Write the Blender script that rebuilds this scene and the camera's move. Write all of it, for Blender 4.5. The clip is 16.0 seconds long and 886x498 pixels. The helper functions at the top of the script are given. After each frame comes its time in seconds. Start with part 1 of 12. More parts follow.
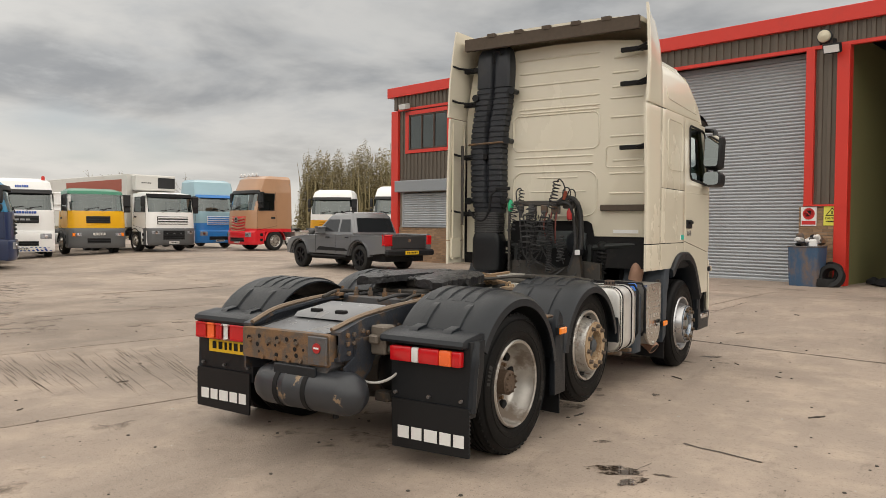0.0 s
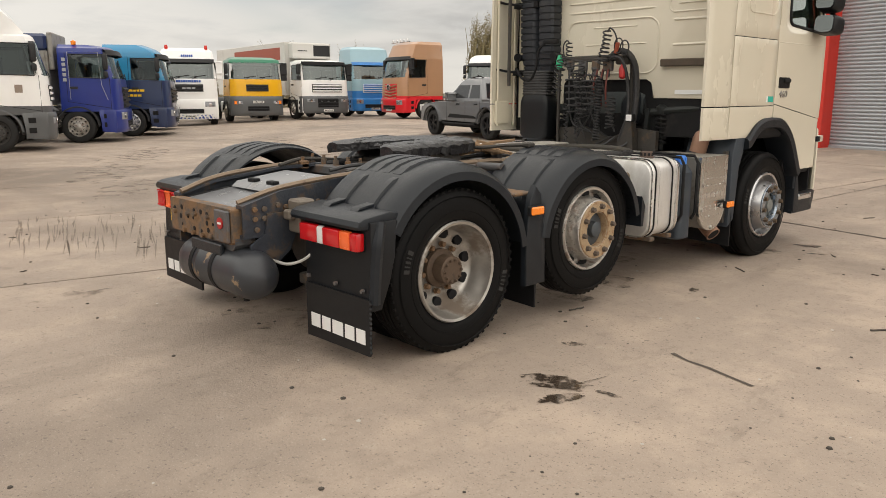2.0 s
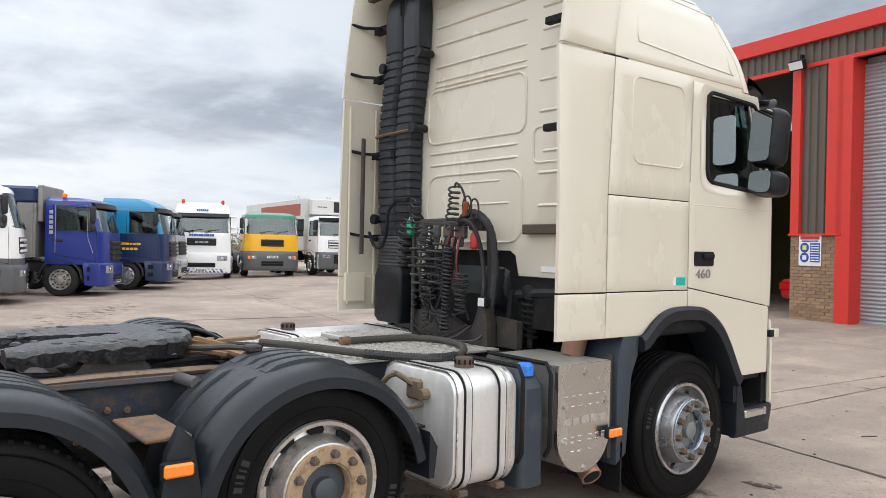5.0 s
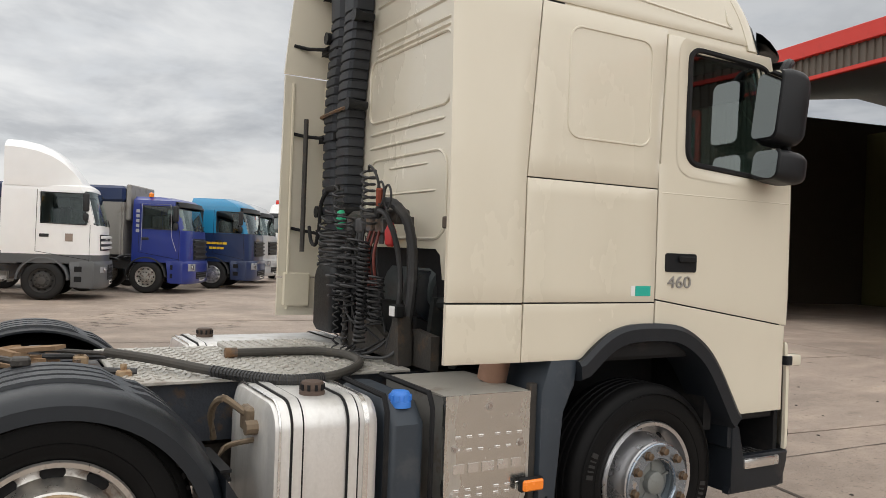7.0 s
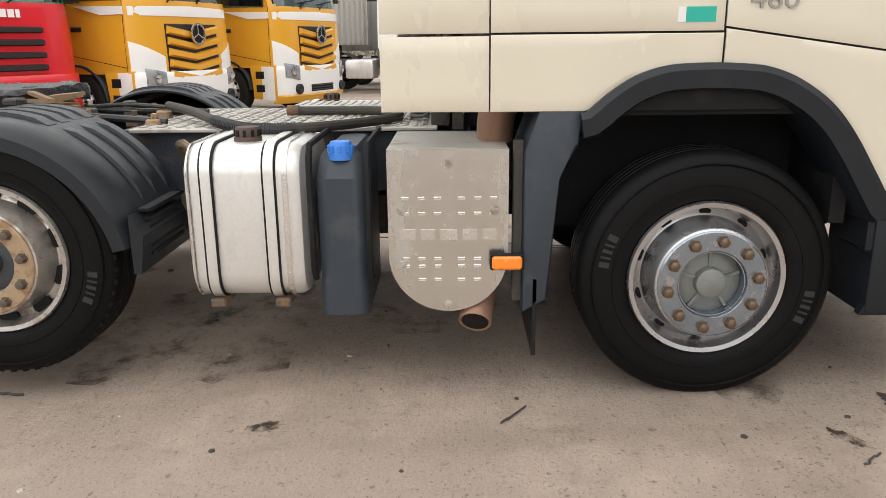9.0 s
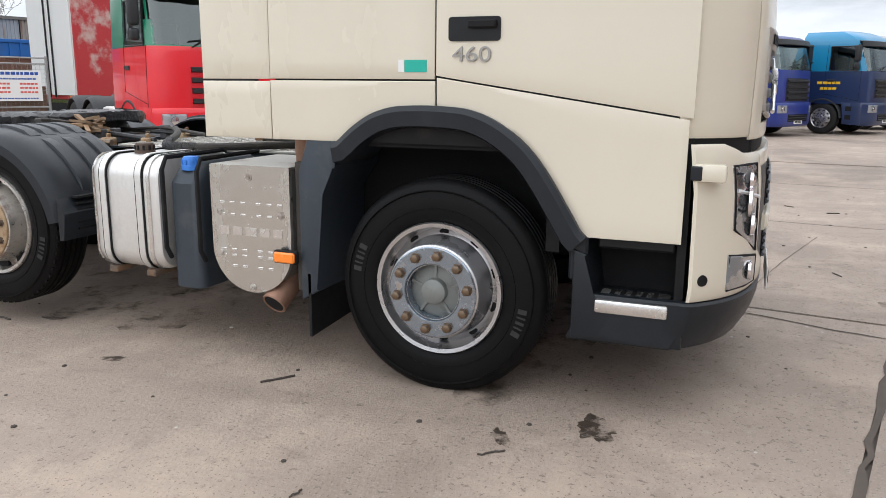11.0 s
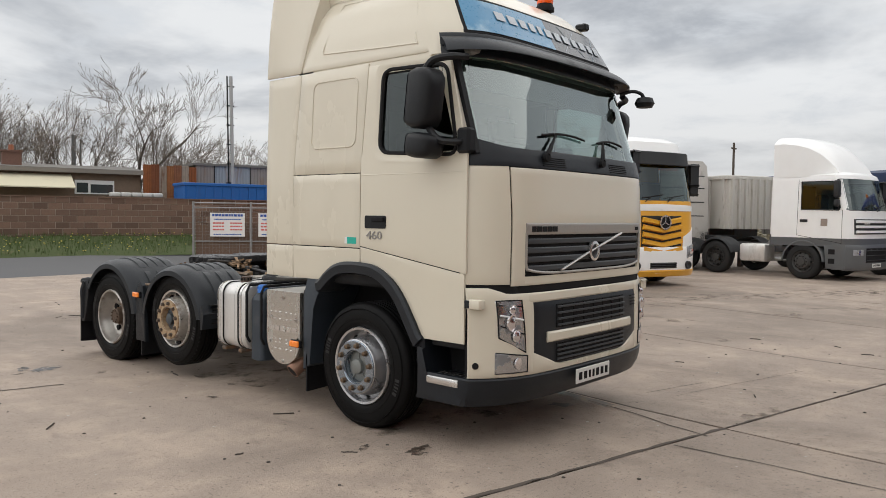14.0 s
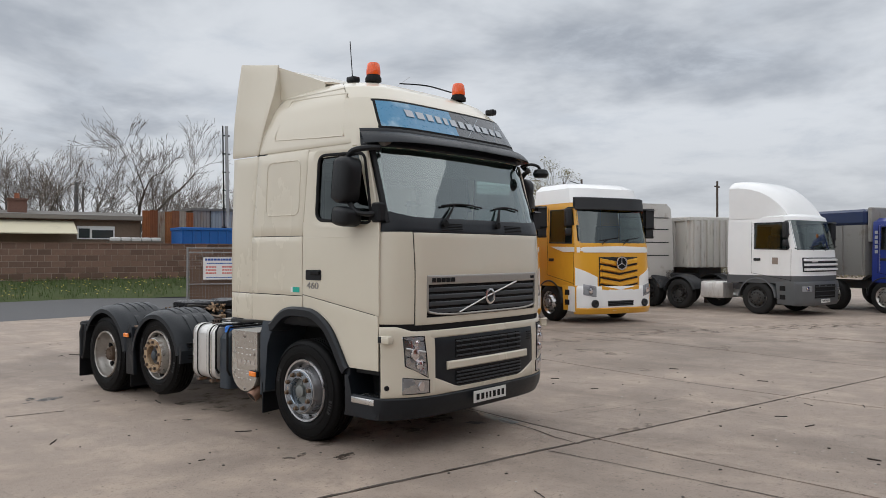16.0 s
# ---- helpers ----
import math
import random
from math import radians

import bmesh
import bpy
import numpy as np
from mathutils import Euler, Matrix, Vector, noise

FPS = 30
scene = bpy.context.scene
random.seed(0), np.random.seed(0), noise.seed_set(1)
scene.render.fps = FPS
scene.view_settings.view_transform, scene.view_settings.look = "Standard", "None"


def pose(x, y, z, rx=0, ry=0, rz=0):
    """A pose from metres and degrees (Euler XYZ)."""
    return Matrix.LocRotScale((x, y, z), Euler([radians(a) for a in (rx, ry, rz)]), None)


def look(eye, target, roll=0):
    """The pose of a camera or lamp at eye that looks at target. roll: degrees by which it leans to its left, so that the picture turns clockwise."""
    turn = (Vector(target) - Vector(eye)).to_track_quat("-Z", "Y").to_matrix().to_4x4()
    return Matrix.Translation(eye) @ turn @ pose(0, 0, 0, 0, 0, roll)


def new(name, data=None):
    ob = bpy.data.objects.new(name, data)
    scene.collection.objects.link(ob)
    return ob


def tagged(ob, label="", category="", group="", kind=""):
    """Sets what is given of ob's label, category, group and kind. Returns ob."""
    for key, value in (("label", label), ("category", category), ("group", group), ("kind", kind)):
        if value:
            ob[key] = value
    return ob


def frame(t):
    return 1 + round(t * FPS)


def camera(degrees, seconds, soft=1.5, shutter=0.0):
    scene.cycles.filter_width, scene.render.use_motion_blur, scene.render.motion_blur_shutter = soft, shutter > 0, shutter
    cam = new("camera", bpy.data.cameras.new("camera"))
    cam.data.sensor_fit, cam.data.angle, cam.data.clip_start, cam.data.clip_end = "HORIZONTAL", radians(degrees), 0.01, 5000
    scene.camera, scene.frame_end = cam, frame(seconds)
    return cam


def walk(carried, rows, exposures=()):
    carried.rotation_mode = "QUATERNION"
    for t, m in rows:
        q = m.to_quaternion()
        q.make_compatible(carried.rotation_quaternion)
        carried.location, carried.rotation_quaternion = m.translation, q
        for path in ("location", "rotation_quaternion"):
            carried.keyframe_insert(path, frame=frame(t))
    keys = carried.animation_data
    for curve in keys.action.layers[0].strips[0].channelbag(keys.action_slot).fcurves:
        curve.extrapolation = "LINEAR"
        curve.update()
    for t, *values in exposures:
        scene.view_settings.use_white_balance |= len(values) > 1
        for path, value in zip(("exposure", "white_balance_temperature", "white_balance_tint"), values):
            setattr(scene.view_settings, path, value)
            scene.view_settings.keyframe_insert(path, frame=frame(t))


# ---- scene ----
cam = camera(60.0, 16.0, soft=0.7)
PATH = [
    (0, (3.802, -4.787, 1.612), (2.699, -3.12, 1.549), 0.4),
    (0.5, (4.077, -4.408, 1.615), (2.881, -2.806, 1.548), 0.6),
    (1, (4.229, -4.0, 1.591), (3.0, -2.425, 1.495), -0.1),
    (1.5, (4.38, -3.572, 1.561), (3.066, -2.08, 1.347), -0.2),
    (2, (4.47, -3.109, 1.545), (3.036, -1.773, 1.145), 0.1),
    (2.5, (4.491, -2.65, 1.545), (2.961, -1.45, 1.078), -0.8),
    (3, (4.556, -2.168, 1.522), (2.954, -1.071, 1.043), -1.6),
    (3.5, (4.533, -1.698, 1.494), (2.892, -0.661, 1.012), -1.5),
    (4, (4.503, -1.195, 1.508), (2.859, -0.145, 1.067), -1.2),
    (4.5, (4.429, -0.738, 1.572), (2.806, 0.402, 1.315), 0.8),
    (5, (4.238, -0.398, 1.677), (2.676, 0.851, 1.674), 1.2),
    (5.2, (4.187, -0.286, 1.694), (2.641, 0.979, 1.792), 1.2),
    (7.3, (4.147, 1.405, 1.653), (2.344, 2.265, 1.556), 2.6),
    (7.5, (4.131, 1.572, 1.605), (2.279, 2.293, 1.375), 2.0),
    (8, (4.09, 2.024, 1.521), (2.173, 2.416, 1.108), -0.3),
    (8.5, (4.105, 2.538, 1.438), (2.173, 2.702, 0.948), -0.6),
    (9, (4.11, 3.125, 1.4), (2.179, 3.101, 0.88), -0.6),
    (9.5, (4.172, 3.639, 1.395), (2.252, 3.436, 0.871), -0.8),
    (10, (4.243, 4.197, 1.375), (2.336, 3.822, 0.902), -0.7),
    (10.2, (4.268, 4.443, 1.383), (2.367, 4.016, 0.933), -0.5),
    (12.3, (4.835, 6.738, 1.498), (3.252, 5.562, 1.163), 0.4),
    (12.5, (4.941, 6.936, 1.557), (3.382, 5.716, 1.273), 0.1),
    (13, (5.086, 7.476, 1.616), (3.617, 6.131, 1.439), 0.6),
    (13.5, (5.266, 8.03, 1.662), (3.784, 6.693, 1.534), 0.6),
    (14, (5.4, 8.558, 1.701), (3.887, 7.254, 1.612), 0.7),
    (14.5, (5.576, 9.068, 1.752), (4.067, 7.758, 1.67), 1.0),
    (15, (5.771, 9.52, 1.813), (4.269, 8.199, 1.776), 0.5),
    (15.5, (5.922, 9.902, 1.857), (4.422, 8.579, 1.858), 0.1),
    (16, (6.066, 10.127, 1.865), (4.554, 8.817, 1.873), 0.1),
]
EXPOSURES = ((0, -0.05, 6950, 10), (1.5, -0.03, 6850, 10), (2, 0.05, 7000, 10), (2.4, 0.12, 6400, 10), (3.5, 0.17, 6300, 10), (4.5, 0.40, 6150, 10), (5.2, 0.2, 6000, 10), (7.5, -0.06, 6550, 10), (8.5, 0.28, 6500, 10), (9, 0.33, 6450, 10), (10.2, 0.33, 6150, 10), (12.5, 0.05, 5850, 10), (13.5, -0.08, 5900, 10), (14, -0.2, 6350, 10), (14.5, -0.28, 6500, 10), (15.5, -0.42, 6050, 10), (16, -0.42, 6050, 10))
walk(cam, [(t, look(eye, target, roll)) for t, eye, target, roll in PATH], exposures=EXPOSURES)


# ---- world and sun: a bright overcast afternoon with broken grey cloud ----
SUN_EL, SUN_AZ = 80.0, 90.0


def build_world():
    w = bpy.data.worlds.new("overcast_sky")
    scene.world = w
    w.use_nodes = True
    nt = w.node_tree
    nt.nodes.clear()
    N, L = nt.nodes.new, nt.links.new
    out, bg = N("ShaderNodeOutputWorld"), N("ShaderNodeBackground")
    sky = N("ShaderNodeTexSky")
    sky.sky_type = "NISHITA"
    sky.sun_disc = False
    sky.sun_elevation, sky.sun_rotation = radians(SUN_EL), radians(SUN_AZ)
    dim = N("ShaderNodeVectorMath")
    dim.operation = "SCALE"
    dim.inputs["Scale"].default_value = 0.13
    L(sky.outputs[0], dim.inputs[0])
    tc = N("ShaderNodeTexCoord")
    sep = N("ShaderNodeSeparateXYZ")
    L(tc.outputs["Generated"], sep.inputs[0])
    up = N("ShaderNodeMath")
    up.operation = "MAXIMUM"
    up.inputs[1].default_value = 0.0
    L(sep.outputs["Z"], up.inputs[0])
    add = N("ShaderNodeMath")
    add.operation = "ADD"
    add.inputs[1].default_value = 0.16
    L(up.outputs[0], add.inputs[0])
    div = N("ShaderNodeVectorMath")
    div.operation = "DIVIDE"
    comb = N("ShaderNodeCombineXYZ")
    for i in range(2):
        L(add.outputs[0], comb.inputs[i])
    comb.inputs[2].default_value = 1.0
    L(tc.outputs["Generated"], div.inputs[0])
    L(comb.outputs[0], div.inputs[1])
    flat = N("ShaderNodeVectorMath")
    flat.operation = "MULTIPLY"
    flat.inputs[1].default_value = (1.0, 1.0, 0.0)
    L(div.outputs[0], flat.inputs[0])

    def cloud(scale, detail, rough, lo, hi, shift):
        mv = N("ShaderNodeVectorMath")
        mv.operation = "ADD"
        mv.inputs[1].default_value = shift
        L(flat.outputs[0], mv.inputs[0])
        n = N("ShaderNodeTexNoise")
        n.inputs["Scale"].default_value = scale
        n.inputs["Detail"].default_value = detail
        n.inputs["Roughness"].default_value = rough
        n.inputs["Distortion"].default_value = 0.25
        L(mv.outputs[0], n.inputs["Vector"])
        r = N("ShaderNodeMapRange")
        r.interpolation_type = "SMOOTHSTEP"
        r.inputs[1].default_value, r.inputs[2].default_value = lo, hi
        L(n.outputs["Fac"], r.inputs[0])
        return r.outputs[0]

    def mix(fac, a, b):
        m = N("ShaderNodeMix")
        m.data_type = "RGBA"
        for k, v in ((0, fac), (6, a), (7, b)):
            if isinstance(v, (tuple, float)):
                m.inputs[k].default_value = v
            else:
                L(v, m.inputs[k])
        return m.outputs[2]

    thin = (0.95, 0.955, 0.95, 1)
    grey = (0.50, 0.525, 0.56, 1)
    c = mix(cloud(0.9, 6.0, 0.55, 0.42, 0.66, (3.1, 7.4, 0)), thin, grey)
    c = mix(cloud(2.6, 7.0, 0.6, 0.45, 0.75, (1.7, 2.2, 0)), c, (0.78, 0.805, 0.83, 1))
    cover = cloud(0.55, 3.0, 0.5, 0.22, 0.40, (5.2, 0.6, 0))
    c = mix(cover, dim.outputs[0], c)
    bank = N("ShaderNodeMapRange")
    bank.interpolation_type = "SMOOTHSTEP"
    bank.inputs[1].default_value, bank.inputs[2].default_value, bank.inputs[4].default_value = -0.25, 0.85, 0.78
    L(sep.outputs["Y"], bank.inputs[0])
    low = N("ShaderNodeVectorMath")
    low.operation = "MULTIPLY"
    low.inputs[1].default_value = (0.50, 0.52, 0.55)
    L(c, low.inputs[0])
    c = mix(bank.outputs[0], c, low.outputs[0])
    haze = N("ShaderNodeMapRange")
    haze.inputs[1].default_value, haze.inputs[2].default_value = 0.0, 0.16
    haze.inputs[3].default_value, haze.inputs[4].default_value = 0.75, 0.0
    L(sep.outputs["Z"], haze.inputs[0])
    c = mix(haze.outputs[0], c, (0.80, 0.785, 0.75, 1))
    L(c, bg.inputs["Color"])
    bg.inputs["Strength"].default_value = 1.0
    L(bg.outputs[0], out.inputs[0])


build_world()
sun = new("sun", bpy.data.lights.new("sun", "SUN"))
sun.data.energy, sun.data.angle, sun.data.color = 2.5, radians(140), (1.0, 0.95, 0.88)
sun.matrix_world = look((4.8, 2, 27.2), (0, 2, 0))
scene.view_settings.exposure = 0.0


# ---- materials ----
MATS = {}


def mat(name, rgb, rough=0.6, metal=0.0, spots=None, spot_rgb=(0.1, 0.08, 0.06), spot_scale=6.0, spot_lo=0.55, spot_hi=0.7,
        grain=0.12, grain_scale=40.0, bump=0.0, bump_scale=60.0, emit=0.0, coat=0.0, rough_var=0.1, vary=0.0, alpha=1.0, trans=0.0, streak=None, spec=0.5):
    """A procedural surface: base colour with fine grain, a second scale of stains, and fine relief. streak stretches the stains (x, y, z)."""
    if name in MATS:
        return MATS[name]
    m = bpy.data.materials.new(name)
    MATS[name] = m
    m.use_nodes = True
    nt = m.node_tree
    N, L = nt.nodes.new, nt.links.new
    b = nt.nodes["Principled BSDF"]
    b.inputs["Metallic"].default_value = metal
    b.inputs["Coat Weight"].default_value = coat
    b.inputs["Specular IOR Level"].default_value = spec
    b.inputs["Transmission Weight"].default_value = trans
    tc = N("ShaderNodeTexCoord")
    n1 = N("ShaderNodeTexNoise")
    n1.inputs["Scale"].default_value = grain_scale
    n1.inputs["Detail"].default_value = 4.0
    L(tc.outputs["Object"], n1.inputs["Vector"])
    hi = tuple(min(1.0, c * (1 + grain)) for c in rgb) + (1,)
    lo = tuple(c * (1 - grain) for c in rgb) + (1,)
    mx = N("ShaderNodeMix")
    mx.data_type = "RGBA"
    mx.inputs[6].default_value, mx.inputs[7].default_value = lo, hi
    L(n1.outputs["Fac"], mx.inputs[0])
    col = mx.outputs[2]
    rv = N("ShaderNodeMapRange")
    rv.inputs[3].default_value, rv.inputs[4].default_value = max(0.02, rough - rough_var), min(1.0, rough + rough_var)
    L(n1.outputs["Fac"], rv.inputs[0])
    rough_out = rv.outputs[0]
    if spots is not None:
        vec = tc.outputs["Object"]
        if streak:
            mp = N("ShaderNodeMapping")
            mp.inputs["Scale"].default_value = streak
            L(vec, mp.inputs[0])
            vec = mp.outputs[0]
        n2 = N("ShaderNodeTexNoise")
        n2.inputs["Scale"].default_value = spot_scale
        n2.inputs["Detail"].default_value = 6.0
        n2.inputs["Roughness"].default_value = 0.62
        L(vec, n2.inputs["Vector"])
        r2 = N("ShaderNodeMapRange")
        r2.interpolation_type = "SMOOTHSTEP"
        r2.inputs[1].default_value, r2.inputs[2].default_value = spot_lo, spot_hi
        r2.inputs[4].default_value = spots
        L(n2.outputs["Fac"], r2.inputs[0])
        m2 = N("ShaderNodeMix")
        m2.data_type = "RGBA"
        L(r2.outputs[0], m2.inputs[0])
        L(col, m2.inputs[6])
        m2.inputs[7].default_value = (*spot_rgb, 1)
        col = m2.outputs[2]
        m3 = N("ShaderNodeMix")
        L(r2.outputs[0], m3.inputs[0])
        L(rough_out, m3.inputs[2])
        m3.inputs[3].default_value = 0.85
        rough_out = m3.outputs[0]
        if metal > 0.3:
            m4 = N("ShaderNodeMapRange")
            m4.inputs[3].default_value, m4.inputs[4].default_value = metal, 0.1
            L(r2.outputs[0], m4.inputs[0])
            L(m4.outputs[0], b.inputs["Metallic"])
    if vary:
        oi = N("ShaderNodeObjectInfo")
        hs = N("ShaderNodeHueSaturation")
        vr = N("ShaderNodeMapRange")
        vr.inputs[3].default_value, vr.inputs[4].default_value = 1 - vary, 1 + vary
        L(oi.outputs["Random"], vr.inputs[0])
        L(vr.outputs[0], hs.inputs["Value"])
        L(col, hs.inputs["Color"])
        col = hs.outputs[0]
    L(col, b.inputs["Base Color"])
    L(rough_out, b.inputs["Roughness"])
    if bump:
        n3 = N("ShaderNodeTexNoise")
        n3.inputs["Scale"].default_value = bump_scale
        n3.inputs["Detail"].default_value = 5.0
        L(tc.outputs["Object"], n3.inputs["Vector"])
        bp = N("ShaderNodeBump")
        bp.inputs["Strength"].default_value = bump
        bp.inputs["Distance"].default_value = 0.01
        L(n3.outputs["Fac"], bp.inputs["Height"])
        L(bp.outputs[0], b.inputs["Normal"])
    if emit:
        L(col, b.inputs["Emission Color"])
        b.inputs["Emission Strength"].default_value = emit
    return m


CREAM = mat("cream_paint", (0.70, 0.648, 0.532), 0.22, spots=0.16, spot_rgb=(0.52, 0.46, 0.35), spot_scale=1.1, spot_lo=0.45, spot_hi=0.75, grain=0.02, grain_scale=3, coat=0.3, rough_var=0.03, streak=(1, 1, 0.45))
CREAM_DULL = mat("cream_paint_dull", (0.66, 0.60, 0.47), 0.5, spots=0.3, spot_rgb=(0.45, 0.39, 0.30), spot_scale=1.6, spot_lo=0.45, spot_hi=0.75, grain=0.04, streak=(1, 1, 0.35))
BLACK_PLASTIC = mat("black_plastic", (0.009, 0.010, 0.012), 0.44, spec=0.3, grain=0.25, grain_scale=25, bump=0.12, bump_scale=400, spots=0.35, spot_rgb=(0.025, 0.025, 0.026), spot_scale=3.0)
GREY_PLASTIC = mat("dark_grey_plastic", (0.0125, 0.0155, 0.020), 0.36, spec=0.34, grain=0.2, grain_scale=20, bump=0.1, bump_scale=300, spots=0.3, spot_rgb=(0.030, 0.031, 0.033), spot_scale=4.0)
BLACK = mat("matt_black", (0.008, 0.008, 0.009), 0.75, spec=0.3, grain=0.3, spots=0.4, spot_rgb=(0.04, 0.035, 0.03), spot_scale=5)
RUBBER = mat("tyre_rubber", (0.006, 0.006, 0.0063), 0.5, spec=0.12, grain=0.25, grain_scale=30, bump=0.15, bump_scale=120, spots=0.45, spot_rgb=(0.012, 0.0115, 0.011), spot_scale=2.6)
FLAP = mat("flap_rubber", (0.007, 0.0075, 0.009), 0.5, spec=0.35, grain=0.25, grain_scale=18, spots=0.3, spot_rgb=(0.022, 0.021, 0.02), spot_scale=5)
HOSE = mat("hose_rubber", (0.028, 0.028, 0.03), 0.55, grain=0.3, grain_scale=50, spots=0.5, spot_rgb=(0.09, 0.085, 0.08), spot_scale=9)
STEEL = mat("rim_steel", (0.66, 0.66, 0.67), 0.27, 0.9, spots=0.7, spot_rgb=(0.20, 0.15, 0.11), spot_scale=9, spot_lo=0.56, spot_hi=0.78, grain=0.12)
STEEL_OLD = mat("worn_rim_steel", (0.58, 0.56, 0.53), 0.30, 0.85, spots=0.8, spot_rgb=(0.17, 0.10, 0.06), spot_scale=9, spot_lo=0.50, spot_hi=0.68, grain=0.18)
RUST = mat("rusty_steel", (0.20, 0.115, 0.06), 0.8, 0.1, spots=0.9, spot_rgb=(0.11, 0.09, 0.075), spot_scale=13, spot_lo=0.42, spot_hi=0.6, grain=0.35, grain_scale=70, bump=0.5, bump_scale=90)
RUST_PALE = mat("pale_rusty_hub", (0.40, 0.29, 0.18), 0.7, 0.15, spots=0.75, spot_rgb=(0.25, 0.13, 0.06), spot_scale=22, spot_lo=0.48, spot_hi=0.66, grain=0.2, grain_scale=60, bump=0.3, bump_scale=120)
CHASSIS = mat("chassis_grey", (0.10, 0.10, 0.105), 0.6, 0.2, spots=0.8, spot_rgb=(0.16, 0.10, 0.06), spot_scale=8, spot_lo=0.5, spot_hi=0.68, grain=0.25, bump=0.25, bump_scale=80)
GRIME = mat("greasy_steel", (0.05, 0.045, 0.04), 0.62, 0.2, spots=0.7, spot_rgb=(0.13, 0.09, 0.06), spot_scale=12, grain=0.3, bump=0.4, bump_scale=70)
GREASE = mat("grease_coated_plate", (0.018, 0.018, 0.02), 0.34, 0.0, spots=0.5, spot_rgb=(0.06, 0.058, 0.055), spot_scale=16, grain=0.3, bump=1.0, bump_scale=35)
ALLOY = mat("aluminium_tank", (0.74, 0.73, 0.71), 0.36, 0.6, spots=0.45, spot_rgb=(0.42, 0.39, 0.34), spot_scale=4, spot_lo=0.45, spot_hi=0.7, grain=0.08, grain_scale=60, streak=(1.5, 1.5, 0.5), bump=0.06, bump_scale=90)
ALLOY_BRIGHT = mat("bright_aluminium", (0.74, 0.73, 0.71), 0.24, 0.92, spots=0.3, spot_rgb=(0.45, 0.42, 0.38), spot_scale=6, grain=0.05, rough_var=0.08)
CHROME = mat("bright_chrome", (0.78, 0.75, 0.76), 0.15, 1.0, grain=0.03)
DECK = mat("chequer_aluminium", (0.52, 0.50, 0.46), 0.5, 0.5, spots=0.6, spot_rgb=(0.24, 0.20, 0.16), spot_scale=5, grain=0.1)
COPPER = mat("heated_exhaust", (0.34, 0.20, 0.14), 0.55, 0.5, spots=0.5, spot_rgb=(0.16, 0.12, 0.09), spot_scale=9, grain=0.15)
RED_LENS = mat("red_lens", (0.50, 0.006, 0.010), 0.2, grain=0.08, coat=0.5, emit=0.08)
AMBER = mat("amber_lens", (0.85, 0.22, 0.02), 0.25, grain=0.08, coat=0.4, emit=0.15)
WHITE_LENS = mat("clear_lens", (0.75, 0.75, 0.75), 0.2, grain=0.06, coat=0.5)
WHITE = mat("white_print", (0.78, 0.78, 0.77), 0.55, grain=0.04)
YELLOW_PLATE = mat("yellow_plate", (0.80, 0.50, 0.02), 0.4, grain=0.03)
WHITE_PLATE = mat("white_plate", (0.75, 0.75, 0.72), 0.4, grain=0.03)
BLUE_CAP = mat("blue_cap", (0.05, 0.22, 0.70), 0.45, grain=0.08)
GREEN = mat("green_plastic", (0.02, 0.45, 0.22), 0.5, grain=0.1)
TEAL_STICKER = mat("teal_sticker", (0.02, 0.42, 0.33), 0.45, grain=0.04)
RED_PLASTIC = mat("red_plastic", (0.40, 0.02, 0.02), 0.5, grain=0.1)
INTERIOR = mat("cab_lining", (0.26, 0.255, 0.24), 0.85, grain=0.2)
SEAT = mat("seat_cloth", (0.06, 0.065, 0.075), 0.95, grain=0.3, grain_scale=80)
SIGN_BLUE = mat("roof_sign_blue", (0.06, 0.25, 0.45), 0.3, spots=0.75, spot_rgb=(0.50, 0.66, 0.75), spot_scale=3.2, spot_lo=0.5, spot_hi=0.72, grain=0.1, coat=0.4)
SIGN_DARK = mat("roof_sign_dark", (0.035, 0.045, 0.06), 0.3, grain=0.2, coat=0.4)
SILVER = mat("silver_letters", (0.62, 0.62, 0.62), 0.35, 0.4, grain=0.04)


def glass_mat(name, tint, base=0.06):
    """A clear pane: a tinted see-through layer under a reflecting one that grows towards the edge-on view."""
    m = bpy.data.materials.new(name)
    m.use_nodes = True
    nt = m.node_tree
    nt.nodes.clear()
    N, L = nt.nodes.new, nt.links.new
    out, mixs, tr, gl, lw = N("ShaderNodeOutputMaterial"), N("ShaderNodeMixShader"), N("ShaderNodeBsdfTransparent"), N("ShaderNodeBsdfGlossy"), N("ShaderNodeLayerWeight")
    tr.inputs[0].default_value = (*tint, 1)
    gl.inputs["Roughness"].default_value = 0.02
    gl.inputs["Color"].default_value = (0.90, 0.98, 0.97, 1)
    lw.inputs[0].default_value = 0.5
    pw = N("ShaderNodeMath")
    pw.operation = "POWER"
    pw.inputs[1].default_value = 4.0
    L(lw.outputs["Facing"], pw.inputs[0])
    mp = N("ShaderNodeMapRange")
    mp.inputs[3].default_value, mp.inputs[4].default_value = base, 1.0
    L(pw.outputs[0], mp.inputs[0])
    L(mp.outputs[0], mixs.inputs[0])
    L(tr.outputs[0], mixs.inputs[1])
    L(gl.outputs[0], mixs.inputs[2])
    L(mixs.outputs[0], out.inputs[0])
    return m


GLASS = glass_mat("windscreen_glass", (0.70, 0.92, 0.88), 0.27)
GLASS_DARK = glass_mat("tinted_side_glass", (0.17, 0.22, 0.21), 0.10)
MIRROR = mat("mirror_glass", (0.85, 0.87, 0.88), 0.03, 1.0, grain=0.0, rough_var=0.0)


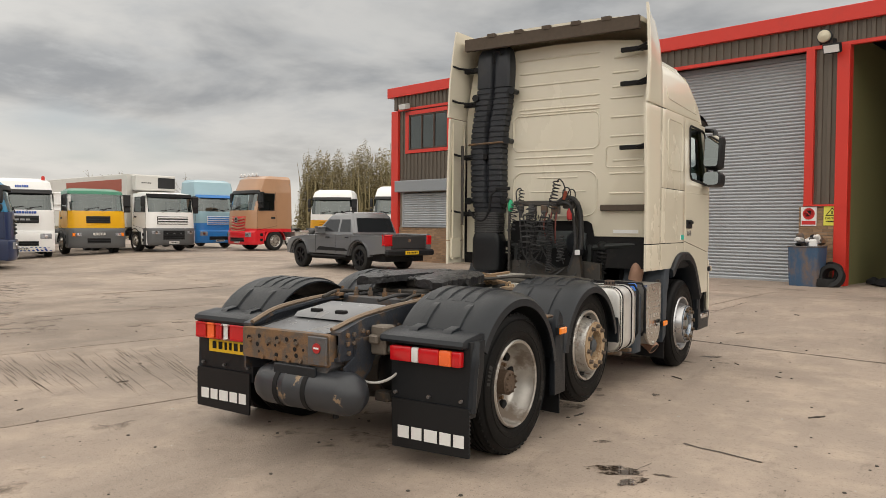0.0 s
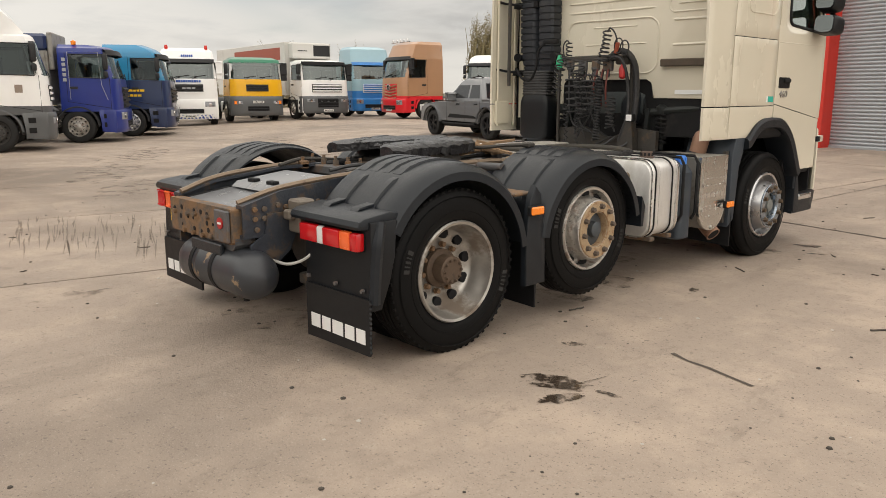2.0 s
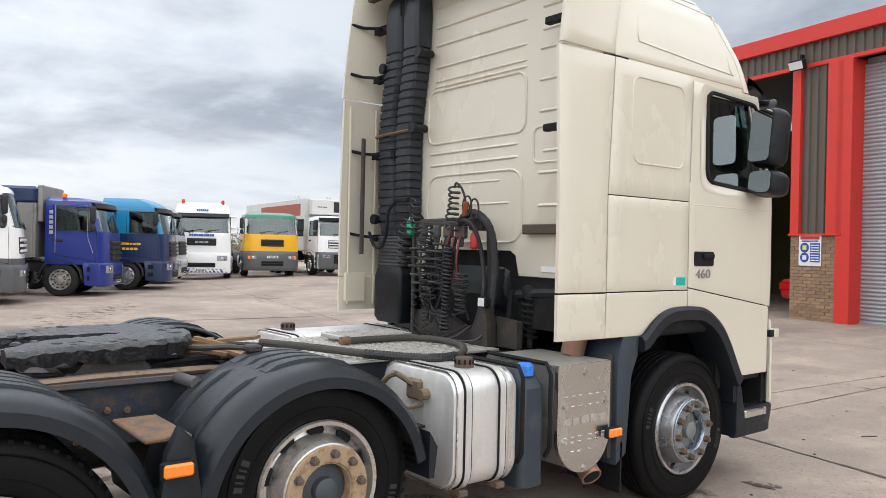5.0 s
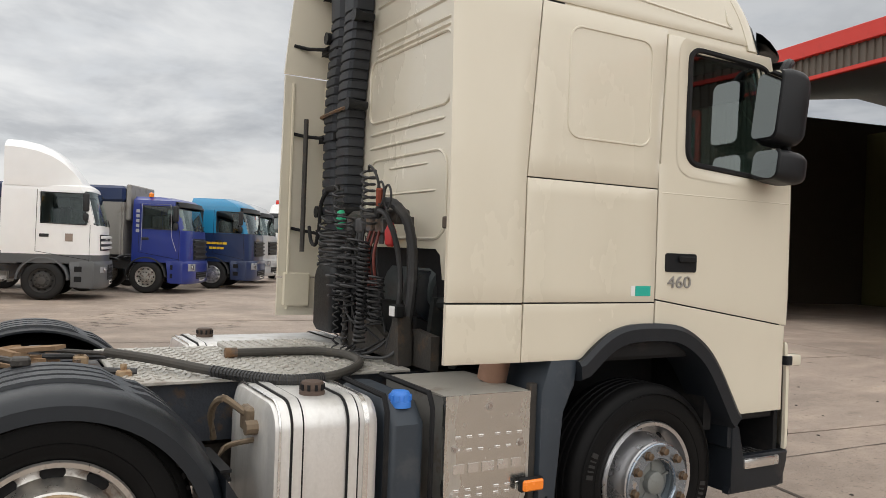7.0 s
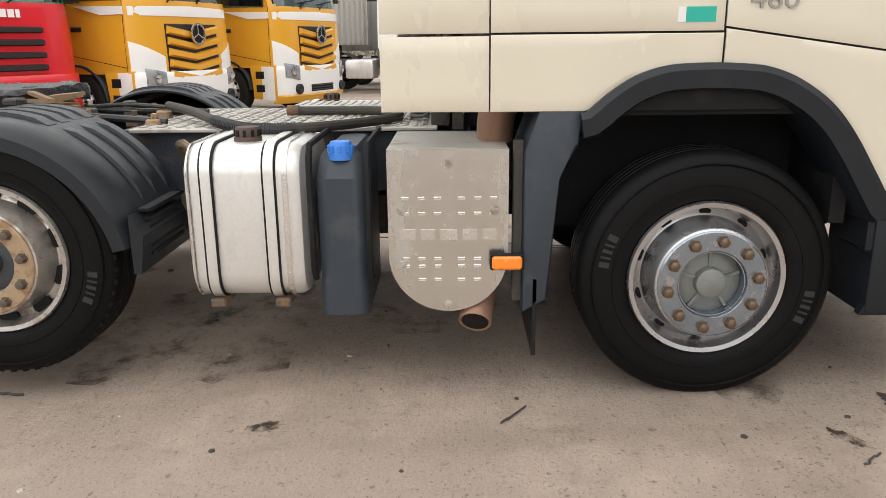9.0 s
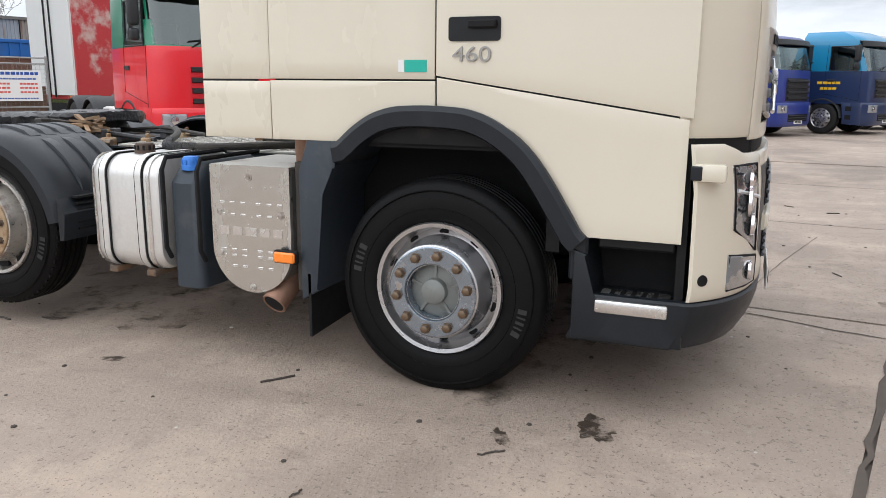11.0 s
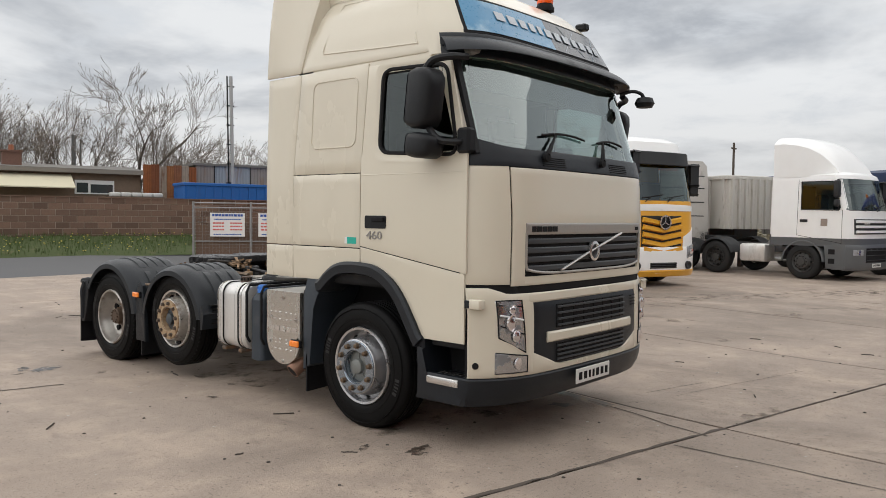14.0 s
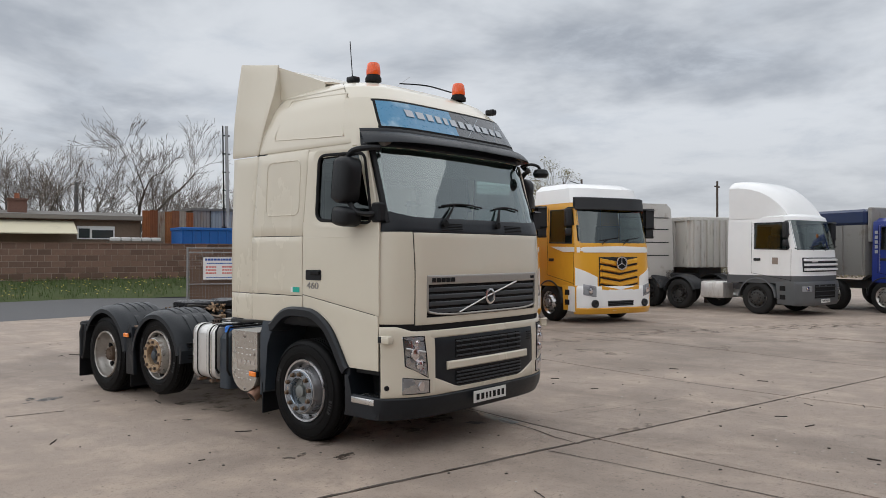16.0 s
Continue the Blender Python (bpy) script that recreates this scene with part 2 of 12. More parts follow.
# ---- mesh tools ----
def thing(name, label, category, m=None, group="", kind=""):
    ob = new(name)
    ob.empty_display_size = 0.2
    if m is not None:
        ob.matrix_world = m
    return tagged(ob, label, category, group, kind)


def part(name, bm, material, parent=None, label="", smooth=35, m=None):
    """Links a bmesh as one mesh object, under a thing or a part."""
    bmesh.ops.recalc_face_normals(bm, faces=bm.faces)
    if name in SINGLE or name.endswith("_bars"):
        ob = None
        for piece in islands(bm):
            ob = sole(name[:-1] if name.endswith("_bars") else name, piece, material, parent, label, smooth, m)
        bm.free()
        return ob
    return sole(name, bm, material, parent, label, smooth, m)


SINGLE = {"chequer", "inner_arch", "rail_bolt", "drill_hole", "crossmember_bolt", "beam_bolt", "tangled_line", "cable_loop", "hose_wrap", "mirror_arm", "red_line", "gold_text", "fridge_name"}


def islands(bm):
    """Each loose piece of a mesh as a bmesh of its own."""
    seen, out = set(), []
    bm.verts.index_update()
    for v in bm.verts:
        if v in seen:
            continue
        stack, group = [v], []
        seen.add(v)
        while stack:
            q = stack.pop()
            group.append(q)
            for e in q.link_edges:
                o = e.other_vert(q)
                if o not in seen:
                    seen.add(o)
                    stack.append(o)
        nb = bmesh.new()
        new_v = {q: nb.verts.new(q.co) for q in group}
        for f in {f for q in group for f in q.link_faces}:
            nb.faces.new([new_v[q] for q in f.verts]).material_index = f.material_index
        out.append(nb)
    return out


def sole(name, bm, material, parent=None, label="", smooth=35, m=None):
    bmesh.ops.recalc_face_normals(bm, faces=bm.faces)
    me = bpy.data.meshes.new(name)
    bm.to_mesh(me)
    bm.free()
    for mt in (material if isinstance(material, (list, tuple)) else (material,)):
        me.materials.append(mt)
    if smooth:
        me.shade_smooth()
        me.set_sharp_from_angle(angle=radians(smooth))
    ob = new(name, me)
    if parent is not None:
        ob.parent = parent
    if m is not None:
        ob.matrix_basis = m
    return tagged(ob, label)


def again(ob, parent, m=None, mats=None):
    """The same mesh once more, as a part of parent."""
    o = new(ob.name.split(".")[0], ob.data)
    o.parent = parent
    if m is not None:
        o.matrix_basis = m
    if ob.get("label"):
        o["label"] = ob["label"]
    return o


def B():
    return bmesh.new()


def box(bm, x0, y0, z0, x1, y1, z1, bev=0.0, seg=1, m=None):
    r = bmesh.ops.create_cube(bm, size=1.0)
    vs = r["verts"]
    for v in vs:
        v.co = Vector(((x0 + x1) / 2 + v.co.x * (x1 - x0), (y0 + y1) / 2 + v.co.y * (y1 - y0), (z0 + z1) / 2 + v.co.z * (z1 - z0)))
    if m is not None:
        for v in vs:
            v.co = m @ v.co
    if bev:
        es = list({e for v in vs for e in v.link_edges})
        bmesh.ops.bevel(bm, geom=es, offset=bev, segments=seg, affect="EDGES", profile=0.5)
    return bm


def ring(bm, pts):
    return [bm.verts.new(p) for p in pts]


def skin(bm, rings, closed=True, cap0=True, cap1=True, mi=0):
    """Faces between loops of equal count."""
    n = len(rings[0])
    for a, b in zip(rings, rings[1:]):
        for i in range(n if closed else n - 1):
            j = (i + 1) % n
            f = bm.faces.new((a[i], a[j], b[j], b[i]))
            f.material_index = mi
    if closed and cap0:
        bm.faces.new(rings[0]).material_index = mi
    if closed and cap1:
        bm.faces.new(rings[-1]).material_index = mi


def frame_of(d):
    d = d.normalized()
    a = Vector((0, 0, 1)) if abs(d.z) < 0.9 else Vector((1, 0, 0))
    s = d.cross(a).normalized()
    return s, s.cross(d).normalized()


def tube(bm, pts, r, seg=8, closed=False):
    pts = [Vector(p) for p in pts]
    n = len(pts)
    rs = r if isinstance(r, (list, tuple)) else [r] * n
    rings = []
    s = None
    for i, p in enumerate(pts):
        d = pts[min(i + 1, n - 1)] - pts[max(i - 1, 0)]
        if closed:
            d = pts[(i + 1) % n] - pts[i - 1]
        if d.length < 1e-9:
            d = Vector((0, 0, 1))
        d.normalize()
        if s is None:
            s, t = frame_of(d)
        s = (s - d * s.dot(d)).normalized()
        t = s.cross(d)
        rings.append(ring(bm, [p + (s * math.cos(2 * math.pi * k / seg) + t * math.sin(2 * math.pi * k / seg)) * rs[i] for k in range(seg)]))
    if closed:
        rings.append(rings[0])
        skin(bm, rings, True, False, False)
    else:
        skin(bm, rings)
    return bm


def rod(bm, p0, p1, r, seg=10, r1=None):
    return tube(bm, [p0, p1], [r, r if r1 is None else r1], seg)


def smooth_path(pts, n=6):
    """A Catmull-Rom line through the points."""
    p = [Vector(q) for q in pts]
    p = [p[0] * 2 - p[1]] + p + [p[-1] * 2 - p[-2]]
    out = []
    for i in range(1, len(p) - 2):
        for k in range(n):
            t = k / n
            a, b, c, d = p[i - 1:i + 3]
            out.append(0.5 * (2 * b + (c - a) * t + (2 * a - 5 * b + 4 * c - d) * t * t + (3 * b - a - 3 * c + d) * t ** 3))
    out.append(p[-2])
    return out


def lathe(bm, prof, c=(0, 0, 0), axis="x", seg=48, a0=0.0, a1=2 * math.pi, mi=0, cap=True):
    """Turns a profile of (radius, along) about an axis through c."""
    full = abs(a1 - a0 - 2 * math.pi) < 1e-6
    k = seg if full else seg + 1
    rings = []
    for r, h in prof:
        pts = []
        for i in range(k):
            a = a0 + (a1 - a0) * i / seg
            u, v = r * math.cos(a), r * math.sin(a)
            q = (h, u, v) if axis == "x" else ((u, h, v) if axis == "y" else (u, v, h))
            pts.append((c[0] + q[0], c[1] + q[1], c[2] + q[2]))
        rings.append(ring(bm, pts))
    skin(bm, rings, full, cap and full and prof[0][0] > 1e-6, cap and full and prof[-1][0] > 1e-6, mi)
    return bm


def prism(bm, pts, axis, h0, h1, bev=0.0):
    """A flat outline, pushed along an axis from h0 to h1. Outline: (y, z) for x, (x, z) for y, (x, y) for z."""
    def at(p, h):
        return (h, p[0], p[1]) if axis == "x" else ((p[0], h, p[1]) if axis == "y" else (p[0], p[1], h))
    a, b = ring(bm, [at(p, h0) for p in pts]), ring(bm, [at(p, h1) for p in pts])
    skin(bm, [a, b])
    if bev:
        es = list({e for v in b for e in v.link_edges if e.other_vert(v) in b})
        bmesh.ops.bevel(bm, geom=es, offset=bev, segments=2, affect="EDGES", profile=0.5)
    return bm


def rounded(x0, y0, x1, y1, r, n=4):
    out = []
    for cx, cy, a in ((x1 - r, y1 - r, 0), (x0 + r, y1 - r, 90), (x0 + r, y0 + r, 180), (x1 - r, y0 + r, 270)):
        for k in range(n + 1):
            t = radians(a + 90 * k / n)
            out.append((cx + r * math.cos(t), cy + r * math.sin(t)))
    return out


def interp(tab, v):
    if v <= tab[0][0]:
        return tab[0][1]
    for (a, p), (b, q) in zip(tab, tab[1:]):
        if v <= b:
            t = (v - a) / (b - a)
            return p + (q - p) * t
    return tab[-1][1]


def eased(tab, v):
    """Like interp, but a smooth curve through the points."""
    if v <= tab[0][0]:
        return tab[0][1]
    for i in range(len(tab) - 1):
        (a, p), (b, q) = tab[i], tab[i + 1]
        if v <= b:
            t = (v - a) / (b - a)
            m0 = (q - tab[i - 1][1]) / (b - tab[i - 1][0]) * (b - a) if i else (q - p)
            m1 = (tab[i + 2][1] - p) / (tab[i + 2][0] - a) * (b - a) if i + 2 < len(tab) else (q - p)
            return p * (2 * t ** 3 - 3 * t * t + 1) + m0 * (t ** 3 - 2 * t * t + t) + q * (3 * t * t - 2 * t ** 3) + m1 * (t ** 3 - t * t)
    return tab[-1][1]


def panel(bm, fn, us, vs, off=0.0, thick=0.02, edge=0.005, open_edges="", flip=1):
    """A sheet on the surface fn(u, v), laid off outwards, with thickness and eased edges. open_edges: sides (l, r, b, t) that stay square."""
    n, k = len(us), len(vs)
    P = [[Vector(fn(u, v)) for v in vs] for u in us]
    top, bot = [], []
    for i in range(n):
        ct, cb = [], []
        for j in range(k):
            du = P[min(i + 1, n - 1)][j] - P[max(i - 1, 0)][j]
            dv = P[i][min(j + 1, k - 1)] - P[i][max(j - 1, 0)]
            nn = du.cross(dv)
            nn = nn.normalized() * flip if nn.length > 1e-12 else Vector((0, 0, 0))
            d = off
            if (i == 0 and "l" not in open_edges) or (i == n - 1 and "r" not in open_edges) or (j == 0 and "b" not in open_edges) or (j == k - 1 and "t" not in open_edges):
                d -= edge
            ct.append(bm.verts.new(P[i][j] + nn * d))
            cb.append(bm.verts.new(P[i][j] + nn * (off - thick)))
        top.append(ct)
        bot.append(cb)
    for i in range(n - 1):
        for j in range(k - 1):
            bm.faces.new((top[i][j], top[i + 1][j], top[i + 1][j + 1], top[i][j + 1]))
            bm.faces.new((bot[i][j], bot[i][j + 1], bot[i + 1][j + 1], bot[i + 1][j]))
    for j in range(k - 1):
        for i in (0, n - 1):
            bm.faces.new((top[i][j], top[i][j + 1], bot[i][j + 1], bot[i][j]))
    for i in range(n - 1):
        for j in (0, k - 1):
            bm.faces.new((top[i][j], bot[i][j], bot[i + 1][j], top[i + 1][j]))
    return bm


def span(a, b, n, e=0.0):
    """n steps from a to b; e: a narrow first and last step, for eased edges."""
    out = [a + (b - a) * i / n for i in range(n + 1)]
    if e:
        s = e if b > a else -e
        out = [a, a + s] + [v for v in out if min(a, b) + 1.5 * e < v < max(a, b) - 1.5 * e] + [b - s, b]
    return out


def mirror_x(bm):
    for v in bm.verts:
        v.co.x = -v.co.x
    return bm


def bars(bm, x0, z0, w, h, n, gap=0.18, seed=1, fn=None, t=0.004):
    """Writing that cannot be read: n plain blocks in a row of width w and height h; fn maps (across, up, out) to a place."""
    rnd = random.Random(seed)
    ws = [rnd.uniform(0.7, 1.3) for _ in range(n)]
    unit = w / (sum(ws) + gap * (n - 1))
    x = x0
    for k in ws:
        a, b = x, x + k * unit
        c = [fn(u, v, o) for o in (0, t) for u, v in ((a, z0), (b, z0), (b, z0 + h), (a, z0 + h))]
        vs = ring(bm, c)
        for f in ((0, 1, 2, 3), (4, 5, 6, 7), (0, 1, 5, 4), (1, 2, 6, 5), (2, 3, 7, 6), (3, 0, 4, 7)):
            bm.faces.new([vs[i] for i in f])
        x = b + gap * unit
    return bm


def text_mesh(name, body, size, material, parent, m, depth=0.003, label="", spacing=1.0):
    cu = bpy.data.curves.new(name, "FONT")
    cu.body, cu.size, cu.extrude, cu.align_x, cu.align_y = body, size, depth, "CENTER", "CENTER"
    cu.space_character = spacing
    tmp = bpy.data.objects.new(name, cu)
    scene.collection.objects.link(tmp)
    bpy.context.view_layer.update()
    me = bpy.data.meshes.new_from_object(tmp.evaluated_get(bpy.context.evaluated_depsgraph_get()))
    bpy.data.objects.remove(tmp)
    me.materials.clear()
    me.materials.append(material)
    ob = new(name, me)
    ob.parent = parent
    ob.matrix_basis = m
    return tagged(ob, label)


def round_poly(pts, r, n=5):
    """A flat outline with its corners rounded."""
    out = []
    k = len(pts)
    for i in range(k):
        p, a, b = Vector(pts[i]), Vector(pts[i - 1]), Vector(pts[(i + 1) % k])
        u, v = (a - p).normalized() * r, (b - p).normalized() * r
        for j in range(n + 1):
            t = j / n
            out.append(tuple(p + u * (1 - t) ** 2 + v * t * t))
    return out


# ---- the yard: concrete slabs, tarmac lane, verge, far ground ----
WALL_C, WALL_A = Vector((-13.98, 18.66)), radians(-11.48)
WALL_U = Vector((math.cos(WALL_A), math.sin(WALL_A)))
WALL_N = Vector((math.sin(WALL_A), -math.cos(WALL_A)))


def rise(x, y):
    """The yard lifts a little towards the workshop."""
    d = (Vector((x, y)) - WALL_C).dot(WALL_N)
    t = min(1.0, max(0.0, (11.5 - d) / 9.5))
    return 0.24 * t * t * (3 - 2 * t)


def concrete():
    m = bpy.data.materials.new("yard_concrete")
    m.use_nodes = True
    nt = m.node_tree
    N, L = nt.nodes.new, nt.links.new
    b = nt.nodes["Principled BSDF"]
    geo = N("ShaderNodeNewGeometry")
    pos = geo.outputs["Position"]

    def noise_at(scale, detail, rough=0.6, stretch=None, dist=0.0):
        v = pos
        if stretch:
            mp = N("ShaderNodeMapping")
            mp.inputs["Rotation"].default_value = (0, 0, radians(stretch[2]))
            mp.inputs["Scale"].default_value = (stretch[0], stretch[1], 1)
            L(pos, mp.inputs[0])
            v = mp.outputs[0]
        n = N("ShaderNodeTexNoise")
        n.inputs["Scale"].default_value = scale
        n.inputs["Detail"].default_value = detail
        n.inputs["Roughness"].default_value = rough
        n.inputs["Distortion"].default_value = dist
        L(v, n.inputs["Vector"])
        return n.outputs["Fac"]

    def ramp(f, lo, hi, top=1.0):
        r = N("ShaderNodeMapRange")
        r.interpolation_type = "SMOOTHSTEP"
        r.inputs[1].default_value, r.inputs[2].default_value, r.inputs[4].default_value = lo, hi, top
        L(f, r.inputs[0])
        return r.outputs[0]

    def mix(f, a, c):
        x = N("ShaderNodeMix")
        x.data_type = "RGBA"
        L(f, x.inputs[0])
        for k, v in ((6, a), (7, c)):
            if isinstance(v, tuple):
                x.inputs[k].default_value = (*v, 1)
            else:
                L(v, x.inputs[k])
        return x.outputs[2]

    c = mix(noise_at(0.35, 5), (0.385, 0.308, 0.25), (0.30, 0.243, 0.20))
    c = mix(ramp(noise_at(1.3, 7, 0.65), 0.44, 0.66, 0.75), c, (0.47, 0.375, 0.30))
    c = mix(ramp(noise_at(0.8, 6, 0.6, (1.0, 0.16, 12)), 0.50, 0.74, 0.5), c, (0.17, 0.136, 0.112))
    c = mix(ramp(noise_at(0.22, 5, 0.6, None, 0.6), 0.47, 0.66, 0.6), c, (0.165, 0.132, 0.108))
    c = mix(ramp(noise_at(4.5, 5, 0.65, (1.0, 0.06, -14)), 0.52, 0.70, 0.14), c, (0.20, 0.16, 0.13))
    c = mix(ramp(noise_at(3.1, 5, 0.65, (0.05, 1.0, -12)), 0.56, 0.72, 0.08), c, (0.50, 0.41, 0.34))
    c = mix(ramp(noise_at(2.6, 6, 0.7, (1, 0.6, 40), 0.5), 0.57, 0.72, 0.5), c, (0.155, 0.125, 0.10))
    c = mix(ramp(noise_at(7, 6, 0.7), 0.53, 0.72, 0.38), c, (0.19, 0.15, 0.12))
    c = mix(ramp(noise_at(9, 6, 0.7, None, 0.4), 0.57, 0.72, 0.2), c, (0.52, 0.47, 0.40))
    c = mix(ramp(noise_at(26, 5), 0.60, 0.69, 0.65), c, (0.105, 0.085, 0.07))
    c = mix(ramp(noise_at(95, 3), 0.57, 0.68, 0.32), c, (0.50, 0.45, 0.39))
    c = mix(ramp(noise_at(70, 3), 0.60, 0.68, 0.7), c, (0.09, 0.072, 0.06))
    oi = N("ShaderNodeObjectInfo")
    hs = N("ShaderNodeHueSaturation")
    vr = N("ShaderNodeMapRange")
    vr.inputs[3].default_value, vr.inputs[4].default_value = 0.93, 1.06
    L(oi.outputs["Random"], vr.inputs[0])
    L(vr.outputs[0], hs.inputs["Value"])
    L(c, hs.inputs["Color"])
    L(hs.outputs[0], b.inputs["Base Color"])
    r = N("ShaderNodeMapRange")
    r.inputs[3].default_value, r.inputs[4].default_value = 0.55, 0.9
    L(noise_at(0.5, 5), r.inputs[0])
    L(r.outputs[0], b.inputs["Roughness"])
    bp = N("ShaderNodeBump")
    bp.inputs["Strength"].default_value = 0.5
    bp.inputs["Distance"].default_value = 0.02
    L(noise_at(45, 6, 0.7), bp.inputs["Height"])
    L(bp.outputs[0], b.inputs["Normal"])
    return m


CONCRETE = concrete()
TARMAC = mat("tarmac", (0.105, 0.105, 0.108), 0.85, grain=0.25, grain_scale=60, bump=0.4, bump_scale=90, spots=0.5, spot_rgb=(0.16, 0.15, 0.14), spot_scale=0.6)
JOINT = mat("joint_dirt", (0.085, 0.068, 0.055), 0.9, grain=0.35, grain_scale=12)


def stain_mat(name, rgb, rough, lo, hi, scale=9.0):
    """A soaked-in stain, or painted shade: broken patches with soft edges that let the concrete show through."""
    m = mat(name, rgb, rough, grain=0.35, grain_scale=30)
    nt = m.node_tree
    N, L = nt.nodes.new, nt.links.new
    b = nt.nodes["Principled BSDF"]
    geo, n, r = N("ShaderNodeNewGeometry"), N("ShaderNodeTexNoise"), N("ShaderNodeMapRange")
    n.inputs["Scale"].default_value, n.inputs["Detail"].default_value, n.inputs["Roughness"].default_value = scale, 7.0, 0.68
    L(geo.outputs["Position"], n.inputs["Vector"])
    r.interpolation_type = "SMOOTHSTEP"
    r.inputs[1].default_value, r.inputs[2].default_value, r.inputs[4].default_value = lo, hi, 0.92
    L(n.outputs["Fac"], r.inputs[0])
    L(r.outputs[0], b.inputs["Alpha"])
    return m


OIL = stain_mat("oil_stain", (0.05, 0.036, 0.026), 0.5, 0.40, 0.60)
WET_OIL = stain_mat("wet_oil_stain", (0.05, 0.036, 0.026), 0.5, 0.40, 0.56)
wet = WET_OIL.node_tree.nodes["Principled BSDF"].inputs
for link in list(wet["Roughness"].links) + list(wet["Normal"].links):
    WET_OIL.node_tree.links.remove(link)
wet["Roughness"].default_value = 0.06
wet["IOR"].default_value = 2.0
DAMP = stain_mat("old_drip_stain", (0.19, 0.15, 0.12), 0.7, 0.48, 0.76, 3.0)
# dark patch colour that deepens the shade beneath the tractor unit
UNDER_SHADE = stain_mat("oily_drip_stain", (0.11, 0.088, 0.07), 0.6, 0.47, 0.74, 3.0)
GRASS = mat("verge_grass", (0.062, 0.082, 0.026), 0.9, grain=0.4, grain_scale=14, spots=0.6, spot_rgb=(0.12, 0.11, 0.045), spot_scale=1.5)
SOIL = mat("far_ground", (0.14, 0.13, 0.09), 0.95, grain=0.3, grain_scale=0.5)

GRID_A = radians(-12.0)
GA, GB = Vector((math.cos(GRID_A), math.sin(GRID_A))), Vector((-math.sin(GRID_A), math.cos(GRID_A)))


def build_ground():
    bm = B()
    r = 1500
    n = 24
    c = bm.verts.new((0, 0, -0.10))
    vs = [bm.verts.new((r * math.cos(2 * math.pi * k / n), r * math.sin(2 * math.pi * k / n), -0.10)) for k in range(n)]
    for k in range(n):
        bm.faces.new((c, vs[k], vs[(k + 1) % n]))
    tagged(part("ground", bm, SOIL, smooth=0), "flat open ground round the yard", "ground", kind="structure")
    # the dirt that shows in the joints between the slabs
    yard = B()
    for p in range(-26, 12):
        for q in range(-7, 12):
            o = [GA * (-1.95 + 3.68 * (p + a)) + GB * (0.05 + 3.0 * (q + b)) for a, b in ((0, 0), (1, 0), (1, 1), (0, 1))]
            if min(v.y for v in o) < -12.3:
                continue
            yard.faces.new([yard.verts.new((v.x, v.y, rise(v.x, v.y) - 0.012)) for v in o])
    ground = tagged(part("yard", yard, JOINT, smooth=0), "worn brown-grey concrete yard cast in large slabs", "yard", kind="structure")
    rnd = random.Random(4)
    # slabs about 3.7 m wide, their joints square to the workshop
    PB = [-1.95 - 3.68 * k for k in range(26, -1, -1)] + [6.3, 9.98, 13.66, 17.34, 21.0, 24.7, 28.4, 32.0, 36.0]
    QB = [-18.0, -12.0, -6.4, 6.05, 12.05, 18.05, 24.05, 30.05, 36.05]
    for p0, p1 in zip(PB, PB[1:]):
        for q0, q1 in zip(QB, QB[1:]):
            mid = GA * ((p0 + p1) / 2) + GB * ((q0 + q1) / 2)
            if mid.y < -15.2 or (mid - WALL_C).dot(WALL_N) < -7.0:
                continue
            g = 0.008
            bm = B()
            nx, ny = 8, 14
            near = -14 < mid.x < 9 and -8 < mid.y < 14
            if not near:
                nx, ny = 2, 3
            grid = []
            for i in range(nx + 1):
                col = []
                for j in range(ny + 1):
                    a = p0 + g + (p1 - p0 - 2 * g) * i / nx
                    b = q0 + g + (q1 - q0 - 2 * g) * j / ny
                    if near and i in (0, nx):
                        a += (1 if i == 0 else -1) * rnd.uniform(0, 0.013)
                    if near and j in (0, ny):
                        b += (1 if j == 0 else -1) * rnd.uniform(0, 0.013)
                    v = GA * a + GB * b
                    y = max(v.y, -12.2)
                    col.append(bm.verts.new((v.x, y, rise(v.x, y))))
                grid.append(col)
            for i in range(nx):
                for j in range(ny):
                    bm.faces.new((grid[i][j], grid[i + 1][j], grid[i + 1][j + 1], grid[i][j + 1]))
            edge = [grid[i][0] for i in range(nx + 1)] + [grid[nx][j] for j in range(1, ny + 1)] + [grid[i][ny] for i in range(nx - 1, -1, -1)] + [grid[0][j] for j in range(ny - 1, 0, -1)]
            low = [bm.verts.new(v.co - Vector((0, 0, 0.05))) for v in edge]
            for i in range(len(edge)):
                j = (i + 1) % len(edge)
                bm.faces.new((edge[i], low[i], low[j], edge[j]))
            part("slab", bm, CONCRETE, ground, smooth=0)
    # the tarmac lane and the verge along the block wall
    bm = B()
    vs = [bm.verts.new(v) for v in ((-60, -12.2, -0.02), (45, -11.4, -0.02), (45, -15.6, 0.27), (-60, -16.4, 0.27))]
    bm.faces.new(vs)
    tagged(part("lane", bm, TARMAC, smooth=0), "dark tarmac lane beside the concrete yard", "road", kind="structure")


build_ground()


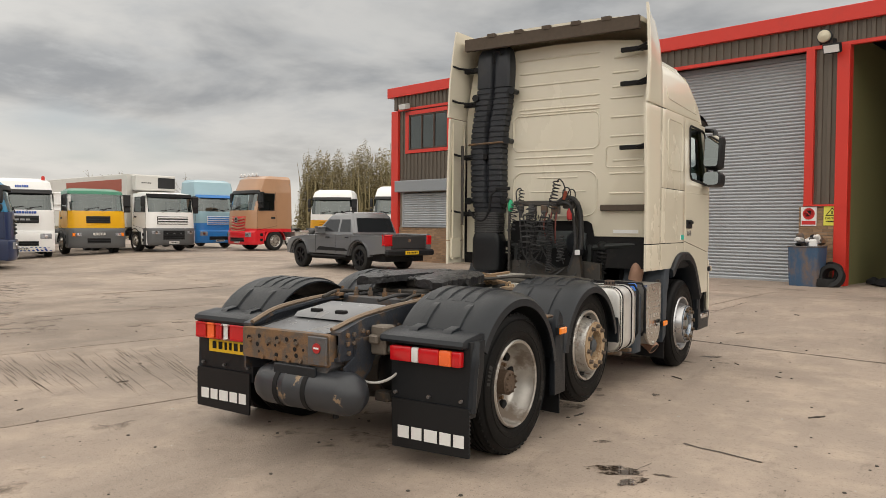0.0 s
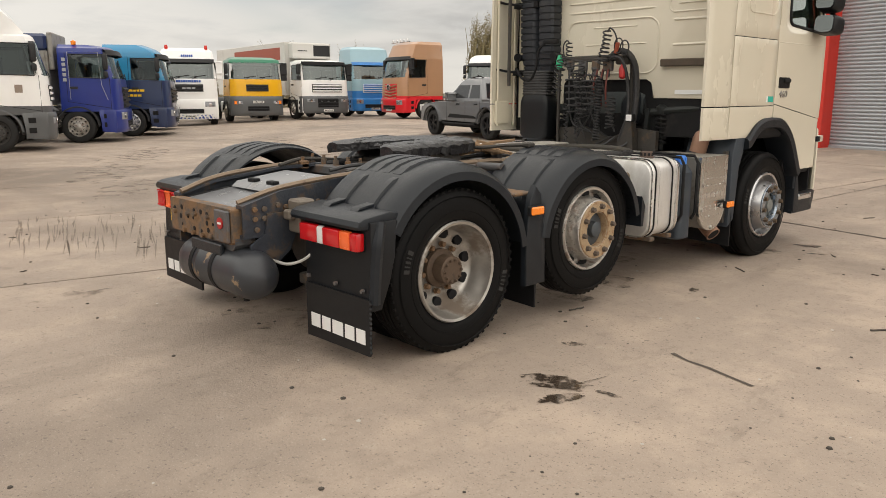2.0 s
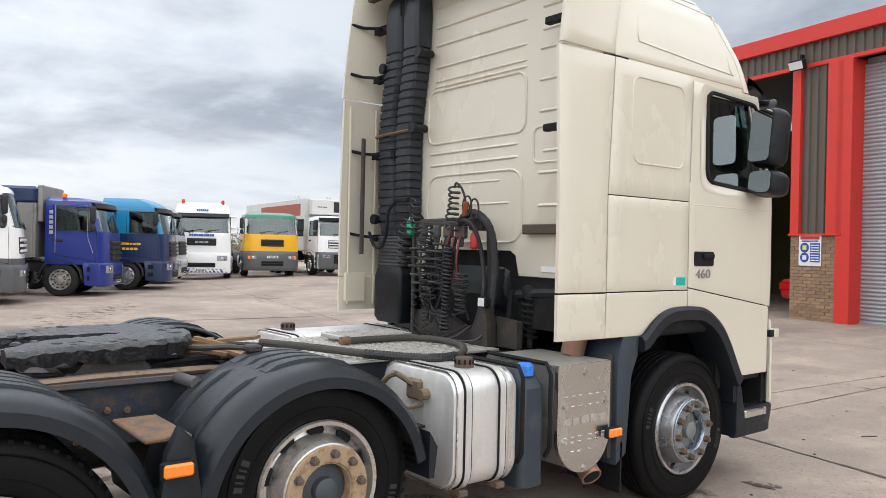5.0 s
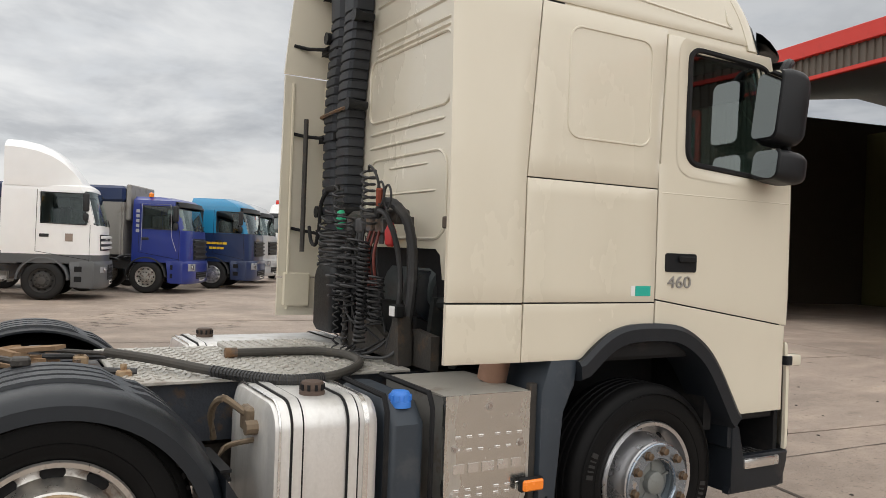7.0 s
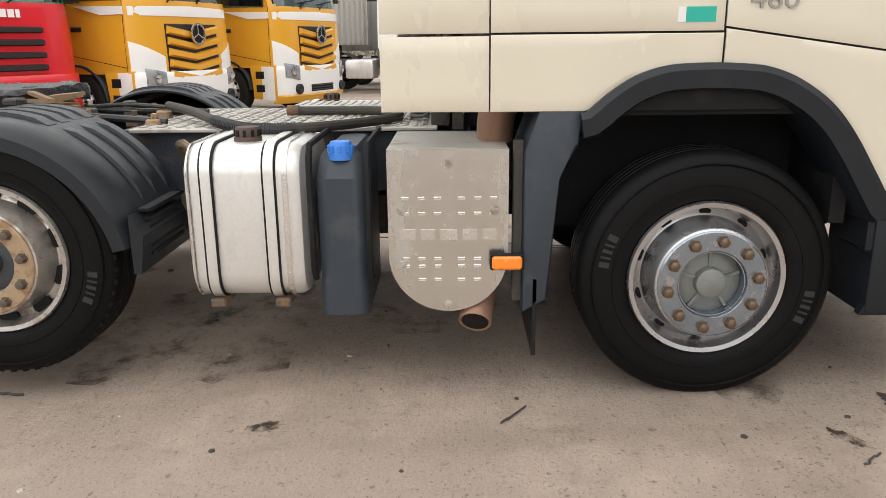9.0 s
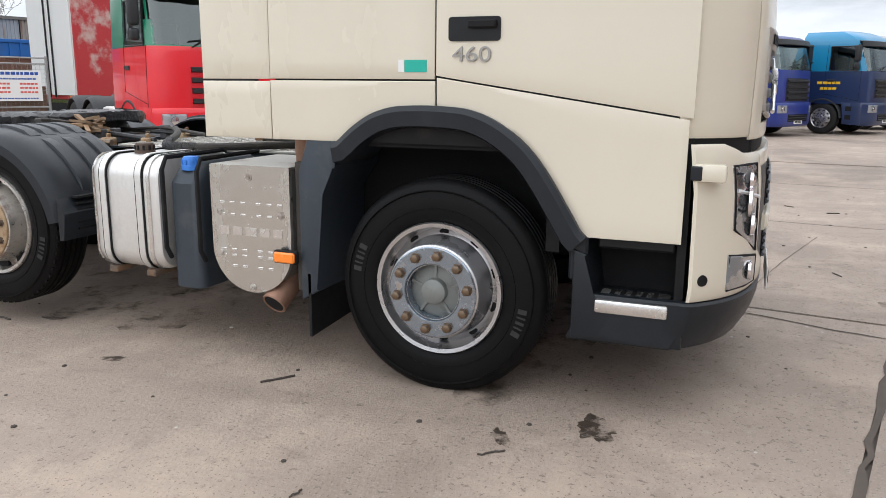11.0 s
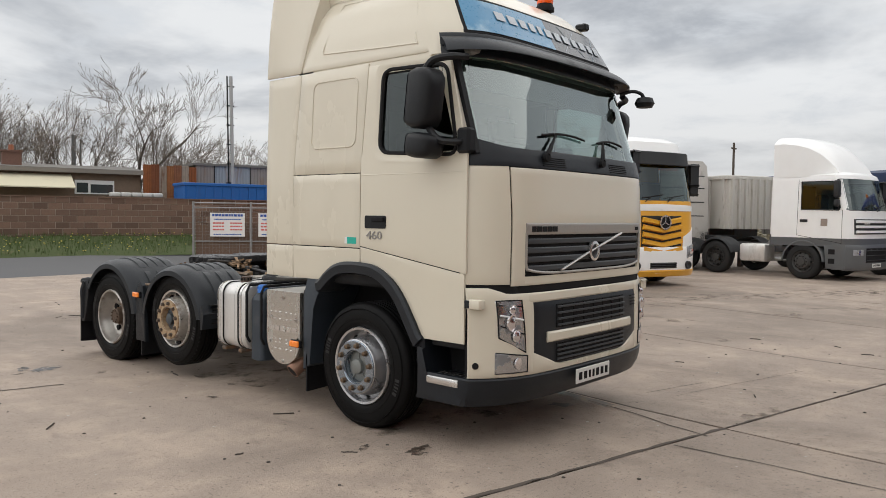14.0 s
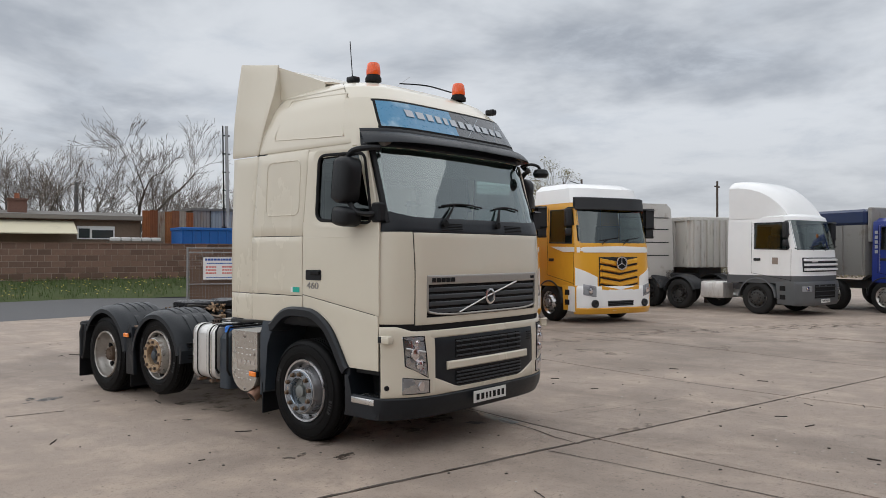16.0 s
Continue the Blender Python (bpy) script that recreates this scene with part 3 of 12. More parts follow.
def blot(name, cx, cy, rx, ry, ang, seed, label, material=None, z=0.003):
    """An uneven flat patch on the concrete: a stain, or painted shade."""
    bm = B()
    n = 40
    pts = []
    for k in range(n):
        a = 2 * math.pi * k / n
        w = 1 + 0.55 * noise.noise(Vector((math.cos(a) * 1.7 + seed, math.sin(a) * 1.7, seed * 0.37))) + 0.35 * noise.noise(Vector((math.cos(a) * 5, math.sin(a) * 5 + seed, 3)))
        x, y = rx * w * math.cos(a), ry * w * math.sin(a)
        c, s = math.cos(radians(ang)), math.sin(radians(ang))
        pts.append((cx + c * x - s * y, cy + s * x + c * y, rise(cx, cy) + z))
    bm.faces.new(ring(bm, pts))
    return tagged(part(name, bm, material or OIL, smooth=0), label, "stain", kind="stuff")


def crack(pts, w, seed, name="crack", label="dark open crack running across the concrete", material=None):
    bm = B()
    rnd = random.Random(seed)
    P = [Vector((x, y, 0)) for x, y in pts]
    line = []
    for a, b in zip(P, P[1:]):
        k = max(2, int((b - a).length / 0.12))
        for i in range(k):
            line.append(a.lerp(b, i / k))
    line.append(P[-1])
    L, R = [], []
    for i, p in enumerate(line):
        d = (line[min(i + 1, len(line) - 1)] - line[max(i - 1, 0)]).normalized()
        nrm = Vector((-d.y, d.x, 0))
        o = rnd.uniform(-0.5, 0.5) * w
        h = w * rnd.uniform(0.3, 0.75)
        z = rise(p.x, p.y) + 0.004
        a, b = p + nrm * (o + h), p + nrm * (o - h)
        L.append(bm.verts.new((a.x, a.y, z)))
        R.append(bm.verts.new((b.x, b.y, z)))
    for i in range(len(L) - 1):
        bm.faces.new((L[i], L[i + 1], R[i + 1], R[i]))
    return tagged(part(name, bm, material or JOINT, smooth=0), label, "crack", kind="stuff")


# ---- the workshop: brown ribbed cladding, red steel trim, roller shutters ----
RED_TRIM = mat("red_trim", (0.62, 0.035, 0.022), 0.42, grain=0.05, spots=0.25, spot_rgb=(0.42, 0.04, 0.03), spot_scale=2)
CLAD = mat("brown_cladding", (0.105, 0.085, 0.066), 0.55, grain=0.08, spots=0.35, spot_rgb=(0.14, 0.12, 0.10), spot_scale=1.2, streak=(1, 1, 0.2))
BRICK_BUFF = mat("buff_brick", (0.30, 0.19, 0.115), 0.85, grain=0.25, grain_scale=30, vary=0.22, bump=0.2, bump_scale=60)
MORTAR = mat("mortar", (0.24, 0.20, 0.16), 0.9, grain=0.2)
SHUTTER = mat("grey_roller_slat", (0.38, 0.40, 0.425), 0.42, 0.35, grain=0.06, spots=0.3, spot_rgb=(0.22, 0.21, 0.20), spot_scale=2.5, streak=(0.4, 0.4, 1))
ROOF = mat("roof_sheet", (0.30, 0.31, 0.31), 0.6, grain=0.1)
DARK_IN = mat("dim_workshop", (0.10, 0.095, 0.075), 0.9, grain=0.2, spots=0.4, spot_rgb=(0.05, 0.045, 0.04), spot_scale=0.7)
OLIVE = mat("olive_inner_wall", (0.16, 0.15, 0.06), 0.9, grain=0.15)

WS = Matrix.Translation((WALL_C.x, WALL_C.y, 0.22)) @ Matrix.Rotation(WALL_A, 4, "Z")
# local frame: x along the front, y = depth into the building (negative towards the yard), z up
HTOP, ZL = 6.55, 5.66


def ribbed(bm, x0, x1, z0, z1, y=0.0, pitch=0.2, d=0.035):
    """Trapezoid cladding seen from -y."""
    xs, k = [], 0
    x = x0
    while x < x1:
        for f, dy in ((0, 0), (0.42, 0), (0.5, -d), (0.92, -d)):
            xx = x + f * pitch
            if xx <= x1:
                xs.append((xx, y + dy))
        x += pitch
    xs.append((x1, xs[-1][1]))
    a, b = ring(bm, [(u, v, z0) for u, v in xs]), ring(bm, [(u, v, z1) for u, v in xs])
    c, e = ring(bm, [(u, y + 0.12, z0) for u, v in xs]), ring(bm, [(u, y + 0.12, z1) for u, v in xs])
    skin(bm, [a, b], False)
    skin(bm, [c, e], False)
    skin(bm, [a, c], False)
    skin(bm, [b, e], False)
    for i in (0, -1):
        bm.faces.new((a[i], b[i], e[i], c[i]))
    return bm


BRICK_MESH = []


def bricks(parent, x0, x1, z0, z1, y, stuff=False):
    """Courses of single bricks in front of a mortar bed."""
    bm = box(B(), x0 + 0.005, y + 0.012, z0, x1 - 0.005, y + 0.20, z1)
    part("mortar_bed", bm, MORTAR, parent, smooth=0)
    if not BRICK_MESH:
        me = bpy.data.meshes.new("brick")
        b2 = box(B(), 0, 0, 0, 0.215, 0.1, 0.065, 0.004)
        b2.to_mesh(me)
        b2.free()
        me.materials.append(BRICK_BUFF)
        BRICK_MESH.append(me)
    n, row = 0, 0
    z = z0 + 0.005
    while z + 0.065 <= z1:
        x = x0 - (0.1125 if row % 2 else 0)
        while x < x1 - 0.02:
            a, b = max(x, x0), min(x + 0.215, x1)
            if b - a > 0.05:
                o = new("brick", BRICK_MESH[0])
                o.parent = parent
                o.matrix_basis = Matrix.Translation((a, y - 0.0015 * ((n * 7) % 3), z)) @ Matrix.Diagonal(((b - a) / 0.215, 1, 1, 1))
                n += 1
            x += 0.225
        z += 0.075
        row += 1


def shutter(parent, x0, x1, z0, z1, y, pitch=0.085, name="shutter_slat"):
    bm0 = B()
    n = 5
    prof = [(y + 0.02, 0.0)] + [(y + 0.012 - 0.022 * math.sin(math.pi * k / n), pitch * (0.08 + 0.86 * k / n)) for k in range(n + 1)] + [(y + 0.02, pitch)]
    a, b = ring(bm0, [(0, u, v) for u, v in prof]), ring(bm0, [(x1 - x0, u, v) for u, v in prof])
    skin(bm0, [a, b], False)
    first = part(name, bm0, SHUTTER, parent, smooth=50, m=Matrix.Translation((x0, 0, z0)))
    z = z0 + pitch
    while z + pitch <= z1 + 0.01:
        again(first, parent, Matrix.Translation((x0, 0, z)))
        z += pitch


def build_workshop():
    ws = thing("workshop", "brown ribbed workshop building with red steel trim and tall roller doors", "building", WS, kind="structure")
    clad = B()
    L = 27.0
    ribbed(clad, 0.0, L, ZL + 0.06, HTOP - 0.36)
    ribbed(clad, 3.15, 5.9, 1.93, ZL)
    ribbed(clad, 0.34, 3.15, 3.02, 4.02)
    ribbed(clad, 0.34, 3.15, 5.62, ZL)
    ribbed(clad, 0.34, 0.68, 4.02, 5.62)
    ribbed(clad, 3.08, 3.15, 4.02, 5.62)
    ribbed(clad, 9.95, 10.64, 1.93, ZL)
    ribbed(clad, 15.28, 15.82, 1.93, ZL)
    ribbed(clad, 20.5, 25.0, 1.93, ZL)
    part("cladding", clad, CLAD, ws, smooth=0)
    red = B()
    box(red, -0.25, -0.14, HTOP - 0.36, L, 0.25, HTOP, 0.01)
    part("fascia", red, RED_TRIM, ws, "red steel fascia along the eaves", smooth=0)
    red = B()
    box(red, 0.3, -0.07, ZL - 0.02, L, 0.05, ZL + 0.07, 0.006)
    part("lintel_trim", red, RED_TRIM, ws, smooth=0)
    for x0, x1, z0 in ((-0.05, 0.33, 0.0), (5.9, 6.12, 0.0), (9.73, 9.95, 1.93), (10.62, 11.0, 1.93), (15.10, 15.30, 1.93), (15.80, 16.08, 0.0), (20.28, 20.5, 0.0)):
        part("column", box(B(), x0, -0.1, z0, x1, 0.16, ZL + 0.0, 0.006), RED_TRIM, ws, "red steel column", smooth=0)
    part("column", box(B(), 10.86, -0.1, 0, 11.2, 0.42, ZL - 0.02, 0.006), RED_TRIM, ws, "red steel column", smooth=0)
    part("sill_trim", box(B(), 9.70, -0.12, 1.90, 11.0, 0.0, 1.94), RED_TRIM, ws, smooth=0)
    part("sill_trim", box(B(), 15.10, -0.12, 1.90, 16.08, 0.0, 1.94), RED_TRIM, ws, smooth=0)
    # roller doors
    door = part("roller_door", box(B(), 11.2, 0.36, ZL - 0.55, 15.10, 0.9, ZL + 0.02, 0.02), SHUTTER, ws, "closed grey roller shutter door")
    shutter(door, 11.2, 15.10, 0.02, ZL - 0.1, 0.30)
    part("bottom_rail", box(B(), 11.2, 0.26, 0.0, 15.10, 0.34, 0.07), SHUTTER, door, smooth=0)
    # office window and its shutter
    win = part("window", box(B(), 0.69, -0.05, 4.04, 3.06, 0.03, 4.16), RED_TRIM, ws, "red framed office window of three panes")
    fr = B()
    for a in ((0.69, 4.16, 0.86, 5.60), (2.89, 4.16, 3.06, 5.60), (0.69, 5.46, 3.06, 5.60)):
        box(fr, a[0], -0.05, a[1], a[2], 0.03, a[3])
    part("window_frame", fr, RED_TRIM, win, smooth=0)
    fr = B()
    for x in (0.86, 1.52, 2.16, 2.83):
        box(fr, x, -0.03, 4.16, x + 0.06, 0.02, 5.46)
    box(fr, 0.86, -0.03, 4.16, 2.89, 0.02, 4.22)
    box(fr, 0.86, -0.03, 5.40, 2.89, 0.02, 5.46)
    part("sash", fr, mat("brown_sash", (0.06, 0.035, 0.025), 0.5), win, smooth=0)
    for x in (0.92, 1.58, 2.22):
        part("pane", box(B(), x, 0.0, 4.22, x + 0.6, 0.008, 5.40), GLASS_DARK, win, smooth=0)
    part("blind", box(B(), 0.9, 0.25, 4.1, 2.9, 0.3, 5.5), mat("pale_blind", (0.5, 0.5, 0.5), 0.8), win, smooth=0)
    sh = part("window_shutter", box(B(), 0.38, -0.32, 2.60, 3.12, -0.02, 3.02, 0.02), mat("grey_box", (0.27, 0.29, 0.31), 0.5, 0.2), ws, "grey shutter box over a closed window shutter")
    shutter(sh, 0.62, 2.98, 1.36, 2.60, -0.04)
    part("guide", box(B(), 0.55, -0.06, 1.34, 0.62, 0.02, 2.6), SHUTTER, sh, smooth=0)
    part("guide", box(B(), 2.98, -0.06, 1.34, 3.05, 0.02, 2.6), SHUTTER, sh, smooth=0)
    part("guide", box(B(), 0.55, -0.09, 1.30, 3.05, 0.02, 1.36), SHUTTER, sh, smooth=0)
    # roof and shell
    roof = B()
    prism(roof, [(0.0, HTOP - 0.03), (9.0, HTOP + 1.0), (18.0, HTOP - 0.03), (18.0, HTOP - 0.2), (9.0, HTOP + 0.8), (0.0, HTOP - 0.2)], "x", -0.2, L)
    part("roof", roof, ROOF, ws, smooth=0)
    shell = B()
    box(shell, 0, 0.13, 0, 0.25, 18, HTOP - 0.15)
    box(shell, L - 0.25, 0.13, 0, L, 18, HTOP - 0.15)
    box(shell, 0, 17.8, 0, L, 18, HTOP - 0.15)
    part("wall", shell, CLAD, ws, smooth=0)
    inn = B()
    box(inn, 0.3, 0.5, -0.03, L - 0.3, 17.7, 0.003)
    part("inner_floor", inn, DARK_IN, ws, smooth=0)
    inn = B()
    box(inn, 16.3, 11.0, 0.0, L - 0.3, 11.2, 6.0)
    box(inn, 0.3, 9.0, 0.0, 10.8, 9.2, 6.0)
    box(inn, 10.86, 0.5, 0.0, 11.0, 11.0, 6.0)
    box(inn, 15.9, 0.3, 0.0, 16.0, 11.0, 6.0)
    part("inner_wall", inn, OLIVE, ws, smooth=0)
    for x0, x1, z1 in ((0.34, 3.15, 1.32), (3.15, 5.9, 1.92), (20.5, 25.0, 1.92)):
        part("dado", box(B(), x0, 0.0, 0, x1, 0.2, z1), MORTAR, ws, smooth=0)
    part("wall", box(B(), 0.34, 0.02, 1.32, 0.56, 0.2, 2.62), MORTAR, ws, smooth=0)
    part("wall", box(B(), 0.34, 0.03, 1.3, 3.15, 0.2, 2.7), MORTAR, ws, smooth=0)
    pier = part("brick_pier", box(B(), 9.74, 0.03, 0, 10.85, 0.3, 1.9), MORTAR, ws, "buff brick pier between the doors", smooth=0)
    bricks(pier, 9.73, 10.86, 0.0, 1.90, -0.06)
    pier = part("brick_pier", box(B(), 15.0, 0.03, 0, 15.85, 0.3, 1.9), MORTAR, ws, "buff brick pier between the doors", smooth=0)
    bricks(pier, 14.99, 15.86, 0.0, 1.90, -0.06)
    dado = part("brick_dado", box(B(), 0.36, 0.04, 0, 3.1, 0.2, 1.28), MORTAR, ws, "buff brick wall under the window shutter", smooth=0)
    bricks(dado, 0.34, 3.12, 0.0, 1.30, -0.04)
    return ws


build_workshop()


def flood_lamp(x, z, name="floodlight"):
    f = thing(name, "black square floodlight fixed over the workshop door", "floodlight", WS @ pose(x, -0.14, z))
    part("bracket", box(B(), -0.03, -0.05, 0.0, 0.03, 0.04, 0.22), BLACK, f, smooth=0)
    part("housing", box(B(), -0.2, -0.22, -0.09, 0.2, -0.1, 0.14, 0.02, m=pose(0, 0, 0, 20)), BLACK, f)
    part("lens", box(B(), -0.17, -0.228, -0.06, 0.17, -0.222, 0.11, m=pose(0, 0, 0, 20)), WHITE_LENS, f, smooth=0)
    return f


flood_lamp(10.0, 5.72)
flood_lamp(15.75, 5.60)
lamp = thing("wall_lamp", "round cream bulkhead lamp high on the workshop wall", "wall lamp", WS @ pose(15.5, -0.05, 5.92))
part("base", lathe(B(), [(0.17, 0.0), (0.17, -0.05), (0.15, -0.06)], axis="y", seg=24), GREY_PLASTIC, lamp)
part("dome", lathe(B(), [(0.15, -0.06), (0.14, -0.10), (0.09, -0.14), (0.0, -0.155)], axis="y", seg=24), mat("cream_dome", (0.6, 0.55, 0.42), 0.5), lamp)
cam_box = thing("wall_lamp", "small white box lamp on the corner of the workshop", "wall lamp", WS @ pose(0.75, -0.16, 5.78))
part("housing", box(B(), -0.2, -0.12, -0.1, 0.2, 0.12, 0.1, 0.02, m=pose(0, 0, 0, 15, 0, 0)), mat("dull_white", (0.5, 0.5, 0.48), 0.5), cam_box)
part("lens", box(B(), -0.16, -0.13, -0.07, 0.16, -0.124, 0.07, m=pose(0, 0, 0, 15, 0, 0)), WHITE_LENS, cam_box, smooth=0)


def wall_sign(x, z, w, h, label, base, make):
    s = thing("wall_sign", label, "sign", WS @ pose(x, -0.085, z))
    part("board", box(B(), -w / 2, 0, -h / 2, w / 2, 0.006, h / 2), base, s, smooth=0)
    make(s)
    return s


def on_wall(u, v, o):
    return (u, -0.002 - o, v)


def sign_stop(s):
    R = mat("sign_red", (0.6, 0.03, 0.03), 0.4)
    part("symbol_ring", lathe(B(), [(0.14, -0.002), (0.14, -0.005), (0.11, -0.005), (0.11, -0.002)], (0, 0, 0.06), "y", 28), R, s)
    part("symbol_bar", box(B(), -0.12, -0.007, -0.013, 0.12, -0.002, 0.013, m=pose(0, 0, 0.06, 0, 45)), R, s, smooth=0)
    part("symbol_mark", box(B(), -0.05, -0.004, -0.06, 0.05, -0.002, 0.07, m=pose(0, 0, 0.06)), BLACK, s, smooth=0)
    part("text_band", box(B(), -0.16, -0.005, -0.2, 0.16, -0.002, -0.11), R, s, smooth=0)


def sign_caution(s):
    part("symbol_triangle", prism(B(), [(-0.15, 0.0), (0.15, 0.0), (0.0, 0.2)], "y", -0.006, -0.002), BLACK, s, smooth=0)
    part("symbol_fill", prism(B(), [(-0.11, 0.025), (0.11, 0.025), (0.0, 0.165)], "y", -0.009, -0.007), YELLOW_SIGN, s, smooth=0)
    part("symbol_mark", box(B(), -0.015, -0.012, 0.04, 0.015, -0.01, 0.12), BLACK, s, smooth=0)
    text_mesh("lettering", "CAUTION", 0.07, BLACK, s, pose(0, -0.004, -0.06, 90))
    part("text_bars", bars(B(), -0.13, -0.15, 0.26, 0.03, 6, fn=on_wall), BLACK, s, smooth=0)


YELLOW_SIGN = mat("sign_yellow", (0.72, 0.68, 0.10), 0.5, grain=0.03)
SIGN_BL = mat("sign_blue", (0.02, 0.08, 0.36), 0.5, grain=0.03)


def sign_site(s):
    part("heading", box(B(), -0.24, -0.004, 0.24, 0.24, -0.002, 0.31), mat("sign_red", (0.6, 0.03, 0.03), 0.4), s, smooth=0)
    for i, z in enumerate((0.06, -0.16)):
        part("symbol_disc", lathe(B(), [(0.11, -0.002), (0.11, -0.005), (0.0, -0.005)], (-0.13, 0, z), "y", 24), SIGN_BL, s)
        part("symbol_mark", box(B(), -0.18, -0.008, z - 0.05, -0.08, -0.005, z + 0.05), (YELLOW_SIGN if i == 0 else WHITE), s, smooth=0)
        part("text_panel", box(B(), 0.01, -0.005, z - 0.1, 0.25, -0.002, z + 0.1), SIGN_BL, s, smooth=0)
        for k in range(3):
            part("text_bars", bars(B(), 0.03, z + 0.04 - 0.055 * k, 0.2, 0.025, 4, seed=k, fn=lambda u, v, o: (u, -0.006 - o, v)), WHITE, s, smooth=0)
    part("text_bars", bars(B(), -0.2, 0.19, 0.4, 0.03, 8, fn=on_wall), SIGN_BL, s, smooth=0)


wall_sign(15.23, 1.66, 0.36, 0.46, "white no-entry sign with a red ring on the brick pier", WHITE, sign_stop)
wall_sign(15.76, 1.67, 0.38, 0.46, "yellow caution sign on the brick pier", YELLOW_SIGN, sign_caution)
wall_sign(10.25, 1.57, 0.56, 0.68, "white site safety sign with blue panels", WHITE, sign_site)


# ---- wheels, used by every lorry ----
def tyre_mesh(R, w, name="tyre", tread=True, seg=72):
    """A tyre whose outer face lies at x = 0, its inner at x = -w."""
    r0 = R * 0.60
    prof = [(r0, -0.03), (r0 + 0.02, -0.008), (R * 0.70, 0.0), (R * 0.80, 0.0), (R * 0.885, -0.006), (R * 0.95, -0.018), (R * 0.985, -0.034), (R, -0.055)]
    grooves = 4
    inner = w - 0.11
    for g in range(grooves):
        a = -0.055 - inner * (g + 0.72) / (grooves + 0.45)
        prof += [(R, a + 0.008), (R - 0.012, a + 0.004), (R - 0.012, a - 0.004), (R, a - 0.008)]
    prof += [(R, -w + 0.055), (R * 0.985, -w + 0.034), (R * 0.93, -w + 0.012), (R * 0.80, -w), (r0 + 0.02, -w + 0.008), (r0, -w + 0.03)]
    bm = B()
    lathe(bm, prof, axis="x", seg=seg, cap=False)
    # shoulder lugs
    if tread:
        n = 60
        for k in range(n):
            a = 2 * math.pi * k / n
            m = Matrix.Rotation(a, 4, "X")
            box(bm, -0.052, -0.010, R - 0.018, -0.026, 0.010, R - 0.004, m=m)
    # rings on the side wall
    for rr in (0.74, 0.90):
        lathe(bm, [(R * rr - 0.004, -0.004), (R * rr, 0.003), (R * rr + 0.004, -0.004)], axis="x", seg=seg, cap=False)
    return bm


def nut(bm, y, z, x, r=0.016, h=0.03):
    lathe(bm, [(r * 1.3, x), (r * 1.3, x + 0.006), (r, x + 0.006), (r, x + h), (r * 0.5, x + h + 0.004)], (0, y, z), "x", 6)


NUT_BROWN = mat("brown_nut", (0.17, 0.12, 0.08), 0.35, 0.7, grain=0.3, grain_scale=40, spots=0.6, spot_rgb=(0.12, 0.09, 0.07), spot_scale=40)


def wheel_front(parent, m, rim_mat, hub_mat, R=0.5, w=0.30, nuts=10, cap_mat=GREY_PLASTIC, hole=1.0, name="wheel", label="steel disc wheel with a raised hub and black tyre"):
    """A convex steel wheel: the hub stands out."""
    t = part(name, tyre_mesh(R, w, tread=hole > 1.0), RUBBER, parent, label, m=m)
    rr = R * 0.595
    deep = 1.0 if hole > 1.0 else 1.28
    bm = B()
    lathe(bm, [(rr, -0.05), (rr + 0.012, -0.012), (rr + 0.006, 0.0), (rr - 0.012, -0.004), (rr - 0.022, -0.045), (rr * 0.90, -0.072 * deep), (rr * 0.81, -0.062 * deep), (rr * 0.775, -0.02), (rr * 0.745, 0.03), (rr * 0.725, 0.05), (rr * 0.70, 0.054), (rr * 0.42, 0.054)], axis="x", seg=60, cap=False)
    part("rim", bm, rim_mat, t)
    bm = B()
    lathe(bm, [(rr * 0.70, 0.05), (rr * 0.70, 0.062), (rr * 0.685, 0.066), (rr * 0.45, 0.066), (rr * 0.43, 0.058), (rr * 0.42, 0.0)], axis="x", seg=48, cap=False)
    part("hub_ring", bm, hub_mat, t)
    bm = B()
    lathe(bm, [(rr * 0.425, 0.0), (rr * 0.36, 0.012), (rr * 0.20, 0.016), (rr * 0.19, 0.05), (rr * 0.16, 0.056), (0.0, 0.058)], axis="x", seg=32)
    for k in range(5 if hole <= 1.0 else 0):
        a = 2 * math.pi * k / 5
        box(bm, 0.008, -0.006, rr * 0.15, 0.022, 0.006, rr * 0.41, m=Matrix.Rotation(a, 4, "X"))
    part("hub_cap", bm, cap_mat, t)
    first = None
    for k in range(10):
        a = 2 * math.pi * (k + 0.5) / 10
        m2 = Matrix.Translation((-0.0165 + (0.013 if hole > 1.0 else 0.0) - 0.066 * (deep - 1), rr * 0.85 * math.cos(a), rr * 0.855 * math.sin(a))) @ Matrix.Rotation(a, 4, "X") @ Matrix.Diagonal((1, (0.62 if hole > 1.0 else 0.42) * hole, (0.95 if hole > 1.0 else 0.8) * hole, 1))
        if first is None:
            bm = lathe(B(), [(0.030, -0.1), (0.030, -0.0485), (0.028, -0.0475), (0.0, -0.0475)], (0, 0, 0), "x", 14)
            first = part("hand_hole", bm, BLACK, t, m=m2)
        else:
            again(first, t, m2)
    first = None
    for k in range(nuts):
        a = 2 * math.pi * (k + 0.25) / nuts
        m2 = Matrix.Translation((0, rr * 0.575 * math.cos(a), rr * 0.575 * math.sin(a)))
        if first is None:
            bm = B()
            nut(bm, 0, 0, 0.064, 0.017 if hole > 1.0 else 0.0195, 0.028)
            first = part("wheel_nut", bm, RUST if hole > 1.0 else NUT_BROWN, t, m=m2)
        else:
            again(first, t, m2)
    return t


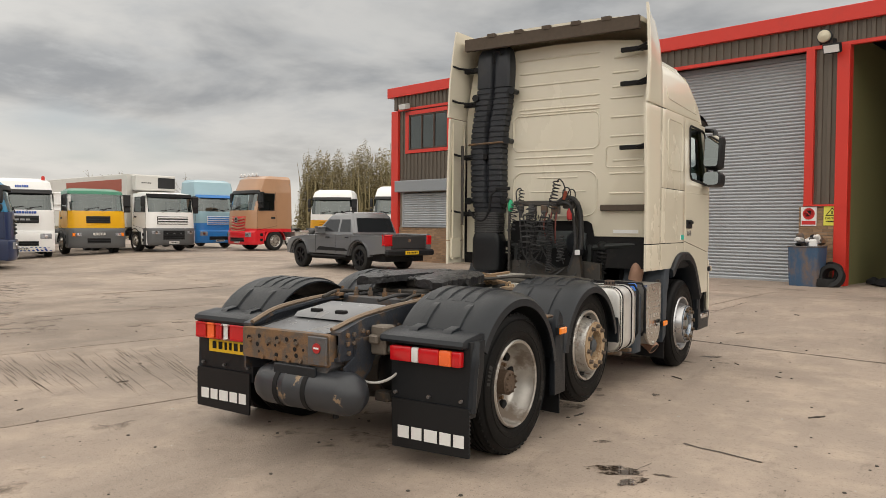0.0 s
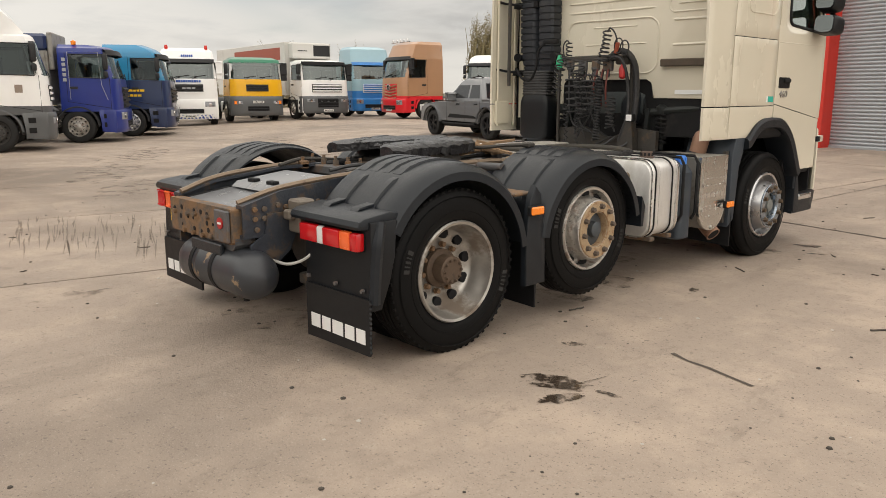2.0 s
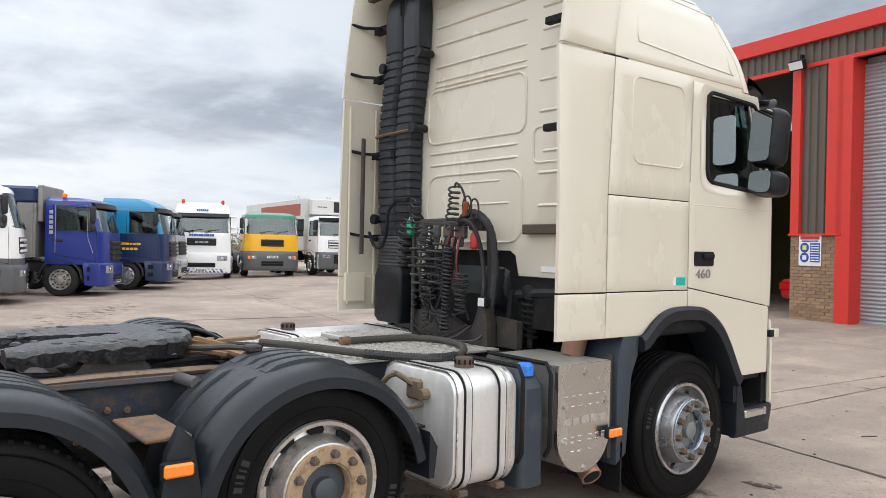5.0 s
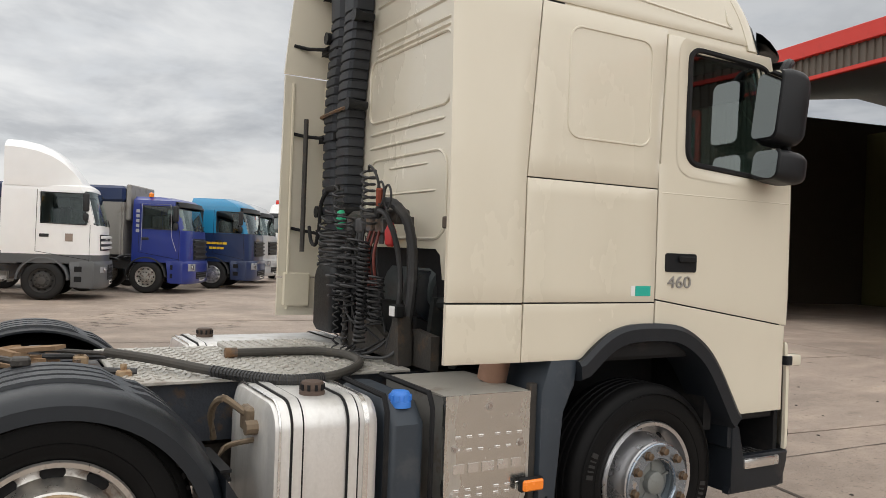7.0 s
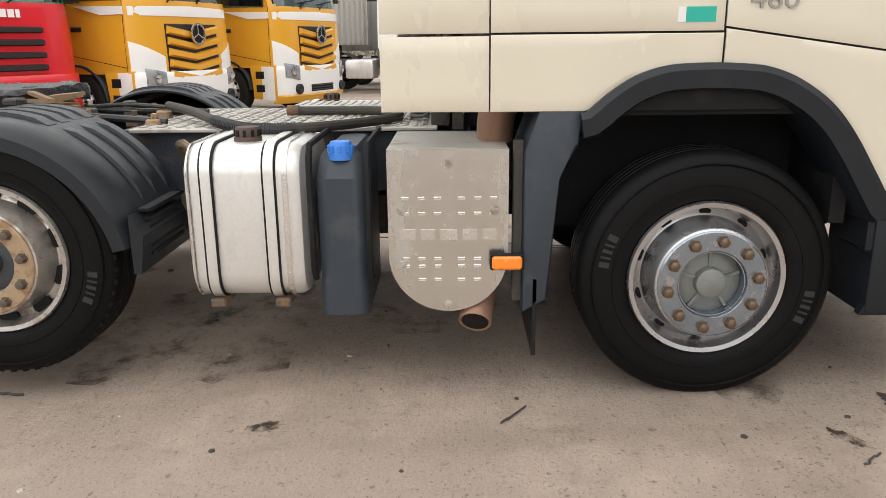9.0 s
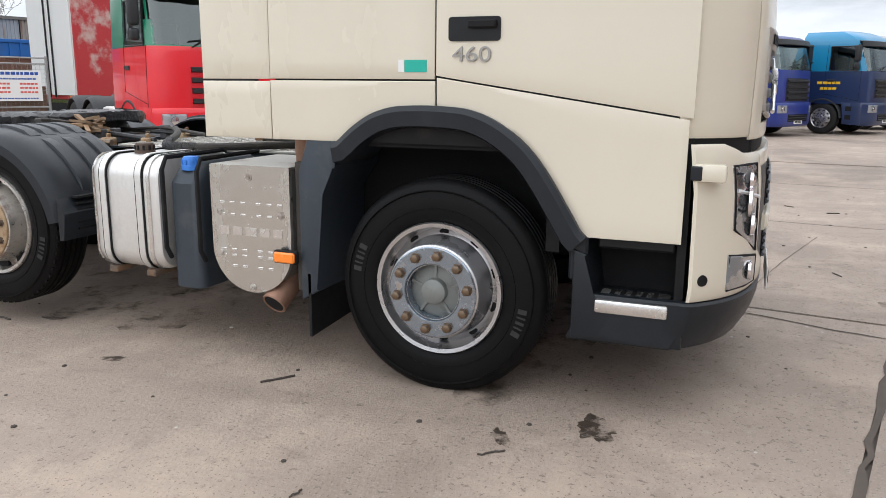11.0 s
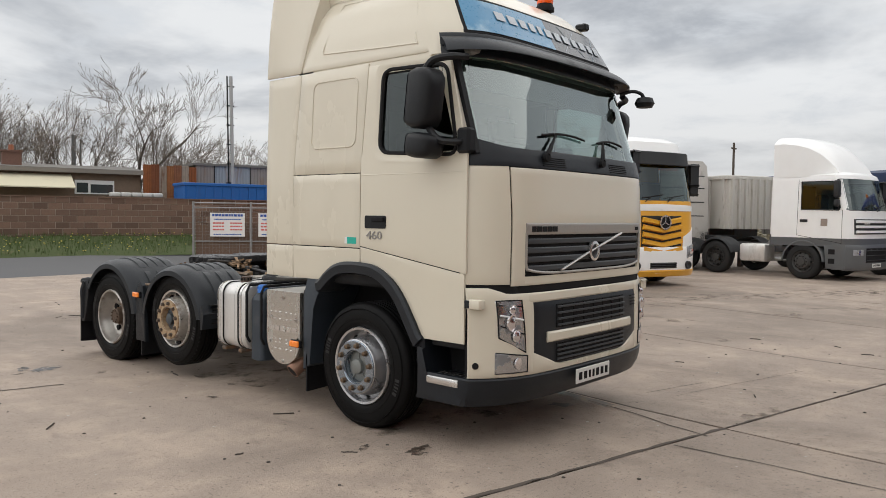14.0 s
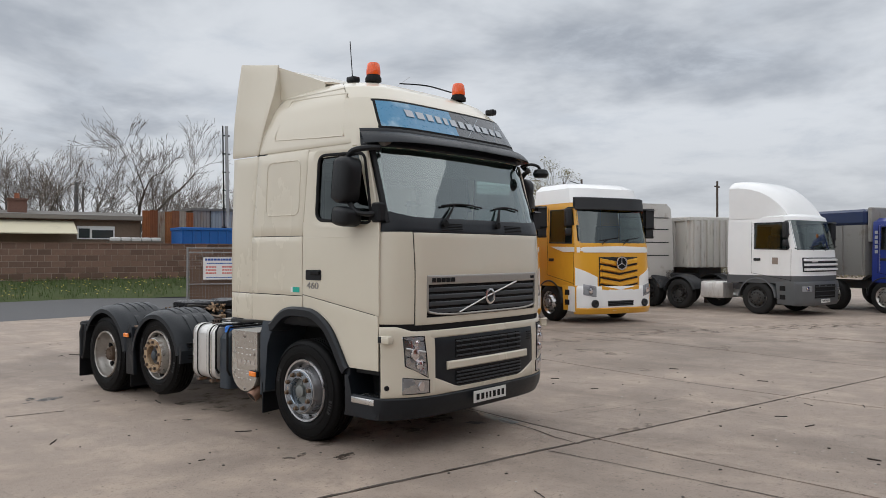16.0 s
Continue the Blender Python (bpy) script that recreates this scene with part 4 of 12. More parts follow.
def wheel_rear(parent, m, rim_mat, R=0.5, w=0.27, double=True, name="wheel", label="deep dished steel wheel with a rusty hub and black tyre"):
    """A dished wheel of a twin pair: the hub lies deep inside."""
    t = part(name, tyre_mesh(R, w), RUBBER, parent, label, m=m)
    rr = R * 0.595
    bm = B()
    lathe(bm, [(rr, -0.05), (rr + 0.012, -0.01), (rr + 0.004, 0.002), (rr - 0.012, -0.004), (rr - 0.02, -0.06), (rr - 0.045, -0.10), (rr - 0.05, -0.135), (rr * 0.78, -0.155), (rr * 0.62, -0.185), (rr * 0.36, -0.19)], axis="x", seg=60, cap=False)
    part("rim", bm, rim_mat, t)
    bm = B()
    lathe(bm, [(rr * 0.40, -0.18), (rr * 0.40, -0.15), (rr * 0.36, -0.14), (rr * 0.30, -0.135), (rr * 0.29, -0.06), (rr * 0.25, -0.05), (0.0, -0.047)], axis="x", seg=36)
    for k in range(10):
        a = 2 * math.pi * k / 10
        nut(bm, rr * 0.22 * math.cos(a), rr * 0.22 * math.sin(a), -0.05, 0.008, 0.012)
    part("hub", bm, mat("oily_rust", (0.10, 0.066, 0.044), 0.7, 0.15, spots=0.6, spot_rgb=(0.05, 0.04, 0.032), spot_scale=16, grain=0.3, bump=0.4, bump_scale=90), t, "rusty axle hub")
    first = None
    for k in range(10):
        a = 2 * math.pi * (k + 0.3) / 10
        m2 = Matrix.Translation((0, rr * 0.72 * math.cos(a), rr * 0.72 * math.sin(a)))
        if first is None:
            bm = lathe(B(), [(0.034, -0.21), (0.034, -0.156), (0.026, -0.152), (0.0, -0.155)], (0, 0, 0), "x", 14)
            first = part("hand_hole", bm, BLACK, t, m=m2)
        else:
            again(first, t, m2)
    first = None
    for k in range(10):
        a = 2 * math.pi * (k + 0.25) / 10
        m2 = Matrix.Translation((0, rr * 0.485 * math.cos(a), rr * 0.485 * math.sin(a)))
        if first is None:
            bm = B()
            nut(bm, 0, 0, -0.178)
            first = part("wheel_nut", bm, RUST, t, m=m2)
        else:
            again(first, t, m2)
    if double:
        b2 = tyre_mesh(R, w, seg=48, tread=False)
        part("inner_tyre", b2, RUBBER, t, m=Matrix.Translation((-w - 0.06, 0, 0)))
    return t


FLIP = Matrix.Rotation(math.pi, 4, "Z")


# ---- the cream tractor unit in the middle: x to its right, y forward, rear axle at y = 0 ----
class Shell:
    """A cab's outer surface: half width by height, nose by height, rounded corners."""

    def __init__(self, W, F, rear, a=0.04, b=0.28, p=8.0):
        self.Wt, self.Ft, self.rear, self.a, self.b, self.p = W, F, rear, a, b, p

    def W(self, z):
        return interp(self.Wt, z)

    def F(self, z):
        return interp(self.Ft, z)

    def end(self, z):
        return self.F(z) - self.a - self.b

    def side(self, y, z, s=1):
        return Vector((s * self.W(z), y, z))

    def front(self, x, z):
        q = min(1.0, abs(x) / self.W(z))
        return Vector((x, self.F(z) - self.a * q * q - self.b * q ** self.p, z))

    FX = (1.0, 0.992, 0.975, 0.95, 0.91, 0.86, 0.78, 0.66, 0.5, 0.25, 0.0)

    def half(self, z, ys, inset=0.0):
        W, e = self.W(z) - inset, self.end(z) - inset * 0.5
        r = self.rear + inset
        pts = [(0.0, r), (W - 0.06, r), (W - 0.015, r + 0.012), (W, r + 0.06)]
        pts += [(W, r + 0.06 + (e - r - 0.06) * t) for t in ys]
        for q in self.FX:
            x = W * q
            pts.append((x, self.F(z) - inset - self.a * q * q - self.b * q ** self.p))
        return [Vector((x, y, z)) for x, y in pts]

    def loft(self, bm, zs, ys, skip=None, inset=0.0, mi=None, cap=True):
        """skip(i, j, mid): leaves faces out, for windows."""
        rings = []
        for z in zs:
            h = self.half(z, ys, inset)
            loop = h + [Vector((-p.x, p.y, p.z)) for p in reversed(h[1:-1])]
            rings.append(ring(bm, loop))
        n = len(rings[0])
        for k, (a, b) in enumerate(zip(rings, rings[1:])):
            for i in range(n):
                j = (i + 1) % n
                mid = (a[i].co + a[j].co + b[i].co + b[j].co) / 4
                if skip and skip(mid):
                    continue
                f = bm.faces.new((a[i], a[j], b[j], b[i]))
                if mi:
                    f.material_index = mi(mid)
        if cap:
            for rr in (rings[0], rings[-1]):
                f = bm.faces.new(rr)
                if mi:
                    f.material_index = mi(rr[0].co)
        return bm


CAB = Shell(
    [(1.1, 1.225), (1.45, 1.235), (2.05, 1.232), (2.95, 1.205), (3.2, 1.165), (3.45, 1.095), (3.6, 1.0), (3.68, 0.88), (3.73, 0.72), (3.77, 0.45)],
    [(1.1, 5.45), (1.7, 5.455), (2.08, 5.43), (2.2, 5.40), (2.9, 5.19), (3.12, 5.13), (3.43, 4.96), (3.6, 4.78), (3.68, 4.62), (3.73, 4.40), (3.77, 4.05)],
    3.27)


def arch_z(y):
    return eased([(3.62, 1.14), (3.72, 1.225), (3.82, 1.283), (3.95, 1.313), (4.22, 1.31), (4.34, 1.28), (4.45, 1.22), (4.54, 1.145), (4.62, 1.045), (4.70, 0.92), (4.78, 0.79)], y)


def build_tractor():
    T = thing("tractor_unit", "cream three-axle lorry tractor unit with a high roof", "lorry")
    # ---------------- cab ----------------
    win_y0, win_y1, win_z0, win_z1 = 4.26, 5.02, 2.17, 2.86

    def hole(m):
        if 2.17 < m.z < 2.90 and m.y > CAB.end(m.z) - 0.02:
            return abs(m.x) < CAB.W(m.z) * 0.94 and m.y > CAB.end(m.z) + 0.1
        return win_z0 < m.z < win_z1 and win_y0 < m.y < win_y1 and abs(m.x) > 1.1

    zs = [1.15, 1.3, 1.45, 1.7, 2.05, 2.16, 2.19, 2.4, 2.6, 2.84, 2.91, 2.97, 3.1, 3.2, 3.3, 3.43, 3.52, 3.6, 3.64, 3.68, 3.705, 3.73, 3.75, 3.77]
    ys = [0.1, 0.2, 0.35, 0.5, 0.58, 0.7, 0.8, 0.9, 0.96, 1.0]
    # lower shell is black under the cream panels: painted shade for their gaps
    cab = part("cab", CAB.loft(B(), zs, ys, hole, mi=lambda m: 1 if m.z > 2.93 and m.y > 3.5 else 0), [BLACK, CREAM], T, "high-roofed cream cab")
    lin = CAB.loft(B(), [1.2, 1.45, 2.05, 2.16, 2.19, 2.4, 2.6, 2.84, 2.91, 3.2, 3.4, 3.5], ys, hole, inset=0.05)
    part("lining", lin, INTERIOR, cab)

    S = CAB.side

    def side_panel(name, y0, y1, z0, z1, s, label="", mater=CREAM, nu=8, nv=8, off=0.012, bm=None, oe=""):
        """y0, y1: numbers or functions of z."""
        fy0 = y0 if callable(y0) else (lambda z: y0)
        fy1 = y1 if callable(y1) else (lambda z: y1)
        b = bm or B()
        panel(b, lambda u, z: S(fy0(z) + (fy1(z) - fy0(z)) * u, z, s), span(0, 1, nu, 0.008), span(z0, z1, nv, 0.006), off, 0.02, 0.004, oe, flip=s)
        return part(name, b, mater, cab, label) if bm is None else b

    def arch_panel(name, y0, y1, z0, z1, s, label=""):
        b = B()
        panel(b, lambda y, u: S(y, z0(y) + (z1(y) - z0(y)) * u, s), span(y0, y1, 36, 0.012), span(0, 1, 6, 0.03), 0.012, 0.02, 0.003, "", flip=s)
        return part(name, b, CREAM, cab, label)

    def door_low(y):
        return 1.445 - 0.148 * (y - 4.1)

    for s in (1, -1):
        # side flap behind the cab, in two pieces, with the roof wing above
        fl = B()
        panel(fl, lambda u, z: Vector((s * (1.232 - 0.02 * (1 - u) - 0.03 * max(0, z - 2.05)), 2.865 + u * (0.399 + 0.085 * max(0, z - 2.05)), z)), span(0, 1, 5, 0.03), span(1.43, 2.955, 14, 0.012), 0.012, 0.03, 0.006, flip=s)
        part("side_flap", fl, CREAM, cab)
        fl = B()
        panel(fl, lambda u, z: Vector((s * (1.232 - 0.02 * (1 - u)), 2.865 + u * 0.399, z)), span(0, 1, 5, 0.03), span(1.15, 1.42, 4, 0.012), 0.012, 0.03, 0.006, flip=s)
        part("side_flap", fl, CREAM, cab)
        wing = B()

        def wing_fn(u, v, s=s):
            z = 2.97 + v * (1.085 - 0.065 * u)
            y0 = 2.865 + 0.10 * v
            y1 = interp([(0, 3.33), (0.34, 3.415), (0.65, 3.49), (0.8, 3.50), (1.0, 3.47)], v)
            x = interp([(0, 1.207), (0.4, 1.17), (0.75, 1.11), (1.0, 1.06)], v) + 0.105 * (1 - u) ** 1.5 * v
            return Vector((s * x, y0 + (y1 - y0) * u, z))
        fill = B()

        def gusset(u, v, s=s):
            # from the roof's shoulder up to the edge of the deflector
            y = 3.475 + 0.575 * u
            z = 3.575 + 0.09 * u
            low = Vector((s * (CAB.W(z) + 0.006), y, z))
            high = Vector((s * (1.052 - 0.148 * u), y, 3.965 - 0.225 * u))
            return low.lerp(high, v)
        panel(fill, gusset, span(0, 1, 10), span(0, 1, 5), 0.004, 0.012, 0.0, "lrtb", flip=s)
        part("wing_gusset", fill, CREAM, cab)
        back = B()

        def wing_return(u, v, s=s):
            # the wing's front edge folds in to the roof
            a = wing_fn(1.0, v)
            e = Vector((s * (CAB.W(a.z) + 0.004), a.y + 0.012, a.z)) if a.z <= 3.575 else gusset(0.0, min(1.0, (a.z - 3.575) / 0.42))
            return (a - Vector((s * 0.006, 0.004, 0))).lerp(e, u)
        panel(back, wing_return, span(0, 1, 3), span(0.02, 1, 14), 0.003, 0.008, 0.0, "lrtb", flip=s)
        part("wing_return", back, CREAM, cab)
        panel(wing, wing_fn, span(0, 1, 8, 0.02), span(0, 1, 12, 0.015), 0.012, 0.03, 0.006, flip=s)
        part("roof_wing", wing, CREAM, cab)
        # side panels behind the door
        side_panel("side_panel", lambda z: 3.27 + 0.085 * max(0.0, z - 2.05), lambda z: 4.104 + interp([(2.05, 0.0), (2.95, 0.06)], z), 2.056, 2.955, s)
        side_panel("side_panel", 3.27, 4.104, 1.432, 2.049, s)
        # a raised frame pressed into the upper side panel
        pr = B()
        pts = rounded(3.50, 2.28, 4.04, 2.86, 0.07, 5)
        tube(pr, [(s * (CAB.W(z) + 0.0125), y + 0.05 * (z - 2.28) * 0.5, z) for y, z in pts], 0.007, 6, True)
        part("pressed_frame", pr, CREAM, cab)
        # door
        db = B()

        def d0(z):
            return 4.112 + interp([(2.05, 0.0), (2.95, 0.06)], z)

        def d1(z):
            return interp([(1.2, 5.19), (2.15, 5.19), (2.2, 5.17), (2.95, 4.99)], z)
        panel(db, lambda u, v: S(d0(2) + u * (5.185 - d0(2)), door_low(d0(2) + u * (5.185 - d0(2))) + 0.004 + v * (2.195 - door_low(d0(2) + u * (5.185 - d0(2))) - 0.004), s), span(0, 1, 14, 0.012), span(0, 1, 12, 0.015), 0.012, 0.02, 0.003, "t", flip=s)
        side_panel("", d0, lambda z: d0(z) + 0.16, 2.195, 2.93, s, bm=db, nu=3, nv=6, oe="b")
        side_panel("", lambda z: d0(z) + 0.16, lambda z: d1(z), 2.855, 2.93, s, bm=db, nu=8, nv=2, oe="lb")
        side_panel("", lambda z: d1(z) - 0.09, d1, 2.195, 2.855, s, bm=db, nu=2, nv=6, oe="bt")
        door = part("door", db, CREAM, cab, "closed cream cab door")
        # soft crease along the waist of the door and panels
        cr = B()
        tube(cr, [(s * (CAB.W(2.04) + 0.008), y, 2.035) for y in span(4.13, 5.17, 8)], 0.006, 6)
        part("crease", cr, CREAM, door)
        # window rubber and pane
        def gpt(y, z, o):
            return Vector((s * (CAB.W(z) + o), y, z))
        outline = round_poly([(4.315, 2.215), (5.095, 2.165), (4.975, 2.86), (4.335, 2.88)], 0.095)
        cyz = Vector((4.69, 2.53))
        sb = B()
        inner, lip_r, outer = [], [], []
        for y, z in outline:
            d = (Vector((y, z)) - cyz).normalized()
            for row, k, o in ((inner, 0.004, 0.002), (lip_r, 0.03, 0.015), (outer, 0.10, 0.0145)):
                q = Vector((y, z)) + d * k
                row.append(Vector((s * (CAB.W(q.y) + o), min(q.x, 5.155 - 0.225 * max(0, q.y - 2.2)), min(q.y, 2.93))))
        skin(sb, [ring(sb, r) for r in (inner, lip_r, outer)], True, False, False)
        part("window_surround", sb, CREAM, door)
        gb = B()
        tube(gb, [gpt(y, z, 0.010) for y, z in outline], 0.017, 6, True)
        part("window_rubber", gb, BLACK, door)
        gb = B()
        gb.faces.new(ring(gb, [gpt(y, z, 0.0) for y, z in outline]))
        pane = part("side_window", gb, GLASS_DARK, door, "dark tinted side window", smooth=0)
        pane.visible_shadow = False
        # handle, number and sticker
        hb = prism(B(), rounded(4.17, 1.595, 4.40, 1.70, 0.015), "x", s * 1.235, s * (CAB.W(1.65) + 0.018))
        h = part("door_handle", hb, BLACK_PLASTIC, door)
        part("handle_grip", box(B(), s * 1.25, 4.26, 1.65, s * 1.272, 4.385, 1.685, 0.006), BLACK, h)
        if s == 1:
            text_mesh("lettering", "460", 0.105, mat("grey_badge", (0.33, 0.32, 0.30), 0.4, 0.4), door, Matrix.Translation((CAB.W(1.52) + 0.0165, 4.275, 1.535)) @ Matrix.Rotation(radians(90), 4, "Z") @ Matrix.Rotation(radians(90), 4, "X") @ Matrix.Diagonal((1.12, 0.9, 1, 1)), 0.003, "grey model number badge")
            part("sticker", box(B(), 1.246, 3.965, 1.462, CAB.W(1.5) + 0.0145, 4.07, 1.515), TEAL_STICKER, cab, "teal sticker", smooth=0)
            part("sticker", box(B(), 1.246, 3.935, 1.462, CAB.W(1.5) + 0.0145, 3.963, 1.515), WHITE, cab, smooth=0)
        # lower skirts round the wheel arch
        arch_panel("skirt", 3.27, 4.106, lambda y: max(1.15, arch_z(y)) if y > 3.62 else 1.15, lambda y: 1.424 + 0.0 * y, s)
        arch_panel("skirt", 4.115, 5.17, lambda y: arch_z(y) if y < 4.78 else 0.79, lambda y: door_low(y) - 0.004, s, "cream skirt ahead of the wheel arch")
        # wheel-arch lip
        lip = B()
        ys2 = [3.60 + 1.19 * k / 48 for k in range(49)]
        line = [(y, arch_z(y)) for y in ys2]
        rings = []
        for i, (y, z) in enumerate(line):
            a, c = line[max(i - 1, 0)], line[min(i + 1, 48)]
            d = Vector((c[0] - a[0], c[1] - a[1])).normalized()
            nn = Vector((d.y, -d.x))
            rings.append(ring(lip, [(s * x, y + nn.x * k, z + nn.y * k) for x, k in ((1.23, -0.004), (1.262, -0.004), (1.278, 0.02), (1.275, 0.085), (1.25, 0.095), (1.02, 0.105), (1.02, 0.085), (1.22, 0.07))]))
        skin(lip, rings)
        part("wheel_arch", lip, GREY_PLASTIC, cab, "dark grey wheel-arch lip")
        # corner panel at the nose
        cp = B()

        def corner(u, z, s=s):
            e = CAB.end(z)
            y0 = interp([(1.26, 5.20), (2.12, 5.20)], z)
            if u < 0.12:
                return Vector((s * CAB.W(z), min(y0, e) + (e - min(y0, e)) * u / 0.12, z))
            x = CAB.W(z) + (0.985 - CAB.W(z)) * ((u - 0.12) / 0.88)
            p = CAB.front(x, z)
            return Vector((s * p.x, p.y, z))
        us = [0, 0.03, 0.12, 0.14, 0.17, 0.22, 0.3, 0.4, 0.5, 0.62, 0.75, 0.88, 0.975, 1.0]
        panel(cp, corner, us, span(1.212, 2.13, 10, 0.012), 0.012, 0.02, 0.006, flip=s)
        part("corner_panel", cp, CREAM, cab)
        # roof cap, side
        rc = B()
        panel(rc, lambda u, z: S(interp([(2.97, 3.345), (3.3, 3.425), (3.6, 3.50), (3.7, 3.52)], z) + u * (min(CAB.end(z) - 0.01, 5.2) - interp([(2.97, 3.345), (3.3, 3.425), (3.6, 3.50), (3.7, 3.52)], z)), z, s), span(0, 1, 14, 0.01), span(2.97, 3.60, 12, 0.012), 0.012, 0.02, 0.006, "rt", flip=s)
        part("roof_side", rc, CREAM, cab)
        pr = B()
        out = [(3.60, 3.11), (4.58, 3.06), (4.64, 3.10), (4.58, 3.46), (4.50, 3.52), (3.77, 3.55), (3.69, 3.50), (3.60, 3.18)]
        tube(pr, smooth_path([(s * (CAB.W(z) + 0.0125), y, z) for y, z in out + out[:1]], 3), 0.007, 6)
        part("pressed_frame", pr, CREAM, cab)
    # roof cap, front and top
    rc = B()

    def cap(u, v):
        x = u * CAB.W(v)
        return CAB.front(x, v)
    us = sorted({q for q in CAB.FX} | {-q for q in CAB.FX})
    for side_lo, side_hi, z0, z1 in ((-1.0, 1.0, 3.44, 3.77),):
        panel(rc, cap, us, [3.44, 3.47, 3.5, 3.53, 3.56, 3.58, 3.60, 3.62, 3.64, 3.66, 3.68, 3.70, 3.715, 3.73, 3.745, 3.76, 3.77], 0.012, 0.02, 0.003, "t", flip=-1)
    part("roof_front", rc, CREAM, cab)
    rt = B()
    rings = []
    for z in (3.58, 3.60, 3.62, 3.64, 3.66, 3.68, 3.70, 3.715, 3.73, 3.745, 3.76, 3.77):
        rings.append([Vector((x * (CAB.W(z) + 0.012), y, z + 0.012)) for x, y in ((-1, CAB.end(z)), (-1, 4.2 if CAB.end(z) > 4.25 else CAB.end(z) - 0.03), (-1, 3.7), (-1, 3.32))])
    vv = [ring(rt, r) for r in rings]
    skin(rt, vv, False)
    vr = [ring(rt, [Vector((-p.x, p.y, p.z)) for p in r]) for r in rings]
    skin(rt, vr, False)
    for a, b in zip(range(3), range(1, 4)):
        rt.faces.new((vv[-1][a], vv[-1][b], vr[-1][b], vr[-1][a]))
    part("roof_top", rt, CREAM, cab)
    for sgn in (1, -1):
        # bits of cream at the corners of the roof sign
        cpn = B()

        def crn(u, z, s=sgn):
            e = CAB.end(z)
            if u < 0.25:
                return Vector((s * CAB.W(z), e - 0.06 + 0.06 * u / 0.25, z))
            x = CAB.W(z) * (1.0 - 0.11 * (u - 0.25) / 0.75)
            p = CAB.front(x, z)
            return Vector((s * p.x, p.y, z))
        panel(cpn, crn, [0, 0.15, 0.25, 0.32, 0.45, 0.6, 0.8, 1.0], span(2.94, 3.45, 10), 0.0145, 0.02, 0.003, "lrtb", flip=sgn)
        part("roof_corner", cpn, CREAM, cab)
        # windscreen pillar
        pl = B()

        def pillar(u, z, s=sgn):
            e = CAB.end(z)
            y0 = interp([(2.13, 5.2), (2.2, 5.17), (2.95, 5.0)], z) + 0.005
            if u < 0.3:
                return Vector((s * CAB.W(z), min(y0, e) + (e - min(y0, e)) * u / 0.3, z))
            x = CAB.W(z) * (1.0 - 0.06 * (u - 0.3) / 0.7)
            p = CAB.front(x, z)
            return Vector((s * p.x, p.y, z))
        panel(pl, pillar, [0, 0.15, 0.3, 0.4, 0.55, 0.8, 1.0], span(2.13, 2.94, 10), 0.010, 0.02, 0.003, "lrtb", flip=sgn)
        part("pillar", pl, CREAM, cab)
        pb = B()
        tube(pb, [CAB.front(sgn * CAB.W(z) * 0.945, z) + Vector((0, 0.012, 0)) for z in span(2.17, 2.92, 10)], 0.032, 6)
        part("screen_rubber", pb, BLACK_PLASTIC, cab)
    # windscreen
    ws = B()
    wu = sorted({q * 0.945 for q in (1.0, 0.96, 0.91, 0.84, 0.72, 0.55, 0.3)} | {-q * 0.945 for q in (1.0, 0.96, 0.91, 0.84, 0.72, 0.55, 0.3)} | {0.0})
    pts = [[CAB.front(u * CAB.W(z), z) for z in span(2.17, 2.93, 10)] for u in wu]
    vs = [ring(ws, c) for c in pts]
    skin(ws, vs, False)
    pane = part("windscreen", ws, GLASS, cab, "large curved windscreen")
    pane.visible_shadow = False
    # cowl under the windscreen
    cw = B()
    panel(cw, lambda u, v: CAB.front(u * 0.985 * CAB.W(2.15), 2.08 + (0.14 + 0.10 * max(0.0, (abs(u) - 0.72) / 0.28) ** 2) * v), us, [0, 0.12, 0.3, 0.55, 0.88, 1], 0.018, 0.02, 0.004, flip=-1)
    cowl = part("cowl", cw, GREY_PLASTIC, cab, "dark grey cowl under the windscreen")
    for x0 in (-0.62, 0.36):
        gb = B()
        for k in range(5):
            z = 2.105 + 0.016 * k
            p, q = CAB.front(x0, z), CAB.front(x0 + 0.3, z)
            tube(gb, [p + Vector((0, 0.022, 0)), q + Vector((0, 0.022, 0))], 0.004, 4)
        part("cowl_vent", gb, BLACK, cowl)
    # hood panel above the grille
    hd = B()
    panel(hd, lambda x, z: CAB.front(x, z), span(-0.975, 0.975, 22, 0.012), span(1.655, 2.075, 8, 0.012), 0.014, 0.02, 0.006, "b", flip=-1)
    panel(hd, lambda x, z: CAB.front(x, z), span(0.865, 0.975, 4, 0.012), span(1.20, 1.655, 6, 0.012), 0.014, 0.02, 0.006, "lt", flip=-1)
    panel(hd, lambda x, z: CAB.front(x, z), span(-0.975, -0.865, 4, 0.012), span(1.20, 1.655, 6, 0.012), 0.014, 0.02, 0.006, "rt", flip=-1)
    panel(hd, lambda x, z: CAB.front(x, z), span(-0.865, 0.865, 16), span(1.20, 1.265, 3, 0.012), 0.014, 0.02, 0.006, "lrt", flip=-1)
    hood = part("front_panel", hd, CREAM, cab, "cream front panel over the radiator")
    # upper grille: dark slats with a silver frame
    gr = B()
    panel(gr, lambda x, z: CAB.front(x, z) + Vector((0, -0.02, 0)), span(-0.865, 0.865, 14), span(1.255, 1.665, 3), 0.0, 0.02, 0.0, flip=-1)
    grille = part("grille", gr, BLACK, cab, "dark slatted radiator grille with a silver frame")
